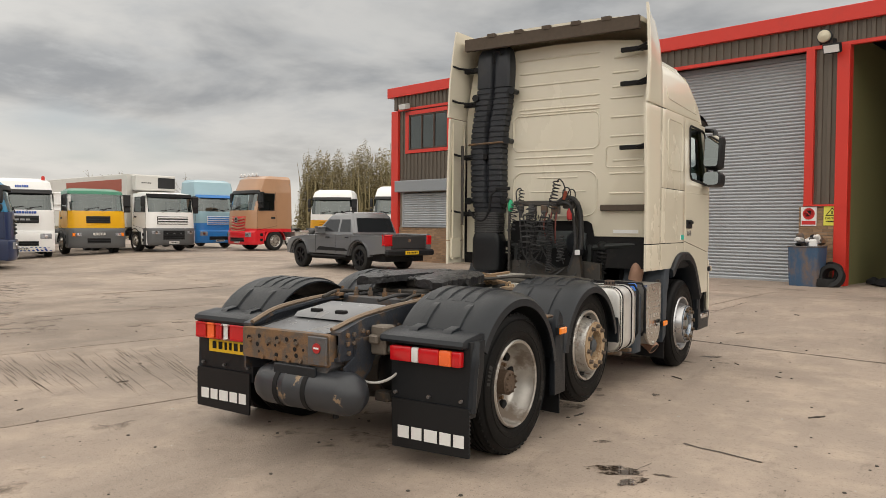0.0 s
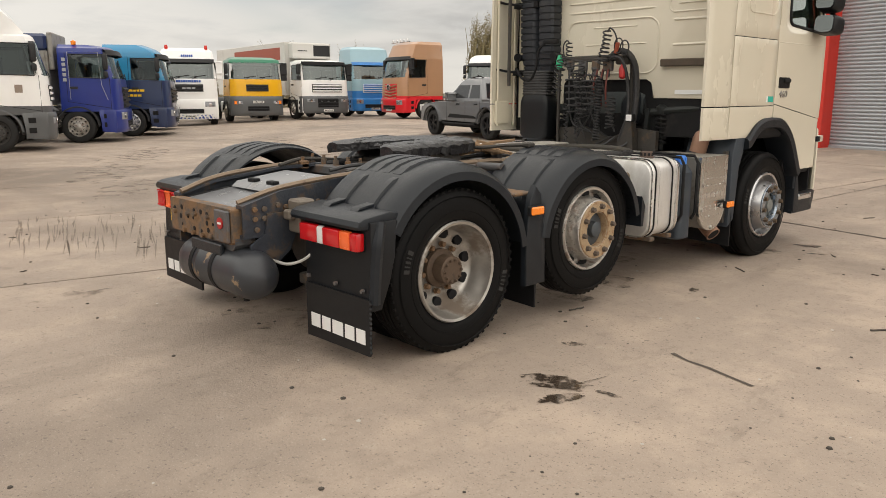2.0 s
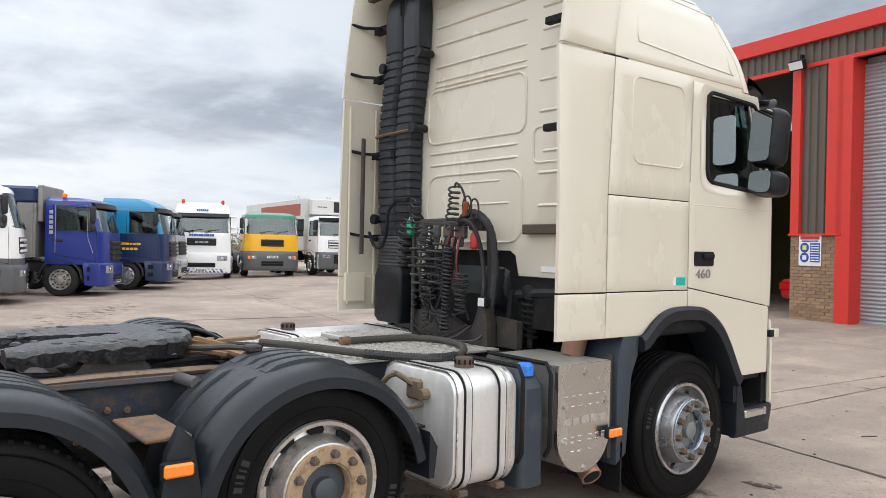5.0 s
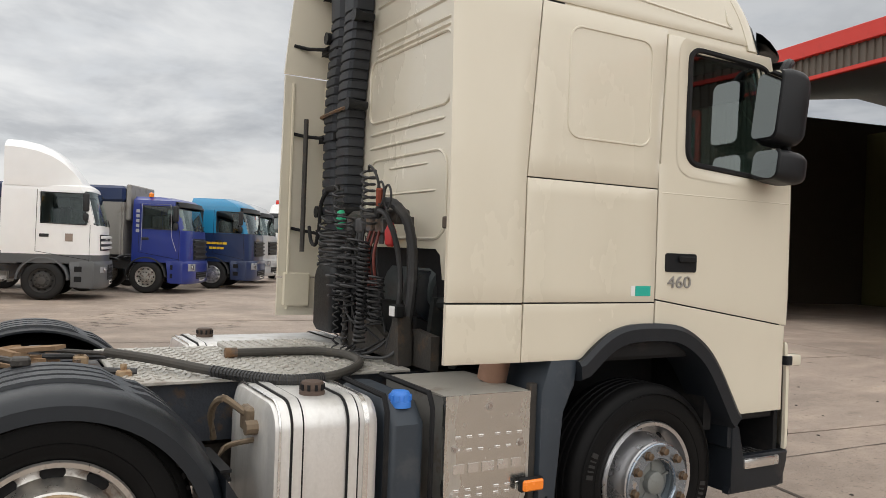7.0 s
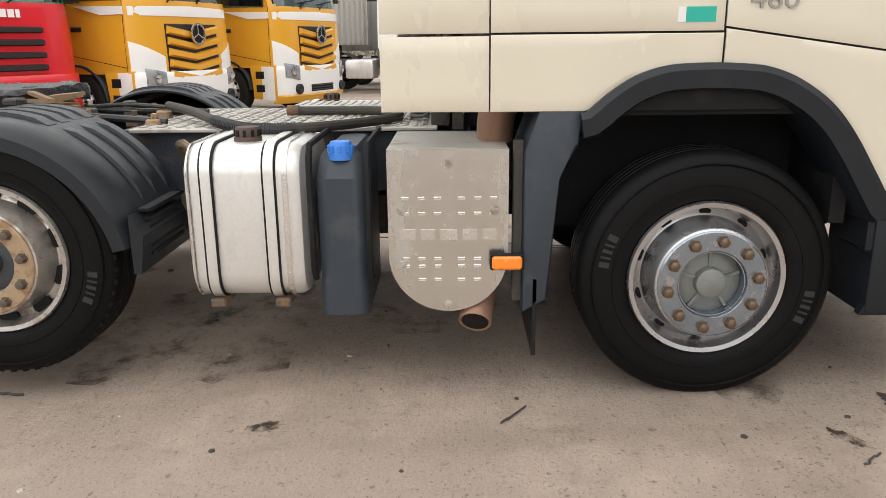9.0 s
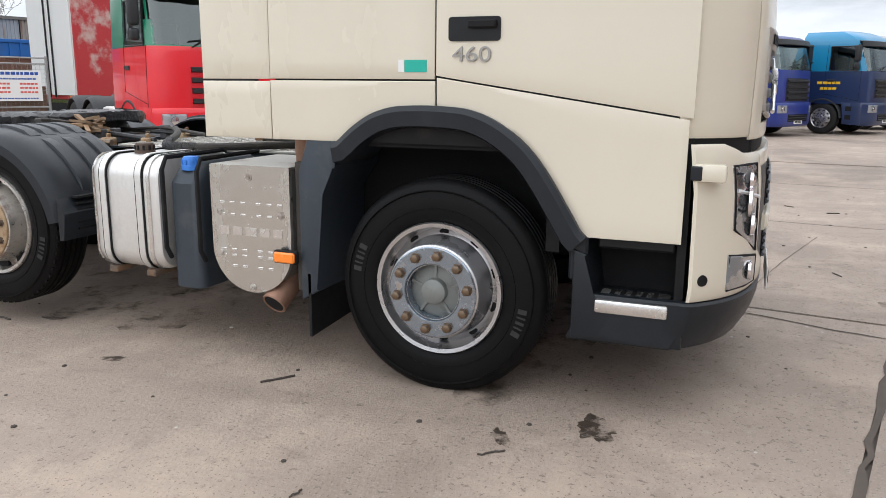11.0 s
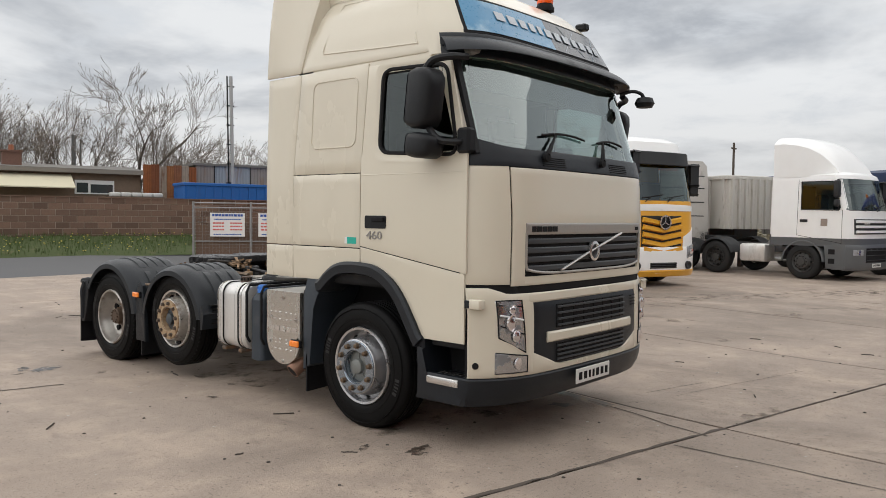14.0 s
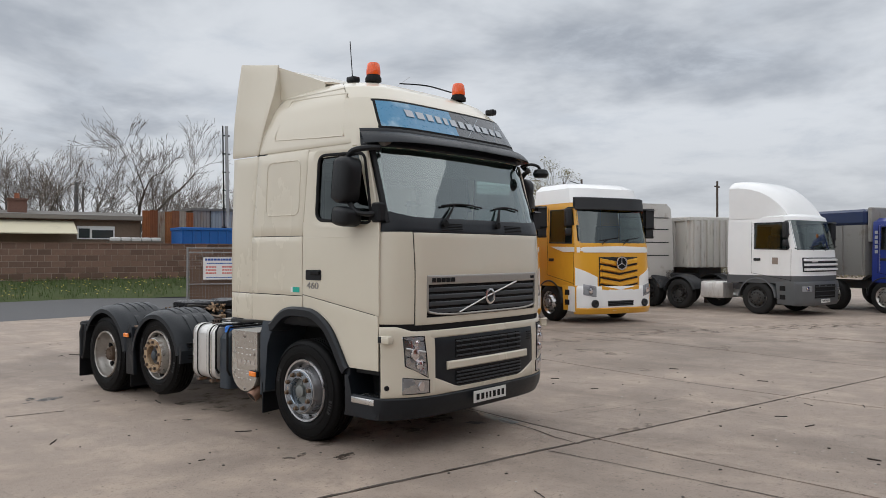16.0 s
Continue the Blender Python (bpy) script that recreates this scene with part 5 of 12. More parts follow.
    for k in range(4):
        z0 = 1.300 + 0.066 * k
        sb = B()
        panel(sb, lambda x, z: CAB.front(x, z), span(-0.845, 0.845, 16), span(z0, z0 + 0.042, 3, 0.008), 0.02, 0.04, 0.006, flip=-1)
        part("slat", sb, mat("slat_grey", (0.045, 0.05, 0.056), 0.45, grain=0.15), grille)
    fr = B()
    panel(fr, lambda x, z: CAB.front(x, z), span(-0.865, 0.865, 18, 0.008), span(1.570, 1.660, 4, 0.008), 0.024, 0.04, 0.005, flip=-1)
    for s in (1, -1):
        tube(fr, [CAB.front(s * x, z) + Vector((0, 0.016, 0)) for x, z in ((0.862, 1.585), (0.862, 1.355), (0.85, 1.315))], 0.011, 6)
    tube(fr, [CAB.front(x, 1.280 + 0.035 * abs(x / 0.85) ** 6) + Vector((0, 0.016, 0)) for x in span(-0.85, 0.85, 20)], 0.011, 6)
    part("grille_frame", fr, mat("satin_silver", (0.42, 0.40, 0.37), 0.4, 0.5), grille, "satin silver trim")
    dg = B()
    tube(dg, [CAB.front(x, z) + Vector((0, 0.034, 0)) for x, z in ((0.46, 1.300), (0.05, 1.430), (-0.46, 1.570))], 0.010, 8)
    part("diagonal_bar", dg, ALLOY_BRIGHT, grille)
    em = B()
    c = CAB.front(0.0, 1.430)
    lathe(em, [(0.075, c.y + 0.02), (0.078, c.y + 0.045), (0.058, c.y + 0.05), (0.054, c.y + 0.03)], (0, 0, 1.430), "y", 32)
    part("emblem_ring", em, ALLOY_BRIGHT, grille)
    em = B()
    lathe(em, [(0.056, c.y + 0.02), (0.056, c.y + 0.035), (0.0, c.y + 0.036)], (0, 0, 1.430), "y", 28)
    part("emblem_disc", em, GREY_PLASTIC, grille)
    bb = bars(B(), -0.82, 1.592, 0.30, 0.042, 5, 0.22, 3, lambda u, v, o: CAB.front(-u, v) + Vector((0, 0.0255 + o, 0)))
    part("name_bars", bb, BLACK, grille, smooth=0)
    bb = bars(B(), 0.75, 1.595, 0.07, 0.03, 2, 0.2, 3, lambda u, v, o: CAB.front(-u, v) + Vector((0, 0.0255 + o, 0)))
    part("name_bars", bb, BLACK, grille, smooth=0)
    # black gap under the front panel
    part("gap_trim", box(B(), -0.95, 5.2, 1.11, 0.95, 5.40, 1.21, 0.01), BLACK, cab, smooth=0)

    # ---------------- bumper ----------------
    NOSE = Shell([(0.2, 1.235), (1.3, 1.235)], [(0.36, 5.42), (0.45, 5.475), (0.60, 5.49), (1.0, 5.485), (1.24, 5.455)], 4.7, 0.05, 0.22, 6.0)

    def nose(u, z):
        q = abs(u)
        if q > 1:
            p = NOSE.front(NOSE.W(z), z)
            return Vector((math.copysign(p.x, u), p.y - (q - 1) * 0.5, z))
        return NOSE.front(u * NOSE.W(z), z)
    nu = sorted({q for q in NOSE.FX} | {-q for q in NOSE.FX})
    bum = B()
    # cream ends, top bar, cross bar
    NU_R = [0.632, 0.66, 0.70, 0.74, 0.78, 0.82, 0.86, 0.91, 0.95, 0.975, 0.992, 1.0, 1.02]

    def end_fn(u, v):
        # the outer ends stand up beside the corner panels
        k = min(1.0, max(0.0, (abs(u) - 0.80) / 0.12))
        return nose(u, 0.555 + (0.59 + 0.045 * k * k * (3 - 2 * k)) * v)
    panel(bum, end_fn, NU_R, span(0, 1, 10, 0.025), 0.012, 0.03, 0.008, flip=-1)
    panel(bum, end_fn, [-q for q in reversed(NU_R)], span(0, 1, 10, 0.025), 0.012, 0.03, 0.008, flip=-1)
    panel(bum, nose, [q for q in nu if abs(q) < 0.70] + [0.70], [1.075, 1.085, 1.11, 1.135, 1.145], 0.014, 0.04, 0.008, flip=-1)
    panel(bum, lambda x, v: NOSE.front(x, 0.555 + (0.045 + 0.11 * max(0.0, (abs(x) - 0.50) / 0.28)) * v), span(-0.80, 0.80, 24), [0, 0.12, 0.5, 0.88, 1], 0.014, 0.03, 0.008, flip=-1)
    bumper = part("bumper", bum, CREAM, T, "cream front bumper with dark lower edge")
    cb = B()
    panel(cb, lambda x, z: NOSE.front(x, z), span(-0.64, 0.64, 14, 0.015), span(0.772, 0.85, 4, 0.012), 0.03, 0.05, 0.012, flip=-1)
    part("cross_bar", cb, CREAM, bumper)
    dk = B()

    def dark_fn(x, v):
        z0 = 0.59 + 0.11 * max(0.0, (abs(x) - 0.50) / 0.28)
        return NOSE.front(x, z0 + (1.075 - z0) * v)
    panel(dk, dark_fn, span(-0.785, 0.785, 20, 0.01), span(0, 1, 6, 0.03), 0.004, 0.03, 0.004, flip=-1)
    lg = part("lower_grille", dk, GREY_PLASTIC, bumper, "dark grey lower grille")
    for z0, z1, hw in ((0.87, 1.045, 0.52), (0.615, 0.755, 0.52)):
        b2 = B()
        panel(b2, lambda x, z: NOSE.front(x, z), span(-hw, hw, 12), span(z0, z1, 2), 0.009, 0.005, 0.0, flip=-1)
        part("grille_opening", b2, BLACK, lg, smooth=0)
        for k in range(4):
            z = z0 + 0.02 + (z1 - z0 - 0.04) * k / 3
            b3 = B()
            tube(b3, [NOSE.front(x, z) + Vector((0, 0.016, 0)) for x in span(-hw, hw, 12)], 0.009, 5)
            part("slat", b3, mat("slat_grey", (0.045, 0.05, 0.056), 0.45, grain=0.15), lg)
        for k in range(7):
            x = -hw + 2 * hw * (k + 0.5) / 7
            b3 = B()
            tube(b3, [NOSE.front(x, z) + Vector((0, 0.012, 0)) for z in (z0, z1)], 0.006, 5)
            part("grille_post", b3, BLACK_PLASTIC, lg)
    for k in range(4):
        b3 = B()
        tube(b3, [NOSE.front(x, 0.95 + 0.025 * k) + Vector((0, 0.01, 0)) for x in (-0.76, -0.66)], 0.005, 4)
        part("vent_slit", b3, BLACK, lg)
    lip = B()
    LU = [-1.85, -1.5, -1.2] + nu + [1.2, 1.5, 1.85]
    panel(lip, nose, LU, [0.345, 0.355, 0.38, 0.43, 0.49, 0.54, 0.55], 0.018, 0.05, 0.01, flip=-1)
    part("bumper_lip", lip, GREY_PLASTIC, bumper, "dark grey plastic lower lip")
    for s in (1, -1):
        # headlamp and fog lamp
        def lampf(u, v, s=s):
            x = 0.872 + 0.03 * (v if v > 0 else 0.0) + (0.21 - 0.02 * v) * u
            zb = 0.725 + 0.115 * u
            z = zb + (1.10 - zb) * v
            p = NOSE.front(x, z)
            return Vector((s * p.x, p.y, z))
        hb = B()
        panel(hb, lampf, span(0, 1, 8, 0.03), span(0, 1, 8, 0.02), 0.016, 0.03, 0.006, flip=-s)
        hl = part("headlamp", hb, mat("lamp_bowl", (0.50, 0.51, 0.52), 0.16, 0.9, coat=0.6, grain=0.15, grain_scale=18, rough_var=0.08, spots=0.7, spot_rgb=(0.12, 0.12, 0.125), spot_scale=7, spot_lo=0.52, spot_hi=0.56), bumper, "tall clear headlamp")
        for u_, v, rr in ((0.35, 0.24, 0.05), (0.52, 0.50, 0.062), (0.45, 0.80, 0.038)):
            c = lampf(u_, v)
            lb = lathe(B(), [(rr, c.y + 0.015), (rr, c.y + 0.028), (rr * 0.8, c.y + 0.026), (rr * 0.5, c.y + 0.034), (0, c.y + 0.037)], (c.x, 0, c.z), "y", 24)
            part("reflector", lb, CHROME, hl)
        for q in (0.34, 0.88):
            part("lamp_divider", tube(B(), [lampf(0.06, q) + Vector((0, 0.018, 0)), lampf(0.94, q) + Vector((0, 0.018, 0))], 0.006, 5), BLACK, hl)
        c0, c1 = lampf(0.05, 0.62), lampf(0.95, 0.62)
        part("lamp_divider", tube(B(), [c0 + Vector((0, 0.022, 0)), c1 + Vector((0, 0.022, 0))], 0.008, 6), WHITE_LENS, hl)
        edge = [lampf(u, v) + Vector((0, 0.016, 0)) for u, v in ((0, 0), (1, 0), (1, 0.5), (1, 1), (0.5, 1), (0, 1), (0, 0.5))]
        part("lamp_rim", tube(B(), edge, 0.006, 6, True), BLACK, hl)

        def fogf(u, v, s=s):
            x = 0.855 + 0.245 * u
            z = 0.585 + 0.115 * v + 0.035 * u * v
            p = NOSE.front(x, z)
            return Vector((s * p.x, p.y, z))
        fb = B()
        panel(fb, fogf, span(0, 1, 8, 0.03), span(0, 1, 4, 0.04), 0.018, 0.03, 0.006, flip=-s)
        fog = part("fog_lamp", fb, mat("lamp_bowl", (0.45, 0.46, 0.47), 0.18, 0.6), bumper)
        c = fogf(0.35, 0.5)
        part("reflector", lathe(B(), [(0.042, c.y + 0.014), (0.042, c.y + 0.026), (0.0, c.y + 0.03)], (c.x, 0, c.z), "y", 20), CHROME, fog)
        edge = [fogf(u, v) + Vector((0, 0.016, 0)) for u, v in ((0, 0), (0.5, 0), (1, 0), (1, 1), (0.5, 1), (0, 1))]
        part("lamp_rim", tube(B(), edge, 0.005, 6, True), BLACK, fog)
        # little corner lamp and a bolt hole at the bumper end
        p = nose(s * 1.0, 1.10)
        part("corner_lamp", box(B(), p.x - 0.05 * s, p.y - 0.01, 1.045, p.x + 0.022 * s, p.y + 0.12, 1.115, 0.015, 2), CREAM, bumper)
        part("corner_lens", box(B(), p.x - 0.03 * s, p.y - 0.014, 1.052, p.x + 0.026 * s, p.y + 0.03, 1.108, 0.005), GREY_PLASTIC, bumper)
        p = nose(s * 0.975, 0.645)
        part("bolt_hole", lathe(B(), [(0.024, 0.0), (0.022, 0.006), (0.0, 0.004)], axis="x", seg=16), BLACK, bumper, m=Matrix.Translation(p + Vector((s * 0.010, 0.008, 0))) @ Matrix.Rotation(radians(40 if s > 0 else 140), 4, "Z"))
    pl = part("number_plate", box(B(), -0.285, 5.505, 0.485, 0.235, 5.513, 0.60, 0.004), WHITE_PLATE, bumper, "white number plate")
    pl.matrix_basis = Matrix.Translation((0.075, 0.022, -0.07))
    part("plate_bars", bars(B(), -0.22, 0.512, 0.44, 0.058, 7, 0.9, 2, lambda u, v, o: (-u - 0.025, 5.5135 + o, v)), BLACK, pl, smooth=0)
    # entry steps
    for s in (1, -1):
        st = part("entry_step", prism(B(), [(4.74, 0.35), (5.20, 0.35), (5.20, 0.50), (5.12, 0.52), (4.83, 0.52), (4.80, 0.72), (4.74, 0.74)], "x", s * 0.90, s * 1.25, 0.012), GREY_PLASTIC, T, "dark plastic entry steps behind the bumper")
        part("tread_plate", box(B(), s * 1.05, 4.84, 0.475, s * 1.262, 5.14, 0.535, 0.012, 2), ALLOY_BRIGHT, st)
        for k in range(5):
            part("tread_slot", box(B(), s * 1.07, 4.885 + 0.045 * k, 0.5355, s * 1.24, 4.905 + 0.045 * k, 0.537), BLACK, st, smooth=0)
        part("step_well", box(B(), s * 0.88, 4.80, 0.36, s * 0.95, 5.2, 1.24), BLACK, st, smooth=0)
        part("step_side", box(B(), s * 0.9, 5.155, 0.50, s * 1.20, 5.19, 1.27), BLACK, st, smooth=0)
        part("upper_step", box(B(), s * 0.93, 4.83, 0.74, s * 1.19, 5.15, 0.79, 0.01), BLACK_PLASTIC, st)
        part("step_bracket", box(B(), s * 1.0, 4.72, 0.60, s * 1.24, 4.80, 0.80, 0.01), GREY_PLASTIC, st)
    return T, cab, bumper


TRUCK, CAB_OB, BUMPER = build_tractor()


# ---- cab fittings: roof sign, visor, mirrors, wipers, beacons, rear wall, seats ----
def build_fittings(cab):
    us = sorted({q * 0.985 for q in CAB.FX} | {-q * 0.985 for q in CAB.FX})
    # roof sign
    sg = B()
    panel(sg, lambda u, z: CAB.front(u * 0.90 * CAB.W(z), z), sorted({q for q in CAB.FX} | {-q for q in CAB.FX}), span(3.105, 3.435, 8, 0.01), 0.014, 0.02, 0.004, flip=-1)
    sign = part("roof_sign", sg, BLACK, cab, "lit roof sign panel in blue and dark grey")
    for a, b, mt, nm in ((0.05, 0.875, SIGN_BLUE, "sign_blue_field"), (-0.875, 0.05, SIGN_DARK, "sign_dark_field")):
        f = B()
        panel(f, lambda u, z: CAB.front(u * CAB.W(z), z), span(a, b, 14), span(3.13, 3.41, 6), 0.018, 0.003, 0.0, flip=-1)
        part(nm, f, mt, sign)
    bb = bars(B(), -0.74, 3.23, 1.50, 0.075, 12, 0.5, 6, lambda u, v, o: CAB.front(-u, v - 0.03 * u + 0.01) + Vector((0, 0.022 + o, 0.008)))
    part("name_bars", bb, mat("sign_silver", (0.42, 0.45, 0.48), 0.35, 0.4, grain=0.1), sign, "silver lettering blocks", smooth=0)
    for x0, z0, x1, z1 in ((-0.10, 3.15, -0.42, 3.40), (-0.42, 3.15, -0.15, 3.40), (-0.2, 3.2, -0.85, 3.33), (-0.55, 3.14, -0.75, 3.40)):
        part("sign_line", tube(B(), [CAB.front(x0 + (x1 - x0) * t, z0 + (z1 - z0) * t) + Vector((0, 0.019, 0.004)) for t in span(0, 1, 6)], 0.0035, 4), mat("pale_line", (0.4, 0.45, 0.5), 0.4), sign)
    # moulding between sign and visor, then the visor itself
    md = B()
    panel(md, lambda u, z: CAB.front(u * CAB.W(z), z), us, span(2.92, 3.11, 6, 0.01), 0.02, 0.03, 0.006, flip=-1)
    part("sign_surround", md, GREY_PLASTIC, cab, "dark plastic moulding under the sign")
    vz = B()
    rows = []
    for k, (z, o) in enumerate(((3.075, 0.02), (3.06, 0.06), (3.015, 0.12), (2.96, 0.165), (2.945, 0.17), (2.945, 0.155), (2.965, 0.13), (3.0, 0.09), (3.015, 0.02))):
        row = []
        for u in us:
            q = abs(u)
            x = u * CAB.W(2.95) * 1.0
            p = CAB.front(u * CAB.W(2.95), 2.95)
            row.append(Vector((x * (1 + 0.06 * o / 0.17), p.y + o * (1 - 0.25 * q ** 6) - 0.02, z + 0.05 * (1 - q * q) * (o / 0.17) * 0.6)))
        rows.append(ring(vz, row))
    skin(vz, rows + [rows[0]], False)
    vis = part("sun_visor", vz, GREY_PLASTIC, cab, "dark grey external sun visor")
    # mirrors, with their arms
    for s in (1, -1):
        arm = B()
        tube(arm, smooth_path([(s * 1.15, 5.10, 2.90), (s * 1.29, 5.06, 2.885), (s * 1.355, 4.96, 2.86), (s * 1.37, 4.90, 2.79)], 4), 0.028, 8)
        tube(arm, smooth_path([(s * 1.20, 5.16, 2.27), (s * 1.31, 5.12, 2.25), (s * 1.365, 5.02, 2.27), (s * 1.37, 4.93, 2.37)], 4), 0.026, 8)
        box(arm, s * 1.18, 5.10, 2.17, s * 1.27, 5.22, 2.36, 0.02)
        am = part("mirror_arm", arm, BLACK_PLASTIC, cab, "black mirror arm")
        for z0, z1, w, nm in ((2.355, 2.805, 0.10, "main mirror"), (2.135, 2.325, 0.105, "wide-angle mirror")):
            h = B()
            rings = []
            for d, k in ((-0.10, 0.72), (-0.085, 0.92), (-0.03, 1.0), (0.05, 1.0), (0.085, 0.95), (0.12, 0.80), (0.14, 0.5)):
                r = rounded(-w * k, -(z1 - z0) / 2 * k, w * k, (z1 - z0) / 2 * k, 0.05 * k, 4)
                rings.append(ring(h, [(x, d, z) for x, z in r]))
            skin(h, rings)
            M = Matrix.Translation((s * 1.37, 4.89, (z0 + z1) / 2)) @ Matrix.Rotation(radians(-s * 8), 4, "Z") @ Matrix.Rotation(radians(-7), 4, "X")
            mo = part("mirror_housing", h, BLACK_PLASTIC, am, "black " + nm + " housing", m=M)
            g = B()
            r = rounded(-w * 0.86, -(z1 - z0) / 2 * 0.88, w * 0.86, (z1 - z0) / 2 * 0.88, 0.04, 4)
            g.faces.new(ring(g, [(x, -0.103, z) for x, z in r]))
            part("mirror_glass", g, MIRROR, mo, smooth=0)
    # kerb mirror on the far side of the nose
    km = B()
    tube(km, smooth_path([(-1.02, 5.14, 2.90), (-1.07, 5.24, 2.93), (-1.12, 5.30, 2.91), (-1.14, 5.32, 2.87)], 4), 0.017, 8)
    lathe(km, [(0.0, 0.0), (0.07, 0.01), (0.09, 0.05), (0.07, 0.10), (0.0, 0.115)], (-1.14, 5.33, 2.765), "z", 16)
    part("kerb_mirror", km, BLACK_PLASTIC, cab, "black front kerb mirror on a bent arm")
    # wipers
    for x0, x1 in ((0.62, 0.02), (-0.18, -0.62)):
        w = B()
        a, b = CAB.front(x0, 2.19) + Vector((0, 0.05, 0)), CAB.front((x0 + x1) / 2 + 0.1, 2.36) + Vector((0, 0.03, 0))
        tube(w, [a, a.lerp(b, 0.6), b], [0.022, 0.014, 0.009], 6)
        tube(w, [CAB.front(x0 - 0.03 - (x0 - x1) * t, 2.35 + 0.03 * math.sin(t * 3)) + Vector((0, 0.022, 0)) for t in span(0, 1, 8)], 0.010, 5)
        lathe(w, [(0.035, 0.0), (0.035, 0.03), (0.0, 0.035)], (a.x, a.y - 0.02, a.z - 0.02), "y", 12)
        part("wiper", w, BLACK, cab, "black windscreen wiper")
    # beacons, aerial and roof pods
    for x, y, z in ((0.52, 4.36, 3.765), (-0.55, 4.62, 3.685)):
        base = part("beacon", lathe(B(), [(0.085, 0.0), (0.085, 0.035), (0.075, 0.05), (0.07, 0.07)], (x, y, z), "z", 24), BLACK, cab, "orange warning beacon on a black base")
        part("beacon_lens", lathe(B(), [(0.072, 0.07), (0.076, 0.10), (0.066, 0.185), (0.052, 0.205), (0.0, 0.212)], (x, y, z), "z", 24), mat("beacon_orange", (0.80, 0.10, 0.01), 0.25, coat=0.4, emit=0.1, spots=0.4, spot_rgb=(0.55, 0.05, 0.01), spot_scale=14), base)
    ae = part("aerial_pod", box(B(), 0.66, 4.20, 3.735, 0.76, 4.32, 3.80, 0.02, 2), BLACK_PLASTIC, cab, "black aerial foot with a whip aerial")
    part("aerial", tube(B(), [(0.71, 4.25, 3.79), (0.70, 4.20, 4.2)], 0.005, 5), BLACK, ae)
    part("roof_pod", box(B(), -0.98, 4.72, 3.55, -0.90, 4.84, 3.62, 0.015), BLACK_PLASTIC, cab)
    part("roof_rail", tube(B(), smooth_path([(0.22, 4.45, 3.785), (-0.1, 4.55, 3.80), (-0.45, 4.6, 3.775)], 5), 0.008, 6), BLACK, cab)
    part("aerial", tube(B(), [(0.1, 4.3, 3.8), (-0.25, 4.15, 3.99)], 0.003, 4), mat("pale_wire", (0.5, 0.5, 0.5), 0.5), cab)
    # roof deflector between the wings
    sp = B()
    rows = []
    for y, z, w in ((3.04, 3.985, 1.08), (3.30, 3.99, 1.07), (3.47, 3.98, 1.05), (3.75, 3.89, 0.98), (4.05, 3.79, 0.9)):
        rows.append(ring(sp, [(x * w, y, z - 0.05 * (abs(x) ** 4)) for x in (-1, -0.9, -0.6, -0.3, 0, 0.3, 0.6, 0.9, 1)]))
    low = []
    for y, z, w in ((4.05, 3.765, 0.9), (3.75, 3.85, 0.98), (3.47, 3.935, 1.05), (3.30, 3.945, 1.07), (3.04, 3.93, 1.08)):
        low.append(ring(sp, [(x * w, y, z - 0.05 * (abs(x) ** 4)) for x in (-1, -0.9, -0.6, -0.3, 0, 0.3, 0.6, 0.9, 1)]))
    loop = rows + low + [rows[0]]
    skin(sp, loop, False)
    n = len(rows)
    for k in (0, -1):
        for i in range(n - 1):
            sp.faces.new((rows[i][k], rows[i + 1][k], low[n - 2 - i][k], low[n - 1 - i][k]))
    part("roof_deflector", sp, CREAM, cab, "cream roof air deflector")
    tr = B()
    box(tr, -1.06, 3.0, 3.80, 1.06, 3.06, 3.945)
    for x in (-0.75, -0.4, -0.05, 0.3, 0.65):
        box(tr, x, 2.99, 3.93, x + 0.1, 3.05, 3.975)
    part("deflector_back", tr, mat("weathered_brown", (0.085, 0.064, 0.048), 0.9, grain=0.3, grain_scale=20), cab, "weathered brown underside of the deflector", smooth=0)
    # rear wall
    rw = B()
    pts = [(-1.17, 1.28), (-0.56, 1.28), (-0.56, 1.64), (-0.52, 1.69), (0.42, 1.69), (0.48, 1.65), (0.49, 1.495), (1.17, 1.49), (1.17, 3.0), (1.13, 3.3), (1.08, 3.62), (0.98, 3.735), (0.5, 3.785), (0.0, 3.80), (-0.5, 3.785), (-0.98, 3.735), (-1.08, 3.62), (-1.13, 3.3), (-1.17, 3.0)]
    prism(rw, pts, "y", 3.285, 3.25, 0.012)
    back = part("rear_wall", rw, CREAM, cab, "ribbed cream rear wall of the cab")

    def rib(x0, x1, z, r=0.013):
        b = B()
        rings = []
        for t, k in ((0, 0.2), (0.04, 0.9), (0.1, 1.0), (0.9, 1.0), (0.96, 0.9), (1, 0.2)):
            x = x0 + (x1 - x0) * t
            rings.append(ring(b, [(x, 3.251, z - r * 1.3 * k), (x, 3.251 - r * k, z - r * 0.3), (x, 3.251 - r * 0.8 * k, z + r * 0.4), (x, 3.251, z + r * 1.1 * k)]))
        skin(b, rings)
        part("rib", b, CREAM, back)
    for z in (3.65, 3.485, 3.34, 3.16, 3.045, 3.0):
        rib(-0.47, 0.55, z)
    for z in (2.455, 2.36):
        rib(-0.52, 0.48, z)
    for z, a, b in ((3.56, 0.70, 0.98), (3.39, 0.68, 0.98), (3.23, 0.68, 1.0), (3.10, 0.66, 1.04), (2.88, 0.66, 1.06), (2.66, 0.66, 1.06), (2.38, 0.70, 1.06), (2.23, 0.66, 1.06), (2.0, 0.66, 1.06)):
        rib(a, b, z)
    for z, a, b in ((2.20, -0.22, 0.30), (2.03, -0.3, 0.40)):
        rib(a, b, z, 0.009)
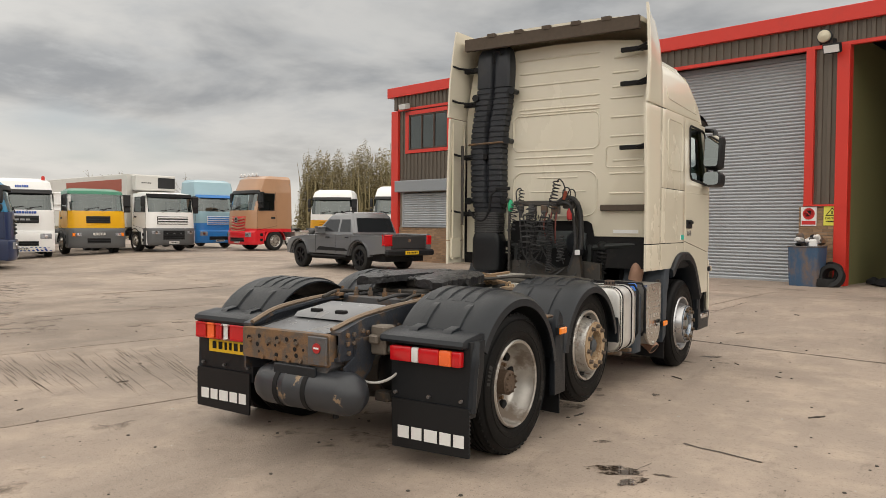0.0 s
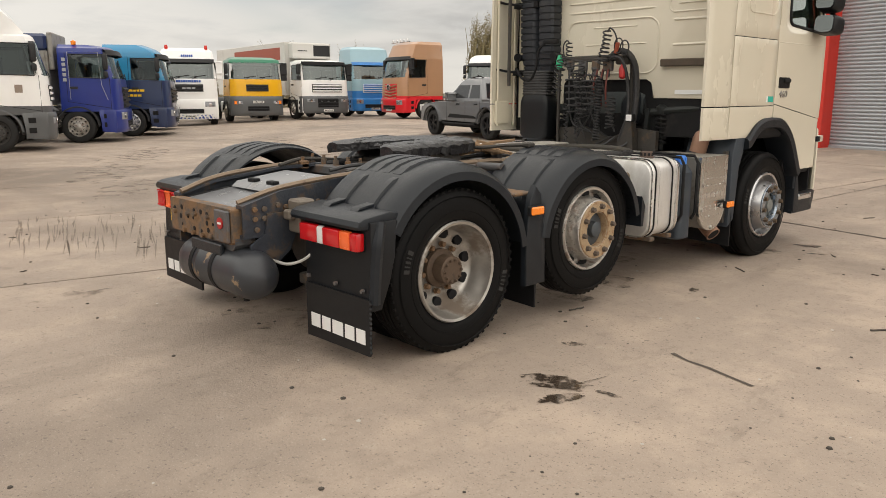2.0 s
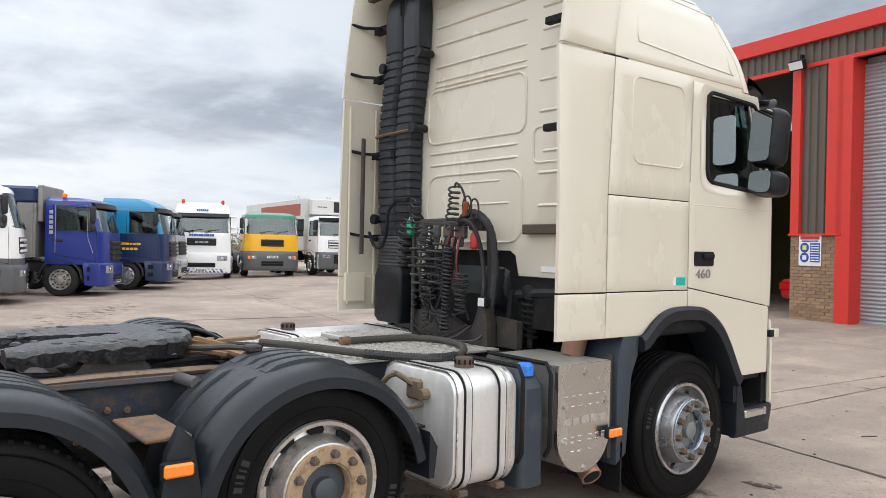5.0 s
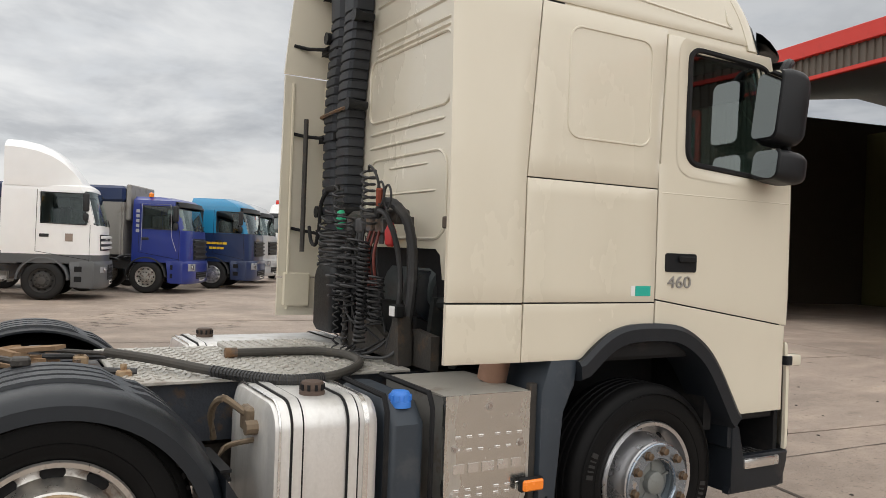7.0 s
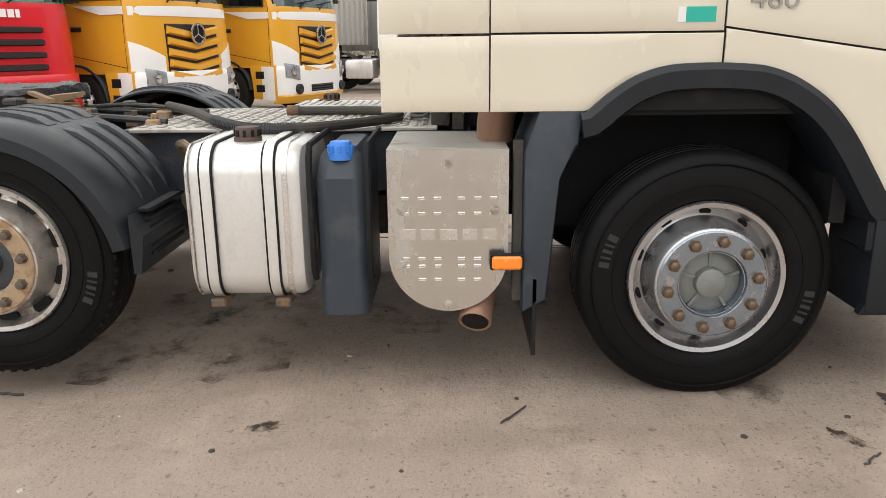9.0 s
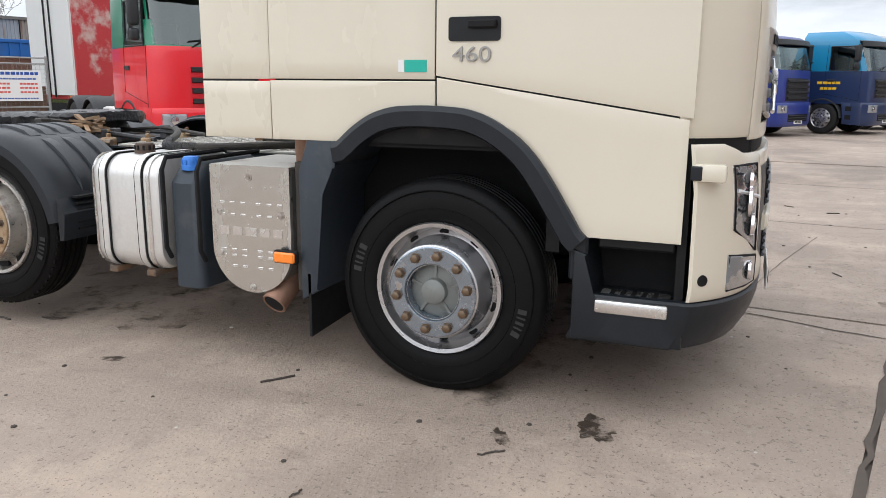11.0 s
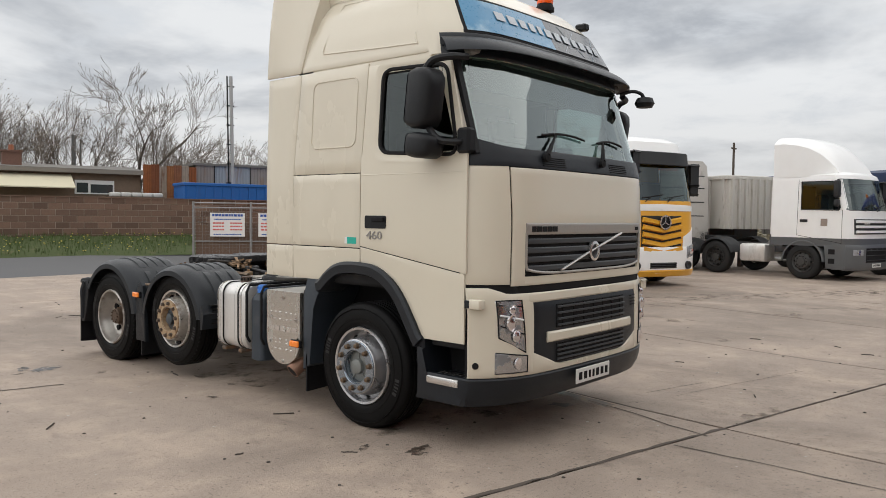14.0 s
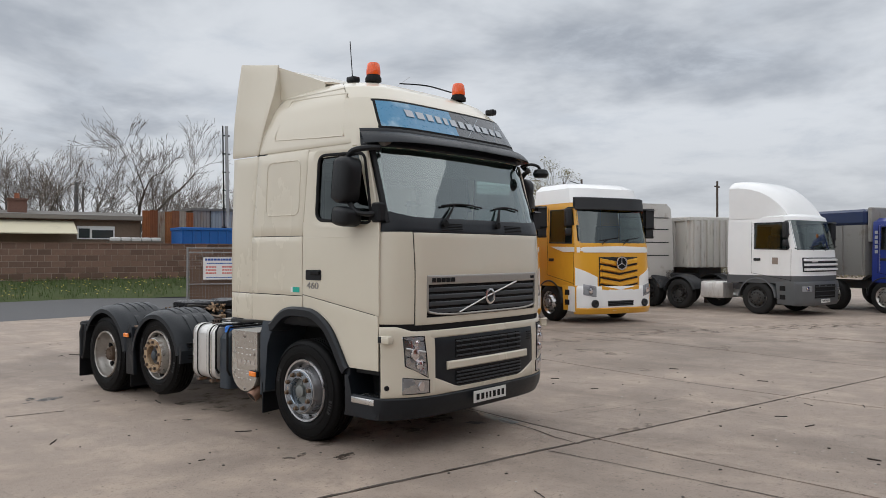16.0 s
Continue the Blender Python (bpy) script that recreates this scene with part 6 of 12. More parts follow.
    for x0, z0, x1, z1, r in ((-0.53, 2.534, 0.54, 2.966, 0.08), (-0.52, 1.74, 0.52, 2.27, 0.12)):
        part("pressed_frame", tube(B(), [(x, 3.25, z) for x, z in rounded(x0, z0, x1, z1, r, 5)], 0.011, 6, True), CREAM, back)
    part("pressed_frame", tube(B(), [(x, 3.25, z) for x, z in rounded(0.62, 2.30, 1.10, 2.55, 0.05, 4)], 0.010, 6, True), CREAM, back)
    part("reflector_strip", box(B(), 0.72, 3.238, 1.535, 1.0, 3.248, 1.575), WHITE, back, smooth=0)
    part("rubbing_strip", box(B(), 0.58, 3.19, 1.795, 1.12, 3.25, 1.865, 0.008), mat("weathered_brown", (0.12, 0.085, 0.06), 0.9), back, "weathered brown rubbing strip")
    # stays that hold the side flaps
    for s in (1, -1):
        for z in ((3.63, 3.25, 2.53) if s > 0 else (3.60, 3.17, 2.50, 1.78)):
            st = B()
            tube(st, [(s * 1.02, 3.24, z - 0.02), (s * 1.02, 3.10, z - 0.02), (s * 1.15, 3.02, z), (s * 1.19, 2.93, z + 0.02)], 0.014, 6)
            box(st, s * 0.82, 3.12, z - 0.045, s * 1.13, 3.17, z + 0.005, 0.006)
            part("flap_stay", st, BLACK, cab, "black steel stay of the side flap")
    for x in (-1.08,):
        pole = tube(B(), [(x, 3.0, 1.62), (x, 3.0, 2.62)], 0.018, 8)
        part("flap_pole", pole, GRIME, cab)
        ib = B()
        box(ib, -1.195, 2.90, 1.22, -1.16, 3.10, 1.46, 0.01)
        tube(ib, [(-1.17, 2.93, 1.20), (-1.17, 2.93, 2.9)], 0.012, 6)
        tube(ib, [(-1.17, 3.18, 1.20), (-1.17, 3.18, 2.9)], 0.012, 6)
        part("flap_frame", ib, CREAM_DULL, cab)
    # inside: dash, wheel, seats, bunk
    part("dashboard", box(B(), -1.12, 4.85, 1.7, 1.12, 5.28, 2.16, 0.06, 2), INTERIOR, cab)
    part("bunk", box(B(), -1.15, 3.35, 1.5, 1.15, 4.05, 2.2, 0.05), SEAT, cab)
    part("upper_bunk", box(B(), -1.12, 3.35, 2.75, 1.12, 3.85, 2.9, 0.03), SEAT, cab)
    part("roof_shelf", box(B(), -1.1, 4.55, 2.93, 1.1, 5.1, 3.0, 0.02), INTERIOR, cab)
    part("headlining", box(B(), -1.1, 3.35, 3.25, 1.1, 4.75, 3.3), INTERIOR, cab, smooth=0)
    for s in (1, -1):
        seat = part("seat", box(B(), s * 0.35, 4.15, 1.55, s * 0.85, 4.65, 1.85, 0.06, 2), SEAT, cab)
        part("seat_back", box(B(), s * 0.38, 4.05, 1.8, s * 0.82, 4.2, 2.45, 0.06, 2), SEAT, seat)
        part("headrest", box(B(), s * 0.5, 4.06, 2.46, s * 0.7, 4.16, 2.66, 0.04, 2), SEAT, seat)
        part("curtain", box(B(), s * 1.10, 4.05, 2.15, s * 1.14, 4.28, 2.88), mat("dark_curtain", (0.05, 0.05, 0.055), 0.95), cab, smooth=0)
    part("steering_wheel", lathe(B(), [(0.21, -0.015), (0.225, 0.0), (0.21, 0.015), (0.195, 0.0), (0.21, -0.015)], axis="z", seg=32), BLACK, cab, m=Matrix.Translation((0.6, 4.78, 2.16)) @ Matrix.Rotation(radians(35), 4, "X"))
    part("sun_blind", box(B(), -1.02, 5.0, 2.70, 1.02, 5.02, 2.94), mat("blind_grey", (0.018, 0.022, 0.021), 0.6), cab, smooth=0)
    part("dash_paper", box(B(), -0.62, 5.20, 2.165, -0.3, 5.32, 2.17), WHITE, cab, smooth=0)


build_fittings(CAB_OB)


# ---- the chassis: rails, wheels, mudguards, tanks, coupling, air lines ----
def arc_guard(bm, cy, cz, R, x0, x1, a0, a1, s, lip=0.09, n=28):
    """A mudguard over a wheel: a curved top with a rounded edge and a side lip. Angles from the rear (180) over the top (90) to the front (0)."""
    rings = []
    for k in range(n + 1):
        a = radians(a0 + (a1 - a0) * k / n)
        c, d = math.cos(a), math.sin(a)
        pts = []
        for x, r in ((x0, R - 0.012), (x0, R), (x0 + 0.03, R + 0.012), (x0 + 0.2, R + 0.014), (x1 - 0.14, R + 0.012), (x1 - 0.08, R + 0.006), (x1 - 0.03, R - 0.012), (x1, R - 0.04), (x1 + 0.004, R - lip), (x1 - 0.012, R - lip), (x1 - 0.014, R - 0.045), (x1 - 0.045, R - 0.025), (x1 - 0.09, R - 0.010), (x0 + 0.2, R - 0.004)):
            pts.append((s * x, cy + r * c, cz + r * d))
        rings.append(ring(bm, pts))
    skin(bm, rings)
    return bm


def guard_ribs(parent, cy, cz, R, x0, x1, s, spots):
    """Raised ribs moulded across the crown of a mudguard."""
    for a0, a1, xa, hw in spots:
        b = B()
        rings = []
        for k in range(9):
            a = radians(a0 + (a1 - a0) * k / 8)
            h = 0.013 if 0 < k < 8 else 0.001
            c, d = math.cos(a), math.sin(a)
            rings.append(ring(b, [(s * x, cy + r * c, cz + r * d) for x, r in ((xa - hw - 0.007, R + 0.008), (xa - hw, R + 0.013 + h), (xa + hw, R + 0.013 + h), (xa + hw + 0.007, R + 0.008))]))
        skin(b, rings)
        part("rib", b, GREY_PLASTIC, parent)


def coil(bm, top, bottom, turns, R, r, sag=0.0, seg=7):
    top, bottom = Vector(top), Vector(bottom)
    d = bottom - top
    s, t = frame_of(d)
    pts = []
    n = int(turns * 14)
    for k in range(n + 1):
        f = k / n
        a = 2 * math.pi * turns * f
        p = top + d * f + Vector((0, -sag * math.sin(math.pi * f), 0))
        pts.append(p + (s * math.cos(a) + t * math.sin(a)) * R * (0.85 + 0.15 * math.sin(7 * f)))
    tube(bm, pts, r, 5)
    return bm


def build_chassis(T):
    # rails: channels that step down at the tail
    RAIL_STEEL = mat("rail_steel", (0.045, 0.052, 0.066), 0.5, 0.35, spots=0.75, spot_rgb=(0.13, 0.085, 0.052), spot_scale=9, spot_lo=0.52, spot_hi=0.66, grain=0.3, grain_scale=40, bump=0.3, bump_scale=80)
    for s in (1, -1):
        r = B()
        prof = [(-0.96, 0.70, 0.895), (-0.70, 0.70, 0.965), (-0.2, 0.70, 1.02), (0.2, 0.72, 1.025), (0.6, 0.72, 1.0), (1.8, 0.72, 1.0), (5.1, 0.70, 0.98)]
        for xa, xb in ((0.38, 0.46),):
            rg = []
            for y, z0, z1 in prof:
                rg.append(ring(r, [(s * xb, y, z0), (s * xb, y, z1), (s * xa, y, z1), (s * xa, y, z1 - 0.02), (s * (xb - 0.015), y, z1 - 0.02), (s * (xb - 0.015), y, z0 + 0.02), (s * xa, y, z0 + 0.02), (s * xa, y, z0)]))
            skin(r, rg)
        rail = part("chassis_rail", r, RAIL_STEEL, T, "grimy steel chassis rail flecked with rust", smooth=0)
        bt = B()
        rnd = random.Random(5)
        for k in range(69):
            y = -0.88 + 0.072 * (k % 23) + rnd.uniform(-0.016, 0.016)
            z = 0.745 + 0.065 * (k // 23) + rnd.uniform(-0.008, 0.008)
            lathe(bt, [(0.017, 0.455), (0.017, 0.474), (0.0, 0.478)], (0, y, z), "x", 6)
        if s < 0:
            mirror_x(bt)
        part("rail_bolt", bt, RUST, rail)
    xm = part("rear_crossmember", prism(B(), [(-0.40, 0.665), (0.40, 0.665), (0.41, 0.68), (0.41, 0.865), (0.40, 0.875), (-0.40, 0.875), (-0.41, 0.865), (-0.41, 0.68)], "y", -1.06, -0.98, 0.008), RUST, T, "rusty drilled steel rear crossmember", smooth=0)
    hb = B()
    rnd = random.Random(12)
    for i in range(6):
        for j in range(3):
            if (i + 2 * j) % 4 == 1:
                continue
            r = 0.016 if rnd.random() < 0.4 else 0.010
            lathe(hb, [(r, -1.0625), (r, -1.05), (0.0, -1.052)], (-0.25 + 0.088 * i + rnd.uniform(-0.012, 0.012), 0, 0.71 + 0.055 * j + rnd.uniform(-0.008, 0.008)), "y", 10)
    lathe(hb, [(0.022, -1.0625), (0.022, -1.05), (0.0, -1.052)], (-0.345, 0, 0.80), "y", 14)
    part("drill_hole", hb, BLACK, xm)
    bt = B()
    for x, z in ((-0.33, 0.79), (-0.2, 0.68), (-0.08, 0.68), (0.05, 0.68), (0.16, 0.685), (0.3, 0.69), (0.36, 0.80), (0.3, 0.82), (0.12, 0.80), (-0.05, 0.80), (-0.15, 0.79)):
        lathe(bt, [(0.016, -1.06), (0.016, -1.08), (0.0, -1.083)], (x, 0, z), "y", 6)
    part("crossmember_bolt", bt, RUST, xm)
    part("end_plate", box(B(), 0.24, -1.085, 0.675, 0.405, -1.064, 0.865, 0.006), CHASSIS, xm)
    part("red_disc", lathe(B(), [(0.034, -1.086), (0.034, -1.092), (0.0, -1.093)], (0.325, 0, 0.79), "y", 20), RED_PLASTIC, xm, "small red disc")
    part("disc_mark", box(B(), 0.303, -1.0945, 0.784, 0.347, -1.093, 0.796), WHITE, xm, smooth=0)
    part("side_gusset", prism(B(), [(-0.98, 0.56), (-0.80, 0.54), (-0.72, 0.60), (-0.66, 0.72), (-0.66, 0.84), (-0.86, 0.84), (-0.88, 0.72), (-0.98, 0.66)], "x", 0.465, 0.485), RAIL_STEEL, xm, "rusty flame-cut gusset plate", smooth=0)
    part("side_gusset", prism(B(), [(-0.98, 0.56), (-0.80, 0.54), (-0.72, 0.60), (-0.66, 0.72), (-0.66, 0.84), (-0.86, 0.84), (-0.88, 0.72), (-0.98, 0.66)], "x", -0.465, -0.485), RAIL_STEEL, xm, smooth=0)
    vb = B()
    box(vb, 0.49, -0.68, 0.72, 0.60, -0.56, 0.92, 0.012)
    box(vb, 0.50, -0.72, 0.80, 0.57, -0.52, 0.86, 0.01)
    lathe(vb, [(0.03, 0.49), (0.03, 0.62), (0.0, 0.63)], (0, -0.62, 0.76), "x", 12)
    part("valve_block", vb, mat("valve_alloy", (0.17, 0.145, 0.12), 0.6, 0.3, spots=0.6, spot_rgb=(0.16, 0.12, 0.09), spot_scale=18), T, "oily alloy air valve on the chassis rail")
    # sloping covers between the rails
    cv = B()
    box(cv, -0.33, -0.98, 0.852, 0.33, -0.42, 0.866, 0.004, m=pose(0, 0, 0, 0) @ Matrix.Translation((0, 0, 0)))
    for v in cv.verts:
        v.co.z += 0.14 * (v.co.y + 0.98)
    c1 = part("tail_cover", cv, mat("cover_sheet", (0.17, 0.175, 0.185), 0.25, 0.0, grain=0.04, grain_scale=6, rough_var=0.04, spots=0.5, spot_rgb=(0.22, 0.20, 0.18), spot_scale=5), T, "grey sheet cover between the chassis rails")
    part("upper_cover", prism(B(), [(-0.66, 0.925), (-0.62, 0.958), (-0.24, 1.005), (-0.22, 0.99), (-0.24, 0.975)], "x", -0.27, 0.27, 0.006), MATS["cover_sheet"], c1)
    part("cover_lip", tube(B(), [(x, y, 0.866 + 0.14 * (y + 0.98)) for x, y in rounded(-0.325, -0.975, 0.325, -0.425, 0.05, 4)], 0.007, 5, True), BLACK, c1)
    for x in (-0.12, 0.12):
        part("cover_clip", box(B(), x - 0.045, -0.60, 0.955, x + 0.045, -0.55, 0.985, 0.006), BLACK, c1)
    for s in (1, -1):
        part("edge_strip", tube(B(), smooth_path([(s * 0.38, -0.95, 0.905), (s * 0.41, -0.70, 0.975), (s * 0.43, -0.35, 1.015), (s * 0.44, 0.1, 1.04)], 4), 0.018, 6), mat("worn_edge", (0.24, 0.18, 0.13), 0.5, 0.5, spots=0.7, spot_rgb=(0.10, 0.07, 0.05), spot_scale=9), T)
    # air reservoir
    tk = part("air_tank", lathe(B(), [(0.0, -0.34), (0.07, -0.33), (0.12, -0.30), (0.142, -0.25), (0.145, -0.2), (0.145, -0.02), (0.148, -0.015), (0.148, 0.0), (0.145, 0.005), (0.145, 0.22), (0.145, 0.45), (0.142, 0.48), (0.12, 0.525), (0.07, 0.56), (0.0, 0.57)], (0, -0.97, 0.49), "x", 36), mat("tank_paint", (0.034, 0.037, 0.043), 0.4, grain=0.15, spots=0.9, spot_rgb=(0.30, 0.21, 0.13), spot_scale=7, spot_lo=0.60, spot_hi=0.64), T, "dark grey air reservoir with chipped end")
    part("tank_bracket", prism(B(), [(-0.12, 0.62), (0.32, 0.62), (0.36, 0.66), (0.36, 0.70), (-0.12, 0.70)], "y", -1.03, -0.9), CHASSIS, tk, smooth=0)
    part("tank_bracket", box(B(), -0.13, -1.075, 0.585, 0.26, -1.05, 0.655, 0.006), GREY_PLASTIC, tk)
    part("tank_band", lathe(B(), [(0.147, 0.16), (0.150, 0.162), (0.150, 0.20), (0.147, 0.202)], (0, -0.97, 0.49), "x", 36), BLACK, tk)
    part("tank_band", lathe(B(), [(0.147, -0.10), (0.150, -0.098), (0.150, -0.06), (0.147, -0.058)], (0, -0.97, 0.49), "x", 36), BLACK, tk)
    part("drain_valve", lathe(B(), [(0.02, 0.315), (0.02, 0.35), (0.012, 0.35)], (0.35, -0.97, 0), "z", 8), BLACK, tk)
    part("air_pipe", tube(B(), smooth_path([(0.50, -0.8, 0.56), (0.60, -0.75, 0.55), (0.68, -0.66, 0.62), (0.72, -0.55, 0.78)], 5), 0.009, 6), mat("pale_pipe", (0.45, 0.44, 0.42), 0.5), T, "pale plastic air pipe")
    for ob, dx, dy in ((xm, 0.0, 0.05), (tk, 0.05, 0.04), (c1, 0.0, 0.02)):
        ob.location += Vector((dx, dy, 0.0))
    # axles, springs and dark gear underneath
    ax = B()
    lathe(ax, [(0.10, -0.9), (0.11, -0.3), (0.24, -0.2), (0.26, 0.0), (0.24, 0.2), (0.11, 0.3), (0.10, 0.9)], (0, 0, 0.5), "x", 20)
    part("drive_axle", ax, GRIME, T, "greasy drive axle")
    part("mid_axle", rod(B(), (-0.95, 1.32, 0.58), (0.95, 1.32, 0.58), 0.07, 12), GRIME, T)
    part("front_axle", box(B(), -0.95, 4.05, 0.42, 0.95, 4.19, 0.55, 0.03), GRIME, T)
    for s in (1, -1):
        for y, z in ((0.42, 0.45), (-0.42, 0.45)):
            part("air_spring", lathe(B(), [(0.10, 0.45), (0.13, 0.5), (0.13, 0.62), (0.11, 0.70)], (s * 0.52, y, 0), "z", 16), RUBBER, T)
        part("shock_absorber", rod(B(), (s * 0.60, -0.42, 0.38), (s * 0.56, -0.50, 0.80), 0.04, 10), CHASSIS, T)
        part("spring_beam", box(B(), s * 0.46, -0.6, 0.38, s * 0.58, 0.6, 0.45, 0.01), GRIME, T)
    eng = B()
    box(eng, -0.36, 3.22, 0.55, 0.36, 5.0, 1.42, 0.08)
    box(eng, -0.5, 3.3, 1.15, 0.42, 4.2, 1.5, 0.05)
    lathe(eng, [(0.16, -0.35), (0.22, -0.3), (0.24, -0.05), (0.24, 0.3), (0.20, 0.36), (0.0, 0.37)], (0.06, 3.46, 1.38), "x", 24)
    part("engine", eng, BLACK, T, "grimy black engine under the cab")
    box_ = B()
    box(box_, -0.30, 0.75, 0.45, 0.30, 2.9, 0.70, 0.04)
    rod(box_, (0, 0.2, 0.55), (0, 0.9, 0.58), 0.08, 12)
    part("gearbox", box_, GRIME, T)
    wall = B()
    box(wall, -1.16, 4.6, 0.7, 1.16, 4.66, 1.16)
    box(wall, -1.2, 3.55, 1.13, 1.2, 4.8, 1.16)
    box(wall, -0.75, 3.5, 0.6, -0.70, 4.8, 1.16)
    box(wall, 0.70, 3.5, 0.6, 0.75, 4.8, 1.16)
    box(wall, -1.0, 5.2, 0.42, 1.0, 5.3, 1.2)
    part("inner_arch", wall, BLACK, T, smooth=0)
    # wheels
    for s, M in ((1, Matrix.Identity(4)), (-1, FLIP)):
        wheel_front(T, Matrix.Translation((s * 1.235, 4.12, 0.494)) @ M, mat("front_rim_steel", (0.54, 0.54, 0.55), 0.28, 0.95, spots=0.3, spot_rgb=(0.30, 0.26, 0.22), spot_scale=5, spot_lo=0.55, spot_hi=0.8, grain=0.06, grain_scale=8, rough_var=0.05), mat("grey_hub", (0.30, 0.35, 0.41), 0.2, 0.85, spots=0.7, spot_rgb=(0.40, 0.28, 0.18), spot_scale=16, spot_lo=0.55, grain=0.15), 0.503, 0.30, cap_mat=mat("hub_centre", (0.22, 0.23, 0.22), 0.6, 0.3, spots=0.5, spot_rgb=(0.12, 0.11, 0.10), spot_scale=14), label="silver steel front wheel with a raised hub and black tyre")
        wheel_front(T, Matrix.Translation((s * 1.215, 1.325, 0.597)) @ M, STEEL_OLD, RUST_PALE, 0.487, 0.28, cap_mat=mat("slate_hub", (0.055, 0.065, 0.075), 0.5, grain=0.25, grain_scale=20, spots=0.5, spot_rgb=(0.10, 0.085, 0.07), spot_scale=8), hole=1.45, label="worn steel wheel with a rusty hub, lifted off the ground")
        wheel_rear(T, Matrix.Translation((s * 1.235, 0.0, 0.494)) @ M, mat("grimy_rim", (0.44, 0.42, 0.39), 0.36, 0.8, spots=0.85, spot_rgb=(0.13, 0.09, 0.06), spot_scale=4, spot_lo=0.46, spot_hi=0.66, grain=0.2, grain_scale=20), 0.503, 0.28)
    # tyre names as plain raised blocks of uneven width
    for cy, cz, R, x in ((4.12, 0.494, 0.503, 1.2355), (1.325, 0.597, 0.487, 1.2155), (0.0, 0.494, 0.503, 1.2355)):
        for a0 in (-96, 84):
            nb = B()
            a = radians(a0)
            for w in (0.011, 0.004, 0.007, 0.004, 0.012):
                a -= (w + 0.008) / (R * 0.80)
                box(nb, x - 0.003, -w, R * 0.775, x + 0.0015, w, R * 0.855, m=Matrix.Translation((0, cy, cz)) @ Matrix.Rotation(a, 4, "X"))
                a -= (w + 0.006) / (R * 0.80)
            part("tyre_mark", nb, mat("tyre_mark", (0.02, 0.02, 0.02), 0.7), T)
    # mudguards
    for s in (1, -1):
        g = B()
        arc_guard(g, 0.0, 0.50, 0.635, 0.60, 1.262, 150, 8, s)
        mg = part("mudguard", g, GREY_PLASTIC, T, "moulded dark grey plastic rear mudguard")
        guard_ribs(mg, 0.0, 0.50, 0.635, 0.6, 1.26, s, [(116, 60, 0.68, 0.035), (116, 60, 0.79, 0.035), (116, 60, 0.90, 0.035), (116, 60, 1.01, 0.035), (147, 119, 0.77, 0.024), (147, 119, 1.04, 0.024), (54, 20, 0.72, 0.03), (54, 20, 0.86, 0.03), (54, 20, 1.0, 0.03)])
        sh = B()
        prism(sh, [(-0.738, 0.832), (-0.748, 0.85), (-0.735, 0.877), (-0.70, 0.892), (-0.53, 0.915), (-0.47, 0.905), (-0.46, 0.85), (-0.60, 0.82)], "x", s * 0.60, s * 1.245)
        bmesh.ops.bevel(sh, geom=[e for e in sh.edges if abs(e.verts[0].co.x - e.verts[1].co.x) < 1e-5], offset=0.012, segments=2, affect="EDGES", profile=0.5)
        part("lamp_shelf", sh, GREY_PLASTIC, mg)
        for xa in (0.77, 1.04):
            part("shelf_pad", prism(B(), [(-0.62, 0.903), (-0.50, 0.92), (-0.50, 0.938), (-0.60, 0.922)], "x", s * (xa - 0.035), s * (xa + 0.035), 0.004), GREY_PLASTIC, mg)
        bk = B()
        prism(bk, [(-0.675, 0.38), (-0.605, 0.38), (-0.545, 0.52), (-0.51, 0.68), (-0.49, 0.87), (-0.675, 0.87)], "x", s * 0.64, s * 1.262, 0.01)
        part("guard_back", bk, BLACK_PLASTIC, mg)
        part("guard_corner", tube(B(), smooth_path([(s * 1.245, -0.60, 0.86), (s * 1.262, -0.63, 0.75), (s * 1.255, -0.64, 0.62), (s * 1.25, -0.65, 0.42)], 5), 0.035, 8), GREY_PLASTIC, mg)
        fl = B()
        rnd = random.Random(8)
        n = 22
        pts = [(s * 0.655, 0.45), (s * 1.262, 0.45)]
        for k in range(n):
            z = 0.44 - 0.30 * k / n
            pts += [(s * (1.262 + (0.008 if k % 2 else 0.0)), z)]
        pts += [(s * 1.262, 0.135), (s * 0.66, 0.125)]
        prism(fl, pts, "y", -0.695, -0.68)
        flap = part("mud_flap", fl, FLAP, T, "black rubber mud flap with white lettering blocks", smooth=0)
        xs = 0.71 if s > 0 else -1.21
        part("name_bars", bars(B(), xs, 0.195 if s > 0 else 0.205, 0.52, 0.08, 5, 0.2, 4, lambda u, v, o: (u, -0.697 - o, v)), WHITE, flap, smooth=0)
        for x in (0.68, 0.95, 1.2):
            part("flap_screw", lathe(B(), [(0.012, -0.68), (0.012, -0.70), (0.0, -0.702)], (s * x, 0, 0.49), "y", 8), CHASSIS, flap)
        # tail lamp with its coloured fields
        tl = part("tail_lamp", box(B(), s * 0.66, -0.715, 0.705, s * 1.215, -0.66, 0.815, 0.015, 2), BLACK, T, "red tail lamp with white and amber fields")
        seg = [(0.665, 0.838, RED_LENS, "red_field"), (0.839, 0.895, WHITE_LENS, "white_field"), (0.896, 1.055, RED_LENS, "red_field"), (1.056, 1.15, mat("dull_amber_lens", (0.80, 0.13, 0.03), 0.25, grain=0.08, coat=0.4, emit=0.12), "amber_field"), (1.151, 1.218, RED_LENS, "red_field")]
        if s < 0:
            seg = [(0.665, 0.84, RED_LENS, "red_field"), (0.841, 0.91, WHITE_LENS, "white_field"), (0.911, 1.0, RED_LENS, "red_field"), (1.001, 1.10, MATS["dull_amber_lens"], "amber_field"), (1.101, 1.218, RED_LENS, "red_field")]
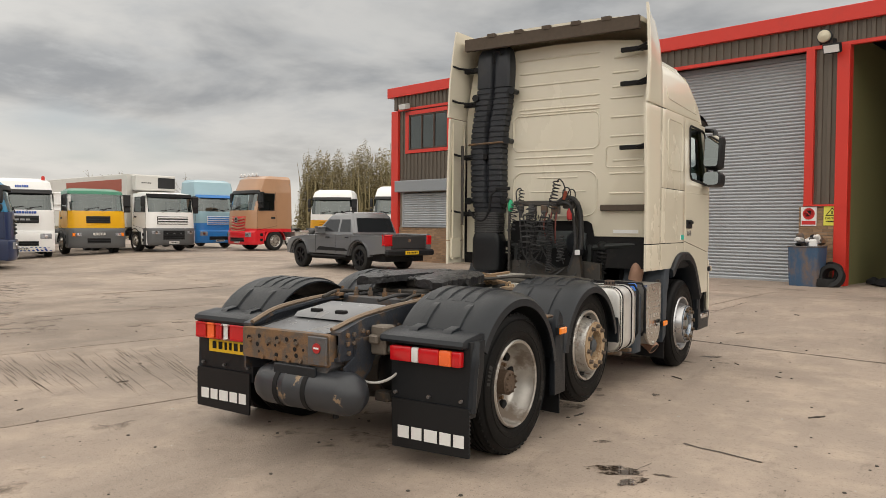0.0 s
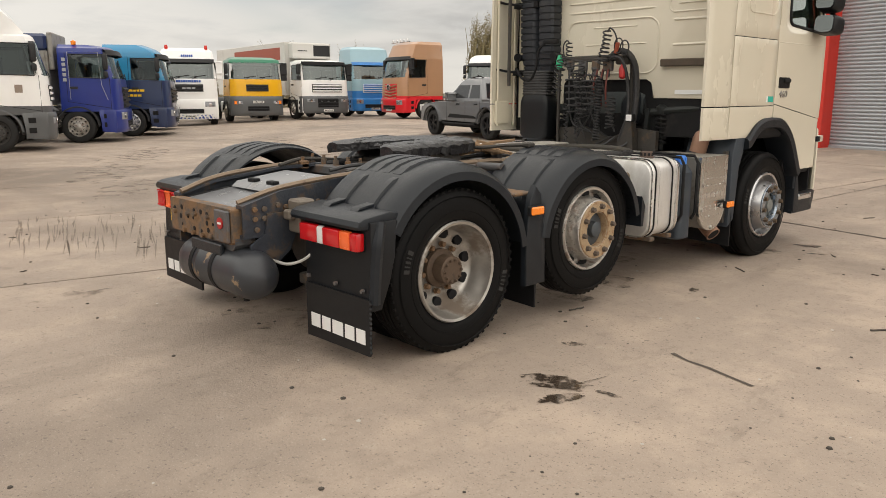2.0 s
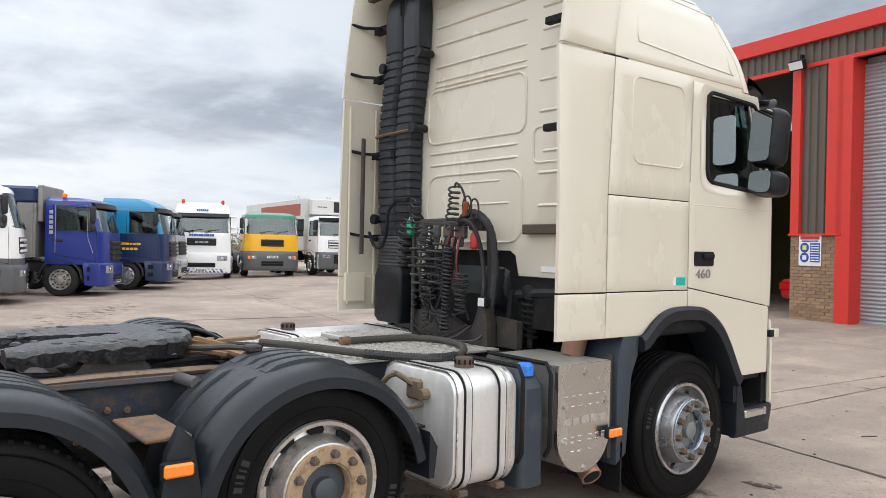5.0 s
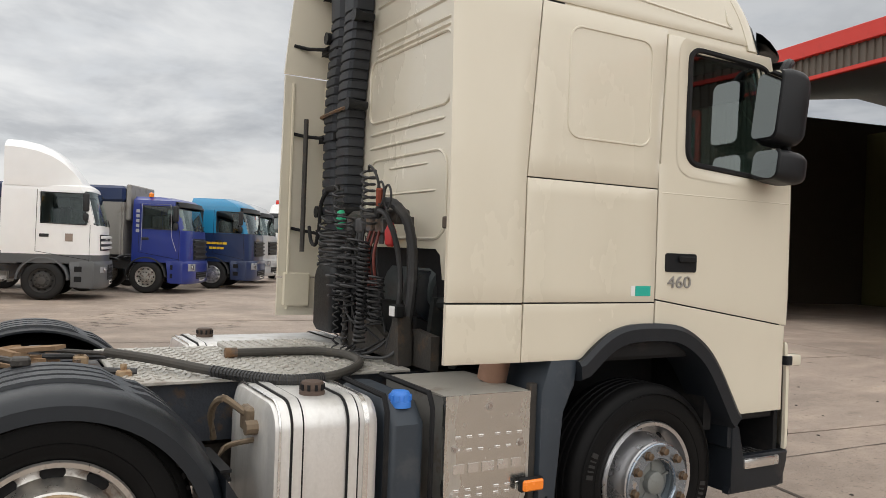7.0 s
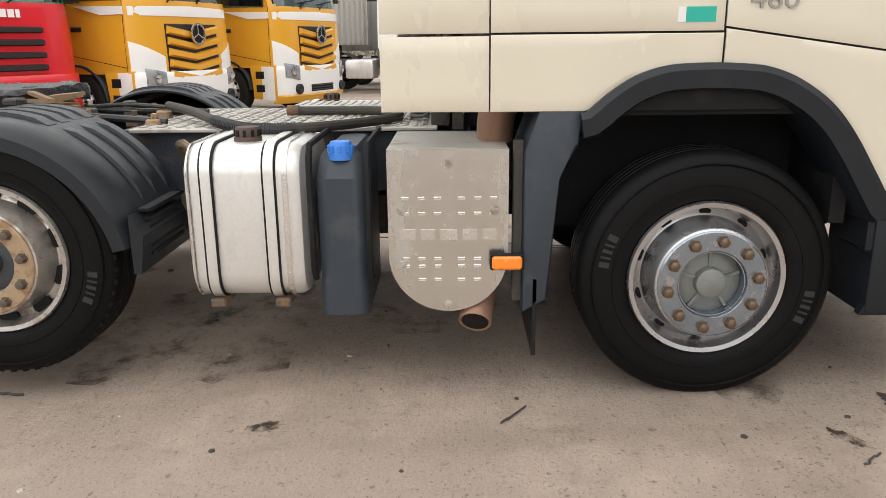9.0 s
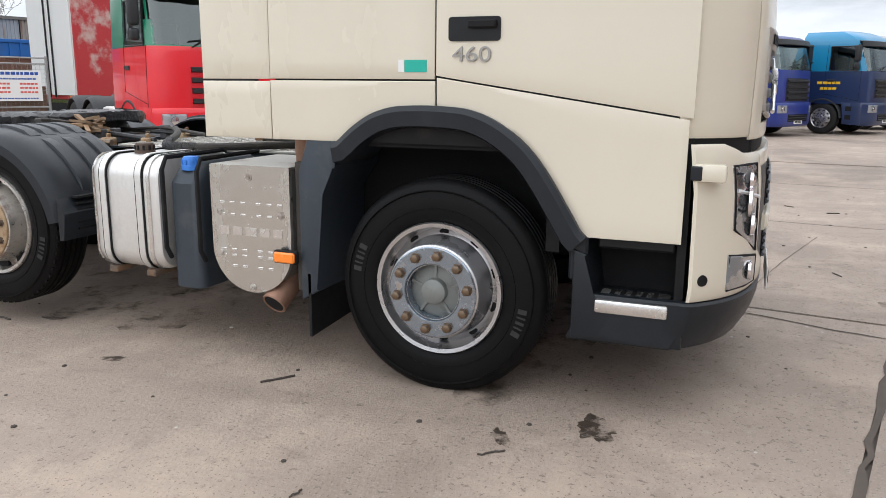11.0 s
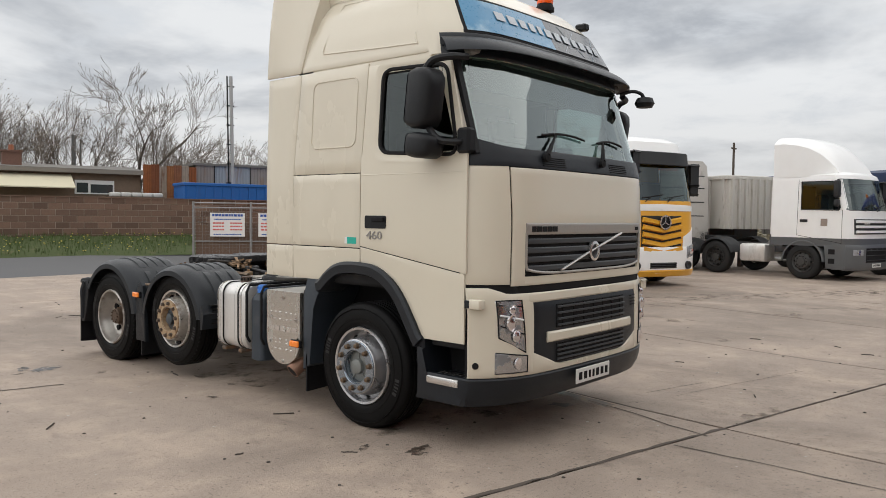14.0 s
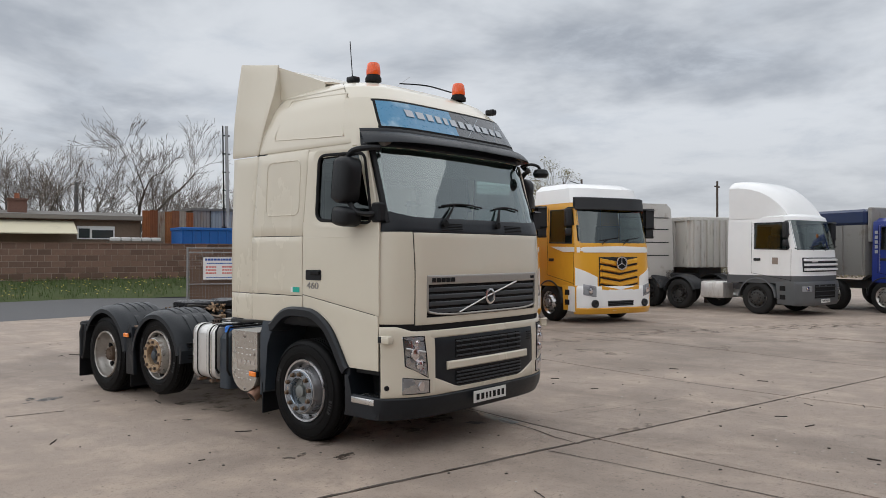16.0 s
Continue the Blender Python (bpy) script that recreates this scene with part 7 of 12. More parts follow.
        for a, b, mt, nm in seg:
            f = box(B(), s * a, -0.738, 0.71, s * b, -0.68, 0.812, 0.012, 2)
            part(nm, f, mt, tl)
        # middle axle
        g = B()
        arc_guard(g, 1.325, 0.53, 0.605, 0.64, 1.258, 172, 12, s)
        mg2 = part("mudguard", g, GREY_PLASTIC, T, "moulded dark grey plastic mudguard over the lifted axle")
        guard_ribs(mg2, 1.325, 0.53, 0.605, 0.6, 1.25, s, [(110, 68, 0.72, 0.035), (110, 68, 0.83, 0.035), (110, 68, 0.94, 0.035), (110, 68, 1.05, 0.035), (150, 114, 0.80, 0.024), (150, 114, 1.05, 0.024), (64, 26, 0.74, 0.03), (64, 26, 0.88, 0.03), (64, 26, 1.02, 0.03)])
        br = B()
        prism(br, [(0.60, 0.30), (0.80, 0.30), (0.78, 0.62), (0.74, 0.90), (0.68, 0.96), (0.63, 0.86), (0.60, 0.62)], "x", s * 1.20, s * 1.245, 0.01)
        joint = part("guard_joint", br, GREY_PLASTIC, T, "plastic joint between the two mudguards")
        part("joint_bracket", box(B(), s * 0.72, 0.57, 0.885, s * 1.16, 0.76, 0.905, 0.006), RUST, joint)
        fl = prism(B(), [(s * 0.70, 0.16), (s * 1.235, 0.14), (s * 1.235, 0.62), (s * 0.70, 0.62)], "y", 0.70, 0.715)
        part("mud_flap", fl, FLAP, T, "black rubber flap ahead of the rear wheel", smooth=0)
        for k in range(6):
            part("guard_slot", box(B(), s * 0.80, 1.90, 0.60 + 0.035 * k, s * 1.16, 1.945, 0.612 + 0.035 * k), BLACK, mg2, smooth=0)
        gf = B()
        prism(gf, [(1.90, 0.55), (1.93, 0.55), (1.95, 0.70), (1.90, 0.78)], "x", s * 0.70, s * 1.258)
        part("guard_tip", gf, GREY_PLASTIC, mg2)
        # side marker lamps
        for y, z, x in ((0.665, 0.80, 1.262), (3.335, 0.58, 1.262)):
            ml = part("marker_lamp", box(B(), s * (x - 0.02), y - 0.065, z - 0.032, s * (x + 0.012), y + 0.065, z + 0.032, 0.006), BLACK, T, "orange side marker lamp")
            part("marker_lens", box(B(), s * (x + 0.005), y - 0.058, z - 0.026, s * (x + 0.028), y + 0.058, z + 0.026, 0.008), AMBER, ml)
    np_ = part("number_plate", box(B(), -1.13, -0.69, 0.585, -0.62, -0.682, 0.695, 0.003), YELLOW_PLATE, T, "yellow rear number plate")
    part("plate_bars", bars(B(), -1.08, 0.612, 0.42, 0.058, 7, 0.9, 2, lambda u, v, o: (u, -0.6915 - o, v)), BLACK, np_, smooth=0)
    # ---------------- fuel tank, additive tank, silencer ----------------
    def tank_rings(x0, x1, z0, z1, r, ys):
        return [[(x, y, z) for x, z in rounded(x0 + k, z0 + k, x1 - k, z1 - k, r, 6)] for y, k in ys]
    for s in (1, -1):
        tb = B()
        L0, L1 = 2.09, 2.56
        if s < 0:
            L0, L1 = 2.13, 3.25
        rr = tank_rings(0.58, 1.235, 0.42, 1.03, 0.11, ((L0, 0.05), (L0 + 0.015, 0.012), (L0 + 0.04, 0.0), (L1 - 0.04, 0.0), (L1 - 0.015, 0.012), (L1, 0.05)))
        rings = [ring(tb, [(s * x, y, z) for x, y, z in q]) for q in rr]
        skin(tb, rings)
        tank = part("fuel_tank", tb, ALLOY, T, "scuffed aluminium fuel tank with black straps")
        for y in (L0 + 0.10, L1 - 0.13, L1 - 0.07):
            sb = B()
            o = [(s * x, z) for x, z in rounded(0.572, 0.412, 1.243, 1.038, 0.115, 6)]
            i = [(s * x, z) for x, z in rounded(0.582, 0.422, 1.233, 1.028, 0.108, 6)]
            w = 0.027 if y != L1 - 0.07 else 0.011
            R4 = [ring(sb, [(x, yy, z) for x, z in pts]) for yy, pts in ((y - w, i), (y - w, o), (y + w, o), (y + w, i))]
            skin(sb, R4, True, False, False)
            part("tank_strap", sb, BLACK if w > 0.012 else ALLOY_BRIGHT, tank)
            if w > 0.012:
                sb = B()
                o = [(s * x, z) for x, z in rounded(0.569, 0.409, 1.2465, 1.0415, 0.117, 6)]
                i = [(s * x, z) for x, z in rounded(0.574, 0.414, 1.2425, 1.0375, 0.115, 6)]
                R4 = [ring(sb, [(x, yy, z) for x, z in pts]) for yy, pts in ((y - 0.019, i), (y - 0.019, o), (y + 0.019, o), (y + 0.019, i))]
                skin(sb, R4, True, False, False)
                part("strap_band", sb, ALLOY, tank)
        cp = part("filler_cap", lathe(B(), [(0.055, 1.02), (0.055, 1.045), (0.048, 1.05), (0.05, 1.075), (0.045, 1.085), (0.0, 1.088)], (s * 1.05, (L0 + 2.60) / 2 - 0.03, 0), "z", 18), mat("brown_cap", (0.09, 0.06, 0.045), 0.7), tank)
        for k in range(10):
            a = 2 * math.pi * k / 10
            part("cap_grip", box(B(), 0.046, -0.006, 1.05, 0.054, 0.006, 1.075, m=Matrix.Translation((s * 1.05, (L0 + 2.60) / 2 - 0.03, 0)) @ Matrix.Rotation(a, 4, "Z")), BLACK, cp, smooth=0)
        for y in (L0 + 0.10, L1 - 0.11):
            part("tank_foot", box(B(), s * 0.5, y - 0.03, 0.385, s * 1.22, y + 0.03, 0.42, 0.006), RUST, tank)
        part("weld_seam", tube(B(), [(s * x, L0 + 0.03, z) for x, z in rounded(0.578, 0.418, 1.237, 1.032, 0.11, 6)], 0.006, 5, True), ALLOY_BRIGHT, tank)
    fit_ = B()
    box(fit_, 0.86, 2.06, 0.86, 0.98, 2.14, 0.97, 0.012)
    lathe(fit_, [(0.03, 2.04), (0.03, 2.14)], (1.02, 0, 0.90), "y", 10)
    tube(fit_, smooth_path([(0.92, 2.07, 0.94), (0.85, 1.98, 1.0), (0.74, 1.96, 0.92), (0.66, 2.0, 0.78)], 5), 0.016, 7)
    tube(fit_, smooth_path([(0.98, 2.10, 0.84), (0.9, 2.0, 0.80), (0.78, 1.97, 0.70), (0.6, 2.0, 0.65)], 5), 0.012, 7)
    part("tank_fitting", fit_, mat("brassy_fitting", (0.20, 0.15, 0.10), 0.6, 0.4, spots=0.6, spot_rgb=(0.07, 0.06, 0.05), spot_scale=20), T, "grimy pipe fittings at the fuel tank")
    ad = B()
    rg = []
    for z, k in ((0.335, 0.03), (0.35, 0.0), (0.9, 0.0), (0.98, 0.01), (1.01, 0.04)):
        rg.append(ring(ad, [(x, y, z) for x, y in rounded(0.62 + k, 2.60 + k, 1.215 - k - (0.05 if z > 0.95 else 0), 2.79 - k, 0.05, 4)]))
    skin(ad, rg)
    adb = part("additive_tank", ad, mat("slate_plastic", (0.030, 0.040, 0.053), 0.5, grain=0.15, grain_scale=20, spots=0.35, spot_rgb=(0.10, 0.10, 0.10), spot_scale=5), T, "slate grey plastic additive tank with a blue cap")
    cp = part("blue_cap", lathe(B(), [(0.05, 0.965), (0.05, 0.99), (0.046, 0.995), (0.046, 1.02), (0.038, 1.035), (0.0, 1.038)], (1.135, 2.695, 0), "z", 20), BLUE_CAP, adb, "bright blue filler cap")
    for k in range(10):
        a = 2 * math.pi * k / 10
        part("cap_grip", box(B(), 0.044, -0.006, 0.995, 0.052, 0.006, 1.02, m=Matrix.Translation((1.135, 2.695, 0)) @ Matrix.Rotation(a, 4, "Z")), BLUE_CAP, cp, smooth=0)
    for y in (2.585, 2.805):
        sb = B()
        tube(sb, [(1.20, y, 0.50), (1.235, y, 0.56), (1.235, y, 0.97), (1.20, y, 1.03), (0.7, y, 1.035)], 0.013, 6)
        part("tank_strap", sb, BLACK, adb)
    sl = B()
    prof = [(2.885, 1.0)] + [(3.335, 1.0), (3.335, 0.60)] + [(3.11 + 0.225 * math.cos(radians(a)), 0.60 - 0.225 * math.sin(radians(a))) for a in range(10, 180, 10)] + [(2.885, 0.60)]
    prism(sl, prof, "x", 0.60, 1.20)
    silencer = part("silencer", sl, mat("silencer_steel", (0.30, 0.29, 0.27), 0.5, 0.5, spots=0.7, spot_rgb=(0.16, 0.12, 0.09), spot_scale=6), T, "exhaust silencer box with a bright embossed cover plate")
    cvp = B()
    prof2 = [(2.878, 1.012), (3.342, 1.012), (3.342, 0.60)] + [(3.11 + 0.232 * math.cos(radians(a)), 0.60 - 0.232 * math.sin(radians(a))) for a in range(5, 180, 5)] + [(2.878, 0.60)]
    prism(cvp, prof2, "x", 1.2, 1.225)
    cover = part("cover_plate", cvp, mat("polished_cover", (0.60, 0.585, 0.55), 0.24, 0.95, grain=0.06, grain_scale=14, rough_var=0.1, spots=0.5, spot_rgb=(0.42, 0.38, 0.33), spot_scale=4, streak=(1, 1, 0.3)), silencer, "polished aluminium cover plate with pressed marks")
    cvt = B()
    panel(cvt, lambda x, y: Vector((x, y, 1.012 - 0.0 * x)), span(0.62, 1.215, 4), span(2.88, 3.34, 4), 0.004, 0.012, 0.003)
    part("top_plate", cvt, mat("dull_plate", (0.40, 0.38, 0.34), 0.55, 0.4, spots=0.6, spot_rgb=(0.2, 0.16, 0.12), spot_scale=5), silencer)
    for y, z in ((3.11, 0.955), (2.93, 0.775), (3.29, 0.775), (2.93, 0.565), (3.29, 0.565), (3.11, 0.395)):
        bo = part("cover_bolt", lathe(B(), [(0.019, 1.225), (0.019, 1.229), (0.012, 1.229), (0.012, 1.236), (0.0, 1.237)], (0, y, z), "x", 10), STEEL_OLD, cover)
    for z in (0.825, 0.765, 0.585, 0.555, 0.50):
        for k in range(6):
            y = 2.955 + 0.062 * k + (0.02 if k > 2 else -0.01)
            if z < 0.52 and (k in (0, 5)):
                continue
            part("pressed_mark", box(B(), 1.224, y - 0.016, z - 0.006, 1.2285, y + 0.016, z + 0.006, 0.003), ALLOY_BRIGHT, cover, smooth=0)
    part("name_bars", bars(B(), 2.925, 0.66, 0.37, 0.042, 5, 0.3, 4, lambda u, v, o: (1.2245 + o, u, v)), ALLOY_BRIGHT, cover, smooth=0)
    ex = B()
    pth = smooth_path([(0.95, 3.24, 0.50), (1.06, 3.24, 0.42), (1.20, 3.215, 0.315)], 5)
    tube(ex, pth, 0.066, 20)
    pipe = part("exhaust_pipe", ex, COPPER, T, "heat-browned exhaust tailpipe")
    dd = (pth[-1] - pth[-2]).normalized()
    part("pipe_mouth", tube(B(), [pth[-1] - dd * 0.01, pth[-1] + dd * 0.003], 0.054, 20), BLACK, pipe)
    part("pipe_lip", tube(B(), [pth[-1] + Vector(q) for q in [tuple((frame_of(dd)[0] * math.cos(a) + frame_of(dd)[1] * math.sin(a)) * 0.062) for a in [2 * math.pi * k / 20 for k in range(20)]]], 0.006, 5, True), COPPER, pipe)
    # splash guard ahead of the front tank
    for s in (1, -1):
        sg = B()
        prism(sg, [(3.40, 1.0), (3.45, 1.15), (3.62, 1.17), (3.60, 1.02), (3.52, 0.9), (3.50, 0.42), (3.40, 0.36)], "x", s * 0.78, s * 1.235, 0.012)
        part("splash_guard", sg, mat("slate_plastic", (0.030, 0.040, 0.053), 0.5), T, "slate grey splash guard behind the front wheel")
        part("mud_flap", prism(B(), [(s * 0.80, 0.20), (s * 1.235, 0.18), (s * 1.235, 0.50), (s * 0.80, 0.50)], "y", 3.44, 3.455), FLAP, T, "small black flap behind the front wheel", smooth=0)
        part("guard_stay", box(B(), s * 1.16, 3.36, 0.40, s * 1.20, 3.40, 1.04, 0.004), GRIME, T)
    # ---------------- deck and coupling ----------------
    dk = part("deck_plate", box(B(), -0.62, 1.62, 1.005, 0.53, 3.06, 1.022, 0.003), DECK, T, "worn chequered aluminium deck plate")
    rb = B()
    for j in range(31):
        y = 1.66 + 0.0445 * j
        for i in range(13):
            x = -0.575 + 0.085 * i + (0.03 if j % 2 else 0)
            box(rb, -0.028, -0.007, 1.021, 0.028, 0.007, 1.0275, m=pose(x, y, 0, 0, 0, 24 if j % 2 else -24))
    part("chequer", rb, DECK, dk, smooth=0)
    part("deck_plate", box(B(), -0.44, 2.27, 1.045, -0.135, 2.84, 1.075, 0.006), DECK, T, "raised chequered step plate")
    for k in range(12):
        part("step_rib", box(B(), -0.42, 2.295 + 0.045 * k, 1.074, -0.155, 2.31 + 0.045 * k, 1.08), DECK, T, smooth=0)
    P = smooth_path([(-0.02, 1.62, 1.09), (0.20, 1.82, 1.075), (0.56, 2.06, 1.055), (0.80, 2.26, 1.05), (0.80, 2.46, 1.05), (0.64, 2.66, 1.05), (0.40, 2.82, 1.05), (0.14, 2.86, 1.05), (-0.03, 2.78, 1.05), (-0.085, 2.60, 1.05), (-0.105, 2.36, 1.05), (-0.11, 2.26, 1.05)], 6)
    hs = tube(B(), P, 0.023, 10)
    hose = part("air_hose", hs, mat("dusty_hose", (0.055, 0.05, 0.043), 0.75, grain=0.3, grain_scale=40, spots=0.5, spot_rgb=(0.10, 0.085, 0.065), spot_scale=9), T, "thick black wrapped hose lying on the deck")
    wr = B()
    for k in range(11, 24):
        p, q = P[k], P[k + 1]
        for f in (0.0, 0.34, 0.67):
            tube(wr, [p.lerp(q, f), p.lerp(q, f + 0.2)], 0.0275, 10)
    part("hose_wrap", wr, HOSE, hose)
    part("hose_end", rod(B(), (-0.108, 2.30, 1.05), (-0.111, 2.235, 1.05), 0.029, 12), RUST, hose)
    # fifth wheel: two grease-coated lobes with a throat between them
    fw = B()
    half = []
    for y, xi, xo in ((0.22, 0.26, 0.40), (0.27, 0.19, 0.44), (0.38, 0.12, 0.46), (0.55, 0.07, 0.47), (0.70, 0.055, 0.47), (0.82, 0.0, 0.46), (0.98, 0.0, 0.42), (1.08, 0.0, 0.33), (1.12, 0.0, 0.2)):
        half.append((y, xi, xo))
    for s in (1, -1):
        rg = []
        rag = random.Random(40 + s)
        for k in range(33):
            y = 0.22 + 0.90 * k / 32
            xi, xo = interp([(h[0], h[1]) for h in half], y), interp([(h[0], h[2]) for h in half], y)
            xo += rag.uniform(-0.016, 0.014)
            xi = max(0.0, xi + (rag.uniform(-0.01, 0.01) if y < 0.8 else 0.0))
            zt = 1.188 + 0.018 * (y - 0.6) - 0.06 * max(0, 0.42 - y) + rag.uniform(-0.003, 0.003)
            rg.append(ring(fw, [(s * xi, y, zt - 0.055), (s * xi, y, zt), (s * (xi * 0.6 + xo * 0.4), y, zt + 0.012), (s * (xo - 0.03), y, zt + 0.004), (s * xo, y, zt - 0.018 + rag.uniform(-0.008, 0.004)), (s * (xo - rag.uniform(0.0, 0.02)), y, zt - 0.075 + rag.uniform(-0.015, 0.015))]))
        skin(fw, rg)
    fifth = part("fifth_wheel", fw, GREASE, T, "grease-coated fifth wheel coupling plate")
    gl = B()
    rnd = random.Random(3)
    for k in range(60):
        a = rnd.uniform(0, 6.28)
        x, y = 0.42 * math.cos(a) * rnd.uniform(0.8, 1.05), 0.68 + 0.42 * math.sin(a) * rnd.uniform(0.7, 1.0)
        if abs(x) < 0.1 and y < 0.8:
            continue
        r = rnd.uniform(0.012, 0.035)
        lathe(gl, [(0.0, -0.4 * r), (r, 0.0), (r * 0.7, 0.45 * r), (0.0, 0.6 * r)], (x, y, 1.185 + 0.02 * (y - 0.6) - 0.06 * max(0, 0.42 - y)), "z", 7)
    tagged(part("grease_lump", gl, GREASE, fifth), kind="stuff")
    ft = B()
    box(ft, -0.42, 0.45, 1.02, 0.42, 0.85, 1.06, 0.01)
    for s in (1, -1):
        prism(ft, [(0.48, 1.04), (0.86, 1.04), (0.76, 1.16), (0.58, 1.16)], "x", s * 0.30, s * 0.42)
    box(ft, -0.16, 0.6, 1.06, 0.16, 0.98, 1.15, 0.02)
    part("coupling_foot", ft, GRIME, fifth, smooth=0)
    hd = B()
    tube(hd, smooth_path([(0.2, 1.0, 1.13), (0.42, 1.08, 1.14), (0.58, 1.16, 1.16), (0.72, 1.22, 1.17)], 4), 0.014, 7)
    box(hd, 0.66, 1.19, 1.15, 0.74, 1.26, 1.185, 0.008)
    part("release_handle", hd, GRIME, fifth)
    cr = B()
    rod(cr, (-0.46, 0.95, 0.98), (0.70, 0.95, 1.02), 0.03, 12)
    box(cr, -0.46, 1.5, 0.93, 0.46, 1.62, 1.0, 0.01)
    box(cr, -0.46, 0.1, 0.95, 0.46, 0.2, 1.02, 0.01)
    box(cr, -0.50, 0.36, 1.0, 0.50, 0.94, 1.03, 0.004)
    for x in (-0.3, 0.2, 0.32):
        box(cr, x, 1.28, 1.0, x + 0.06, 1.34, 1.1, 0.006)
    part("coupling_beam", cr, CHASSIS, T, "rusty cross beams under the coupling")
    bk = B()
    for k in range(7):
        x = -0.48 + 0.15 * k
        lathe(bk, [(0.022, 1.02), (0.022, 1.06), (0.012, 1.06), (0.012, 1.09), (0.0, 1.09)], (x, 0.15, 0), "z", 8)
    box(bk, 0.48, 0.06, 0.96, 0.56, 0.24, 1.06, 0.01)
    part("beam_bolt", bk, RUST, T)
    rnd = random.Random(31)
    for k in range(18):
        x, y = 0.30 + rnd.uniform(-0.10, 0.14), 1.20 + rnd.uniform(-0.06, 0.10)
        q = rnd.uniform(0.06, 0.12)
        b = prism(B(), [(-q, -0.014), (q * 0.7, -0.018), (q, 0.004), (-q * 0.8, 0.014)], "z", -0.009, 0.009)
        part("wood_shard", b, mat("splintered_wood", (0.26, 0.17, 0.10), 0.85, grain=0.35, grain_scale=30, vary=0.35), fifth, smooth=0, m=pose(x, y, 1.085 + 0.09 * rnd.random(), rnd.uniform(-20, 20), rnd.uniform(-14, 14), rnd.uniform(55, 115)))
    for k, (x0, x1, y0, y1, z, r) in enumerate(((-0.30, -0.26, 0.15, 1.75, 1.03, 0.016), (-0.20, -0.12, 0.95, 1.80, 1.05, 0.012), (0.22, 0.30, 0.90, 1.72, 1.035, 0.018), (0.36, 0.33, -0.15, 0.62, 1.03, 0.012), (0.10, 0.16, -0.10, 0.40, 1.02, 0.014), (-0.38, -0.36, -0.2, 0.4, 1.03, 0.014))):
        part("brake_pipe", tube(B(), smooth_path([(x0, y0, z), (x0 + 0.05 * (-1) ** k, y0 * 0.6 + y1 * 0.4, z + 0.03), (x1, y1, z)], 5), r, 7), GRIME if k % 2 else HOSE, T)
    for k, (x, y) in enumerate(((0.40, 1.42), (-0.40, 1.40), (0.10, 1.48), (-0.22, 1.52), (0.42, 0.05), (-0.42, 0.02), (0.30, 1.66))):
        pb = box(B(), x - 0.04, y - 0.035, 0.99, x + 0.04, y + 0.035, 1.05, 0.008)
        lathe(pb, [(0.016, 1.05), (0.016, 1.075), (0.0, 1.078)], (x, y, 0), "z", 6)
        part("pipe_bracket", pb, RUST if k % 3 else RUST_PALE, T)
    part("rail_edge", tube(B(), [(0.475, 0.12, 1.03), (0.48, 0.6, 1.045), (0.47, 1.1, 1.04), (0.46, 1.5, 1.02)], 0.02, 7), MATS["worn_edge"], T, "worn tan edge strip along the chassis rail")
    # cab suspension on the near side and the dark gear below the cab
    for s in (1, -1):
        su = B()
        prism(su, [(3.18, 1.02), (3.34, 1.02), (3.30, 1.40), (3.22, 1.40)], "x", s * 0.44, s * 0.48)
        tube(su, [(s * 0.42, 3.26, 1.36), (s * 0.66, 3.28, 1.39), (s * 0.95, 3.30, 1.41)], 0.035, 8)
        lathe(su, [(0.05, 1.35), (0.06, 1.37), (0.06, 1.42), (0.03, 1.44)], (s * 0.58, 3.29, 0), "z", 14)
        rod(su, (s * 0.58, 3.29, 1.02), (s * 0.58, 3.29, 1.36), 0.025, 8)
        part("cab_mount", su, mat("dark_casting", (0.016, 0.019, 0.019), 0.55, 0.2, grain=0.3, spots=0.4, spot_rgb=(0.09, 0.075, 0.06), spot_scale=14), T, "grimy cab suspension bracket")
        part("cab_spring", coil(B(), (s * 0.58, 3.29, 1.35), (s * 0.58, 3.29, 1.06), 7, 0.055, 0.012), BLACK, T, "black coil spring of the cab suspension")
    eb = part("exhaust_bend", tube(B(), smooth_path([(0.95, 3.30, 1.02), (0.97, 3.32, 1.15), (0.95, 3.42, 1.28), (0.85, 3.6, 1.34)], 5), 0.075, 14), COPPER, T, "heat-browned exhaust bend")
    cl = lathe(B(), [(0.13, 0.30), (0.15, 0.33), (0.15, 0.45), (0.10, 0.48), (0.0, 0.48)], (-0.10, 3.30, 1.40), "x", 20)
    part("air_cleaner", cl, GREY_PLASTIC, T)
    bm = lathe(B(), [(0.17, -0.30), (0.19, -0.26), (0.19, 0.22), (0.17, 0.30)], (0.10, 3.40, 1.42), "x", 24)
    part("filter_drum", bm, mat("drum_grey", (0.045, 0.055, 0.058), 0.5, grain=0.2, spots=0.4, spot_rgb=(0.09, 0.08, 0.07), spot_scale=8), T, "black filter drum behind the cab")
    part("rear_beam", prism(B(), [(-0.5, 1.02), (0.62, 1.02), (0.62, 1.2), (0.40, 1.22), (0.1, 1.12), (-0.2, 1.22), (-0.5, 1.2)], "y", 3.13, 3.18), GRIME, T, smooth=0)


build_chassis(TRUCK)


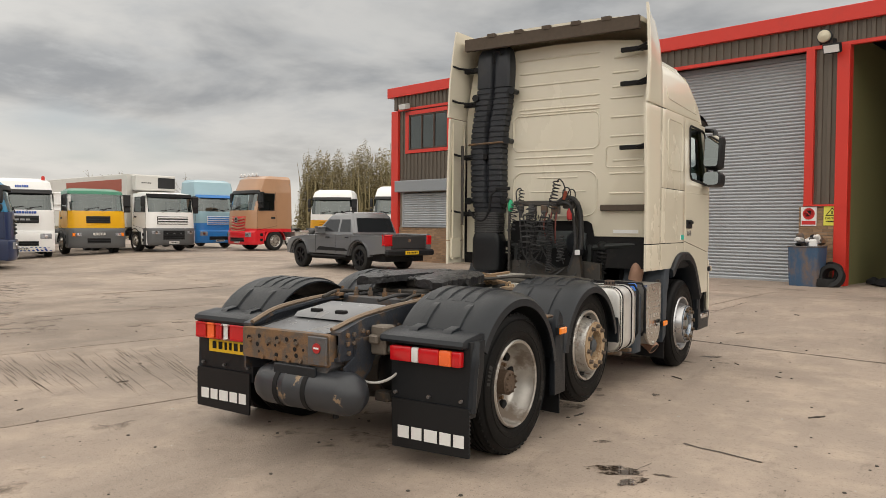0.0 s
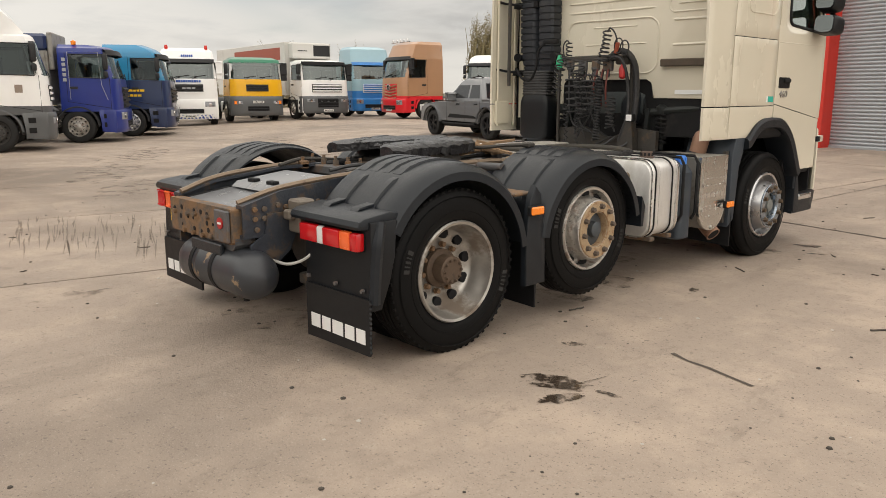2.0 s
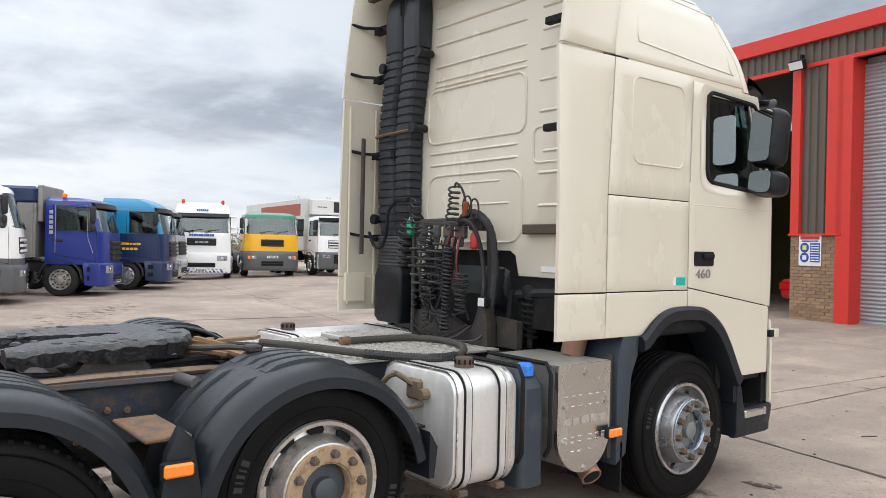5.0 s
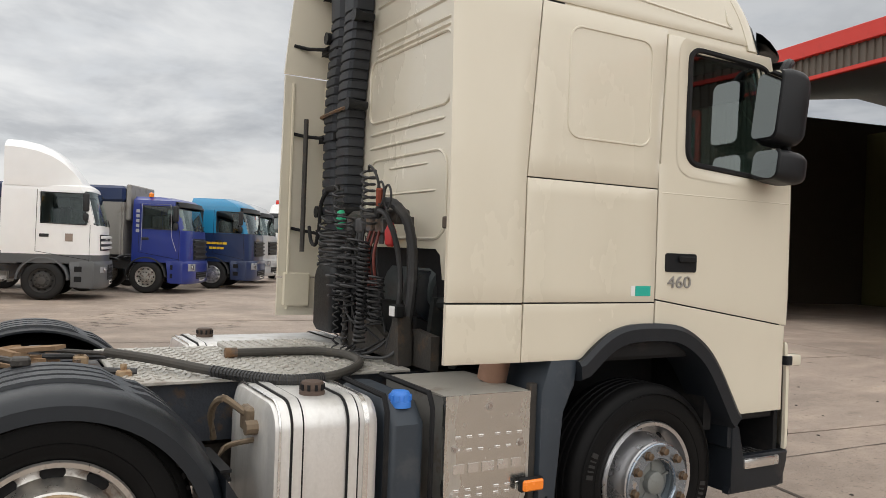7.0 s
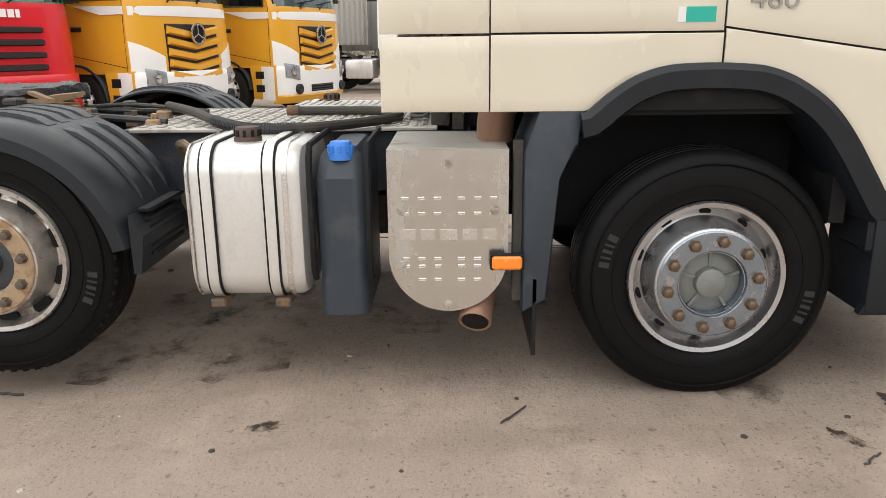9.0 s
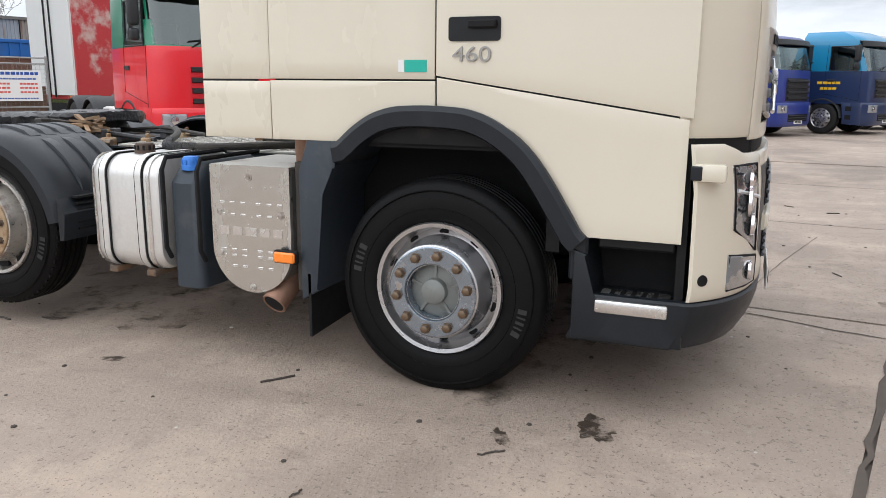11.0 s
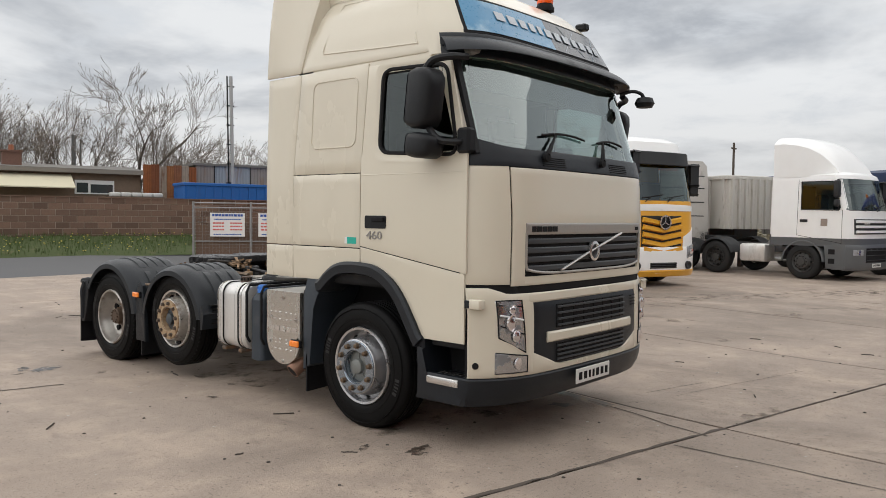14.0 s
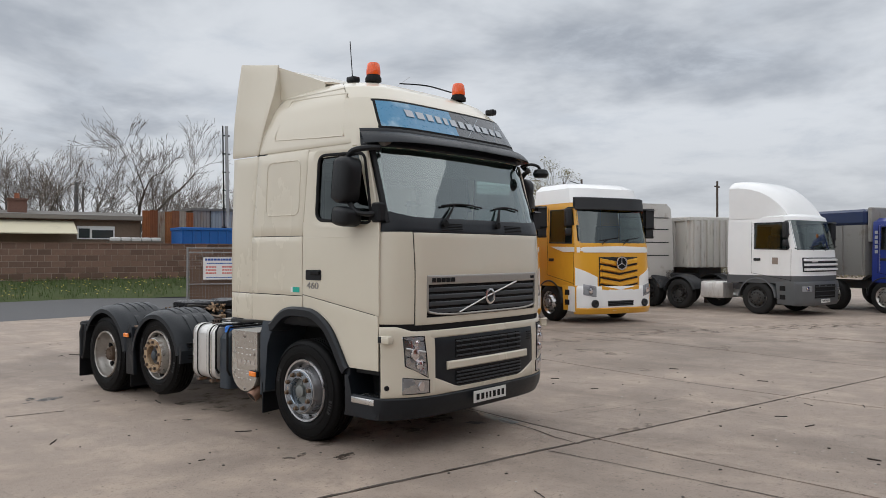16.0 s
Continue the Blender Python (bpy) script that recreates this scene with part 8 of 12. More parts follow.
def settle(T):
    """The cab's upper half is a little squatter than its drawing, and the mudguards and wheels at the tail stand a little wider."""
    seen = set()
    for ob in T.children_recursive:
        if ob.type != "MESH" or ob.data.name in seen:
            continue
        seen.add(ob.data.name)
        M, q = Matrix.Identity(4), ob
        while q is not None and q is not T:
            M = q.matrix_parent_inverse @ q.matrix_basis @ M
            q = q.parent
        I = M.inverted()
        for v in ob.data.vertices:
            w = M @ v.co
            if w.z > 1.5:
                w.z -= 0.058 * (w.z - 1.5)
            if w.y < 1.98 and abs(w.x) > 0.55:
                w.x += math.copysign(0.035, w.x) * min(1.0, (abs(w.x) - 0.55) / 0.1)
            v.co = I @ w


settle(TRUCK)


def build_intake(cab):
    """The tall air intake on the cab's rear wall: two flat ribbed lobes with a deep seam, leaning over at the top."""
    st = B()
    rings = []
    levels = []
    z = 1.76
    while z < 3.20:
        levels += [(z, 0.0), (z + 0.044, 0.0), (z + 0.050, 0.011), (z + 0.058, 0.011)]
        z += 0.064
    levels += [(z, 0.0), (z + 0.10, 0.0), (z + 0.22, 0.0), (3.56, 0.002), (3.63, 0.010), (3.68, 0.030), (3.71, 0.065), (3.722, 0.10)]
    for z, cut in levels:
        w = interp([(1.76, 0.19), (1.92, 0.225), (2.5, 0.230), (3.0, 0.232), (3.2, 0.225), (3.5, 0.228), (3.72, 0.22)], z) - cut
        xc = eased([(1.76, -0.81), (2.2, -0.825), (2.66, -0.82), (3.08, -0.755), (3.4, -0.73), (3.72, -0.735)], z)
        y0 = interp([(1.76, 3.13), (1.95, 3.11), (3.2, 3.105), (3.5, 3.09), (3.72, 3.11)], z) + cut
        seam = interp([(1.76, 0.02), (1.95, 0.05), (3.45, 0.05), (3.58, 0.03), (3.66, 0.0)], z)
        half = [(w, 3.24), (w, y0 + 0.055), (w * 0.96, y0 + 0.022), (w * 0.86, y0 + 0.004), (w * 0.5, y0 - 0.004), (0.045, y0 + 0.004), (0.022, y0 + 0.012 + seam * 0.3), (0.010, y0 + 0.012 + seam)]
        rings.append(ring(st, [(xc + x, y, z) for x, y in half] + [(xc - x, y, z) for x, y in reversed(half)]))
    skin(st, rings)
    stack = part("air_intake", st, mat("intake_plastic", (0.020, 0.023, 0.029), 0.48, grain=0.25, grain_scale=14, spots=0.5, spot_rgb=(0.055, 0.055, 0.055), spot_scale=3), cab, "tall black ribbed air-intake stack", smooth=28)
    bl = B()
    rr = []
    for k in range(19):
        w = 0.165 + (0.013 if k % 2 else 0.0)
        rr.append(ring(bl, [(-0.79 + x, 3.15 + y * 0.5, 1.52 + 0.0135 * k) for x, y in rounded(-w, -w, w, w, 0.07, 4)]))
    skin(bl, rr)
    part("bellows", bl, HOSE, stack)
    foot = B()
    skin(foot, [ring(foot, [(-0.79 + x, 3.15 + y * 0.55, z) for x, y in rounded(-w, -w, w, w, 0.06, 4)]) for z, w in ((1.08, 0.16), (1.12, 0.185), (1.44, 0.185), (1.50, 0.17), (1.525, 0.15))])
    part("intake_foot", foot, BLACK_PLASTIC, stack)
    part("seam_hook", tube(B(), smooth_path([(-0.60, 3.08, 3.60), (-0.655, 3.075, 3.645), (-0.70, 3.08, 3.61), (-0.715, 3.09, 3.5)], 5), 0.011, 6), BLACK, stack)
    part("intake_strap", tube(B(), [(-1.07, 3.13, 2.57), (-1.04, 3.095, 2.572), (-0.81, 3.088, 2.578), (-0.58, 3.095, 2.585), (-0.55, 3.13, 2.59)], 0.012, 5), RUST, stack, "rusty strap round the stack")
    for x, z in ((-0.475, 3.17), (-0.535, 2.60), (-0.565, 1.90), (-1.045, 1.90), (-0.96, 3.12)):
        part("intake_lug", lathe(B(), [(0.015, 3.08), (0.042, 3.08), (0.042, 3.11), (0.03, 3.14), (0.03, 3.22)], (x, 0, z), "y", 14), BLACK_PLASTIC, stack)
    pb = B()
    box(pb, -0.62, 2.98, 2.015, -0.44, 3.02, 2.055, 0.008)
    tube(pb, smooth_path([(-0.60, 3.0, 2.03), (-0.67, 2.98, 1.95), (-0.70, 2.98, 1.78), (-0.78, 2.99, 1.67), (-0.90, 3.0, 1.69), (-1.0, 3.02, 1.79)], 5), 0.013, 7)
    part("breather_hose", pb, BLACK, stack)


build_intake(CAB_OB)


def build_gantry(T):
    """The air-line gantry close behind the cab: a thin frame, a greasy top bar with valves, hoses and coiled lines."""
    gy = 3.10
    gm = B()
    tube(gm, smooth_path([(-0.49, gy, 1.02), (-0.49, gy, 1.74), (-0.475, gy, 1.83), (-0.42, gy, 1.865), (-0.3, gy, 1.87)], 5), 0.017, 8)
    tube(gm, [(-0.40, gy, 1.868), (-0.1, gy, 1.872), (0.26, gy, 1.872)], 0.022, 8)
    box(gm, -0.40, gy - 0.035, 1.832, 0.26, gy - 0.005, 1.868, 0.008)
    box(gm, 0.20, gy - 0.06, 1.80, 0.34, gy + 0.03, 1.885, 0.02, 2)
    tube(gm, [(0.33, gy + 0.03, 1.84), (0.345, gy + 0.04, 1.4), (0.35, gy + 0.03, 1.02)], 0.022, 8)
    prism(gm, [(0.25, 1.02), (0.44, 1.02), (0.43, 1.18), (0.41, 1.29), (0.36, 1.30), (0.32, 1.16)], "y", gy - 0.07, gy + 0.02, 0.015)
    gan = part("air_line_gantry", gm, GRIME, T, "greasy steel gantry carrying coiled air lines")
    for x, z, w in ((-0.32, 1.80, 0.035), (-0.17, 1.79, 0.045), (-0.02, 1.79, 0.04), (0.12, 1.785, 0.05)):
        vb = box(B(), x - w, gy - 0.07, z - 0.04, x + w, gy - 0.02, z + 0.05, 0.01)
        lathe(vb, [(0.016, z - 0.10), (0.02, z - 0.08), (0.02, z - 0.04)], (x, gy - 0.045, 0), "z", 8)
        part("valve", vb, CHASSIS, gan)
    for x, z, mt in ((-0.435, 1.835, GREEN), (0.30, 1.735, RED_PLASTIC)):
        part("coupling_head", lathe(B(), [(0.016, z - 0.065), (0.03, z - 0.05), (0.034, z + 0.02), (0.022, z + 0.05), (0.014, z + 0.07)], (x, gy - 0.075, 0), "z", 12), mt, gan)
    h1 = smooth_path([(0.16, gy - 0.09, 1.86), (0.26, gy - 0.10, 1.915), (0.345, gy - 0.07, 1.90), (0.385, gy - 0.01, 1.80), (0.395, gy + 0.02, 1.62), (0.395, gy + 0.02, 1.42), (0.37, gy, 1.20), (0.30, gy - 0.03, 1.06)], 6)
    part("ribbed_hose", tube(B(), h1, [0.027 + (0.003 if k % 2 else 0.0) for k in range(len(h1))], 10), HOSE, gan, "thick ribbed black hose arching over the gantry")
    part("thin_hose", tube(B(), smooth_path([(0.14, gy - 0.08, 1.84), (0.25, gy - 0.12, 1.87), (0.32, gy - 0.10, 1.82), (0.34, gy - 0.04, 1.62), (0.345, gy - 0.03, 1.36), (0.28, gy - 0.06, 1.10)], 6), 0.016, 8), HOSE, gan)
    for top, bot, n, R, sg, r in (
            ((0.10, 2.98, 1.80), (0.19, 2.93, 2.09), 8, 0.046, 0.0, 0.008),
            ((-0.29, 2.97, 1.78), (-0.235, 2.92, 2.0), 6, 0.036, 0.0, 0.007),
            ((-0.30, 2.91, 1.88), (-0.36, 2.90, 1.54), 7, 0.05, 0.02, 0.0065),
            ((-0.13, 2.93, 1.84), (-0.05, 2.92, 1.30), 11, 0.058, 0.02, 0.0065),
            ((-0.19, 2.96, 1.72), (-0.13, 2.92, 1.36), 6, 0.080, 0.05, 0.008),
            ((0.0, 2.97, 1.70), (0.03, 2.94, 1.38), 6, 0.085, 0.04, 0.008),
            ((0.095, 2.96, 1.68), (0.085, 2.95, 1.10), 22, 0.034, 0.0, 0.0075),
            ((0.20, 2.99, 1.50), (0.22, 2.98, 1.22), 8, 0.05, 0.0, 0.007),
            ((-0.28, 2.95, 1.44), (-0.27, 2.95, 1.03), 8, 0.022, 0.0, 0.005),
            ((-0.16, 2.96, 1.34), (-0.15, 2.96, 1.04), 6, 0.024, 0.0, 0.005)):
        part("coiled_line", coil(B(), top, bot, n, R, r, sg), HOSE, gan, "black coiled air line")
    lp = B()
    for k in range(2):
        c = Vector((0.29 + 0.05 * k, 2.96, 1.965 - 0.02 * k))
        tube(lp, [c + Vector((0.045 * math.cos(a), 0.02 * k, 0.065 * math.sin(a))) for a in [2 * math.pi * i / 16 for i in range(16)]], 0.007, 5, True)
    tube(lp, smooth_path([(0.19, 2.93, 2.09), (0.22, 2.92, 2.12), (0.255, 2.94, 2.08), (0.27, 2.96, 2.0), (0.23, 2.98, 1.92)], 5), 0.008, 6)
    tube(lp, smooth_path([(-0.235, 2.92, 2.0), (-0.26, 2.91, 2.03), (-0.31, 2.92, 1.98), (-0.30, 2.93, 1.86)], 5), 0.007, 6)
    part("cable_loop", lp, HOSE, gan)
    part("cable_plug", rod(B(), (0.285, 2.955, 1.99), (0.255, 2.97, 1.90), 0.02, 8), mat("rusty_red", (0.28, 0.06, 0.03), 0.6, grain=0.2), gan)
    rnd = random.Random(9)
    tg = B()
    for k in range(12):
        x0, x1 = rnd.uniform(-0.35, 0.2), rnd.uniform(-0.25, 0.25)
        tube(tg, smooth_path([(x0, gy - 0.05, rnd.uniform(1.72, 1.8)), ((x0 + x1) / 2 + rnd.uniform(-0.08, 0.08), gy - rnd.uniform(0.05, 0.13), rnd.uniform(1.25, 1.55)), (x1, gy - 0.05, rnd.uniform(1.05, 1.25))], 6), rnd.uniform(0.005, 0.009), 5)
    for k in range(5):
        x0 = rnd.uniform(-0.2, 0.1)
        tube(tg, smooth_path([(x0, gy - 0.08, 1.06), (x0 + rnd.uniform(0.05, 0.2), gy - 0.18, 1.045), (x0 + rnd.uniform(0.2, 0.35), gy - 0.1, 1.06), (x0 + 0.35, gy - 0.03, 1.14)], 6), 0.008, 5)
    part("tangled_line", tg, HOSE, gan, "tangle of thin black cables")
    rd = B()
    for k in range(3):
        tube(rd, smooth_path([(0.02 + 0.06 * k, gy - 0.07, 1.76), (0.0 + 0.07 * k, gy - 0.10, 1.6), (0.03 + 0.05 * k, gy - 0.07, 1.42)], 5), 0.009, 5)
    part("red_line", rd, mat("faded_red", (0.17, 0.04, 0.03), 0.6), gan)
    wl = part("work_lamp", box(B(), 0.37, gy - 0.10, 1.285, 0.445, gy - 0.04, 1.355, 0.01), BLACK, gan, "small work lamp")
    part("lamp_lens", box(B(), 0.377, gy - 0.106, 1.292, 0.438, gy - 0.098, 1.348, 0.003), WHITE_LENS, wl)


build_gantry(TRUCK)


# ---- the other lorries round the yard: x to the right, y forward, front bumper at y = 0 ----
TRUCK_GLASS = glass_mat("lorry_glass", (0.36, 0.44, 0.44), 0.13)
SIDE_GLASS = glass_mat("lorry_side_glass", (0.25, 0.30, 0.30), 0.07)
LAMP_BOWL = mat("lorry_headlamp", (0.30, 0.31, 0.33), 0.12, coat=0.6, grain=0.1, spots=0.8, spot_rgb=(0.05, 0.05, 0.055), spot_scale=6, spot_lo=0.48, spot_hi=0.6)
DARK_TRIM = mat("lorry_dark_trim", (0.014, 0.015, 0.017), 0.55, grain=0.2)
FAR_TYRE = mat("far_tyre", (0.008, 0.008, 0.008), 0.7, grain=0.2)
WHEEL_CACHE = {}


def far_wheel(parent, m, rim, R=0.5, w=0.3, dish=False):
    key = (rim.name, R, dish)
    if key not in WHEEL_CACHE:
        ty = B()
        r0 = R * 0.6
        lathe(ty, [(r0, -0.03), (r0 + 0.02, -0.006), (R * 0.75, 0.0), (R * 0.9, -0.006), (R * 0.97, -0.03), (R, -0.06), (R, -w + 0.05), (R * 0.95, -w), (r0, -w + 0.02)], axis="x", seg=40, cap=False)
        tyre = part("tyre", ty, FAR_TYRE, parent, m=m)
        rb = B()
        if dish:
            lathe(rb, [(r0, -0.02), (r0 - 0.01, -0.004), (r0 - 0.03, -0.08), (r0 * 0.7, -0.15), (r0 * 0.4, -0.16), (r0 * 0.36, -0.06), (0.0, -0.05)], axis="x", seg=32, cap=False)
        else:
            lathe(rb, [(r0, -0.02), (r0 + 0.008, -0.002), (r0 - 0.02, -0.03), (r0 * 0.82, -0.06), (r0 * 0.68, 0.0), (r0 * 0.62, 0.03), (r0 * 0.38, 0.035), (r0 * 0.34, 0.07), (0.0, 0.08)], axis="x", seg=32, cap=False)
        rm = part("rim", rb, rim, tyre)
        hb = B()
        for k in range(10):
            a = 2 * math.pi * k / 10
            lathe(hb, [(0.03, -0.06), (0.03, -0.03), (0.0, -0.032)], (0, r0 * 0.79 * math.cos(a), r0 * 0.79 * math.sin(a)), "x", 8)
            lathe(hb, [(0.018, 0.03), (0.018, 0.055), (0.0, 0.057)], (0, r0 * 0.5 * math.cos(a), r0 * 0.5 * math.sin(a)), "x", 6)
        ho = tagged(part("hub_detail", hb, BLACK, tyre), kind="stuff")
        WHEEL_CACHE[key] = (tyre, rm, ho)
        return tyre
    tyre, rm, ho = WHEEL_CACHE[key]
    t = again(tyre, parent, m)
    again(rm, t)
    again(ho, t)
    return t


def lorry(name, label, place, st):
    """A lorry front: cab shell with real window openings, grille, lamps, bumper, mirrors, wheels and a short chassis."""
    T = thing(name, label, "lorry", place)
    paint, lowp = st["paint"], st.get("low", st["paint"])
    top, wz0, wz1 = st.get("top", 3.0), st.get("wz0", 1.95), st.get("wz1", 2.78)
    Lc = st.get("len", 1.75)
    hi = st.get("roof", top)
    slope = st.get("slope", 0.28)
    wid = st.get("w", 1.24)
    F = [(0.3, 0.0), (1.2, 0.0), (wz0 - 0.05, -0.03), (wz1, -slope), (wz1 + 0.12, -slope - 0.05), (max(hi, wz1 + 0.3) - 0.12, -slope - st.get("rake", 0.25)), (hi, -slope - st.get("rake", 0.25) - 0.35)]
    W = [(0.3, wid), (1.4, wid), (wz1, wid - 0.05), (wz1 + 0.12, wid - 0.07), (hi - 0.15, wid - 0.13), (hi, wid - 0.3)]
    sh = Shell(W, F, -Lc, 0.05, st.get("corner", 0.22), 7.0)
    door0, door1 = -Lc + st.get("sleep", 0.12) + 0.12, -0.42 - st.get("dy", 0.0)
    sw0, sw1 = wz0 + 0.02, wz1 - 0.06

    def hole(m):
        if wz0 < m.z < wz1 and m.y > sh.end(m.z) + 0.06:
            return abs(m.x) < sh.W(m.z) * 0.93
        return sw0 < m.z < sw1 and door0 < m.y < door1 and abs(m.x) > sh.W(m.z) - 0.05

    zs = sorted({0.95, 1.2, 1.4, wz0 - 0.1, wz0 - 0.01, wz0 + 0.01, sw0 + 0.03, (wz0 + wz1) / 2, sw1 - 0.01, sw1 + 0.01, wz1 - 0.01, wz1 + 0.01, wz1 + 0.12, hi - 0.3, hi - 0.15, hi - 0.06, hi})
    e = sh.end(2.2)
    r0 = -Lc + 0.06
    ysf = sorted({min(1.0, max(0.02, (y - r0) / (e - r0))) for y in (door0 - 0.01, door0 + 0.02, (door0 + door1) / 2, door1 - 0.02, door1 + 0.01)} | {1.0, 0.5})
    mi_list = [paint, lowp, st.get("band_mat", paint), st.get("roof_mat", paint)]
    bz = st.get("band")
    lowz = st.get("lowz", 0.0)

    def mi(m):
        if m.z > st.get("roofz", 99):
            return 3
        if bz and bz[0] < m.z < bz[1]:
            return 2
        return 1 if m.z < lowz else 0
    if bz:
        zs = sorted(set(zs) | set(bz))
    if lowz:
        zs = sorted(set(zs) | {lowz})
    cab = part("cab", sh.loft(B(), [z for z in zs if z <= hi], ysf, hole, mi=mi), mi_list, T)
    # glass
    g = B()
    us = [-0.93, -0.88, -0.78, -0.6, -0.3, 0, 0.3, 0.6, 0.78, 0.88, 0.93]
    skin(g, [ring(g, [sh.front(u * sh.W(z), z) for z in span(wz0, wz1, 5)]) for u in us], False)
    p = part("windscreen", g, TRUCK_GLASS, cab)
    p.visible_shadow = False
    for s in (1, -1):
        g = B()
        skin(g, [ring(g, [sh.side(y, z, s) for z in span(sw0, sw1, 3)]) for y in (door0, (door0 + door1) / 2, door1)], False)
        p = part("side_window", g, SIDE_GLASS, cab)
        p.visible_shadow = False
        part("window_rubber", tube(B(), [sh.side(y, z, s) + Vector((s * 0.005, 0, 0)) for y, z in ((door0, sw0), (door1, sw0 - 0.02), (door1 - 0.06, sw1), (door0, sw1))], 0.018, 5, True), DARK_TRIM, cab)
        # door outline
        dl = B()
        tube(dl, [sh.side(door0 - 0.1, z, s) + Vector((s * 0.001, 0, 0)) for z in (1.25, 1.8, wz1)], 0.006, 4)
        tube(dl, [sh.side(door1 + 0.1, z, s) + Vector((s * 0.001, 0, 0)) for z in (1.0, 1.6, wz0)], 0.006, 4)
        tube(dl, [sh.side(door0 - 0.1, 1.25, s), sh.side(door1 + 0.1, 1.05, s)], 0.006, 4)
        part("door_gap", dl, BLACK, cab)
        part("door_handle", box(B(), s * (wid - 0.03), door0 - 0.02, 1.62, s * (wid + 0.015), door0 + 0.2, 1.70, 0.01), DARK_TRIM, cab)
    # inside
    part("interior", box(B(), -wid + 0.12, -Lc + 0.1, 1.0, wid - 0.12, -0.25, wz0 - 0.06), INTERIOR, cab, smooth=0)
    part("interior_back", box(B(), -wid + 0.1, -Lc + 0.08, 1.0, wid - 0.1, -Lc + 0.12, hi - 0.35), INTERIOR, cab, smooth=0)
    for s in (1, -1):
        part("seat", box(B(), s * 0.35, -1.3, 1.5, s * 0.85, -1.1, wz0 + 0.45, 0.06), SEAT, cab)
    # visor
    if st.get("visor", True):
        v = B()
        rows = []
        vt = st.get("visor_up", 0.0)
        for dz, o in ((0.10 + vt, 0.0), (0.08 + vt, 0.10), (-0.06, 0.16), (-0.08, 0.14), (0.0, 0.06), (0.02, 0.0)):
            rows.append(ring(v, [sh.front(u * sh.W(wz1), wz1) + Vector((0, o * (1 - 0.4 * abs(u) ** 4), dz)) for u in (-0.97, -0.8, -0.4, 0, 0.4, 0.8, 0.97)]))
        skin(v, rows + [rows[0]], False)
        part("sun_visor", v, st.get("visor_mat", DARK_TRIM), cab)
    # grille
    gz0, gz1, gw = st.get("grille", (1.15, 1.7, 0.8))
    gp = B()
    panel(gp, lambda x, z: sh.front(x, z), span(-gw, gw, 10), span(gz0, gz1, 4), 0.012, 0.02, 0.004, flip=-1)
    gr = part("grille", gp, st.get("grille_mat", DARK_TRIM), cab)
    ns = st.get("slats", 4)
    for k in range(ns):
        z = gz0 + (gz1 - gz0) * (k + 0.5) / ns
        drop = st.get("vee", 0.0)
        b = B()
        tube(b, [sh.front(x, z - drop * (1 - abs(x) / gw)) + Vector((0, 0.03, 0)) for x in span(-gw * 0.96, gw * 0.96, 8)], (gz1 - gz0) / ns * st.get("slat_r", 0.28), 5)
        part("slat", b, st.get("slat_mat", DARK_TRIM), gr)
    if st.get("badge"):
        bzc, br = st["badge"]
        y = sh.front(0, bzc).y + 0.12
        part("badge_disc", lathe(B(), [(br * 0.8, y - 0.03), (br * 0.8, y), (0, y)], (0, 0, bzc), "y", 24), BLACK, gr)
        part("badge_ring", lathe(B(), [(br * 0.8, y - 0.01), (br, y), (br, y + 0.02), (br * 0.82, y + 0.02)], (0, 0, bzc), "y", 28, cap=False), CHROME, gr)
        for a in (90, 210, 330):
            part("badge_arm", box(B(), -0.012, y, 0.0, 0.012, y + 0.012, br * 0.85, m=Matrix.Translation((0, 0, bzc)) @ Matrix.Rotation(radians(a - 90), 4, "Y")), CHROME, gr, smooth=0)
    if st.get("name"):
        nx, nz, nw, nh, n, nm = st["name"]
        part("name_bars", bars(B(), nx, nz, nw, nh, n, 0.25, 3, lambda u, v, o: sh.front(-u, v) + Vector((0, 0.03 + o, 0))), nm, cab, smooth=0)
    for nx, nz, nw, nh, n, nm in st.get("names", ()):
        part("name_bars", bars(B(), nx, nz, nw, nh, n, 0.25, 5, lambda u, v, o: sh.front(-u, v) + Vector((0, 0.03 + o, 0))), nm, cab, smooth=0)
    # bumper
    nb = Shell([(0.2, wid), (1.3, wid)], [(0.25, 0.0), (0.4, 0.07), (0.9, 0.08), (1.2, 0.04)], -1.0, 0.05, 0.25, 6.0)
    bu = B()
    bz1 = st.get("bump", 1.0)
    panel(bu, lambda u, z: nb.front(u * wid, z), [-1, -0.99, -0.96, -0.9, -0.8, -0.6, -0.3, 0, 0.3, 0.6, 0.8, 0.9, 0.96, 0.99, 1], span(0.30, bz1, 6, 0.02), 0.01, 0.05, 0.01, flip=-1)
    for s in (1, -1):
        panel(bu, lambda u, z: Vector((s * wid, -0.22 - u * st.get("bump_side", 0.35), z)), span(0, 1, 3), span(0.32, bz1, 4, 0.02), 0.01, 0.05, 0.008, flip=-s)
    bum = part("bumper", bu, st.get("bumper", lowp), T)
    lip = st.get("lip")
    if lip:
        b = B()
        panel(b, lambda u, z: nb.front(u * wid, z), [-1, -0.96, -0.9, -0.7, -0.3, 0, 0.3, 0.7, 0.9, 0.96, 1], span(0.26, 0.42, 3, 0.02), 0.03, 0.05, 0.01, flip=-1)
        part("bumper_lip", b, lip, bum)
    b = B()
    iz0, iz1, iw = st.get("intake", (0.45, 0.66, 0.62))
    panel(b, lambda x, z: nb.front(x, z), span(-iw, iw, 8), span(iz0, iz1, 2), 0.014, 0.01, 0.002, flip=-1)
    part("lower_intake", b, BLACK, bum, smooth=0)
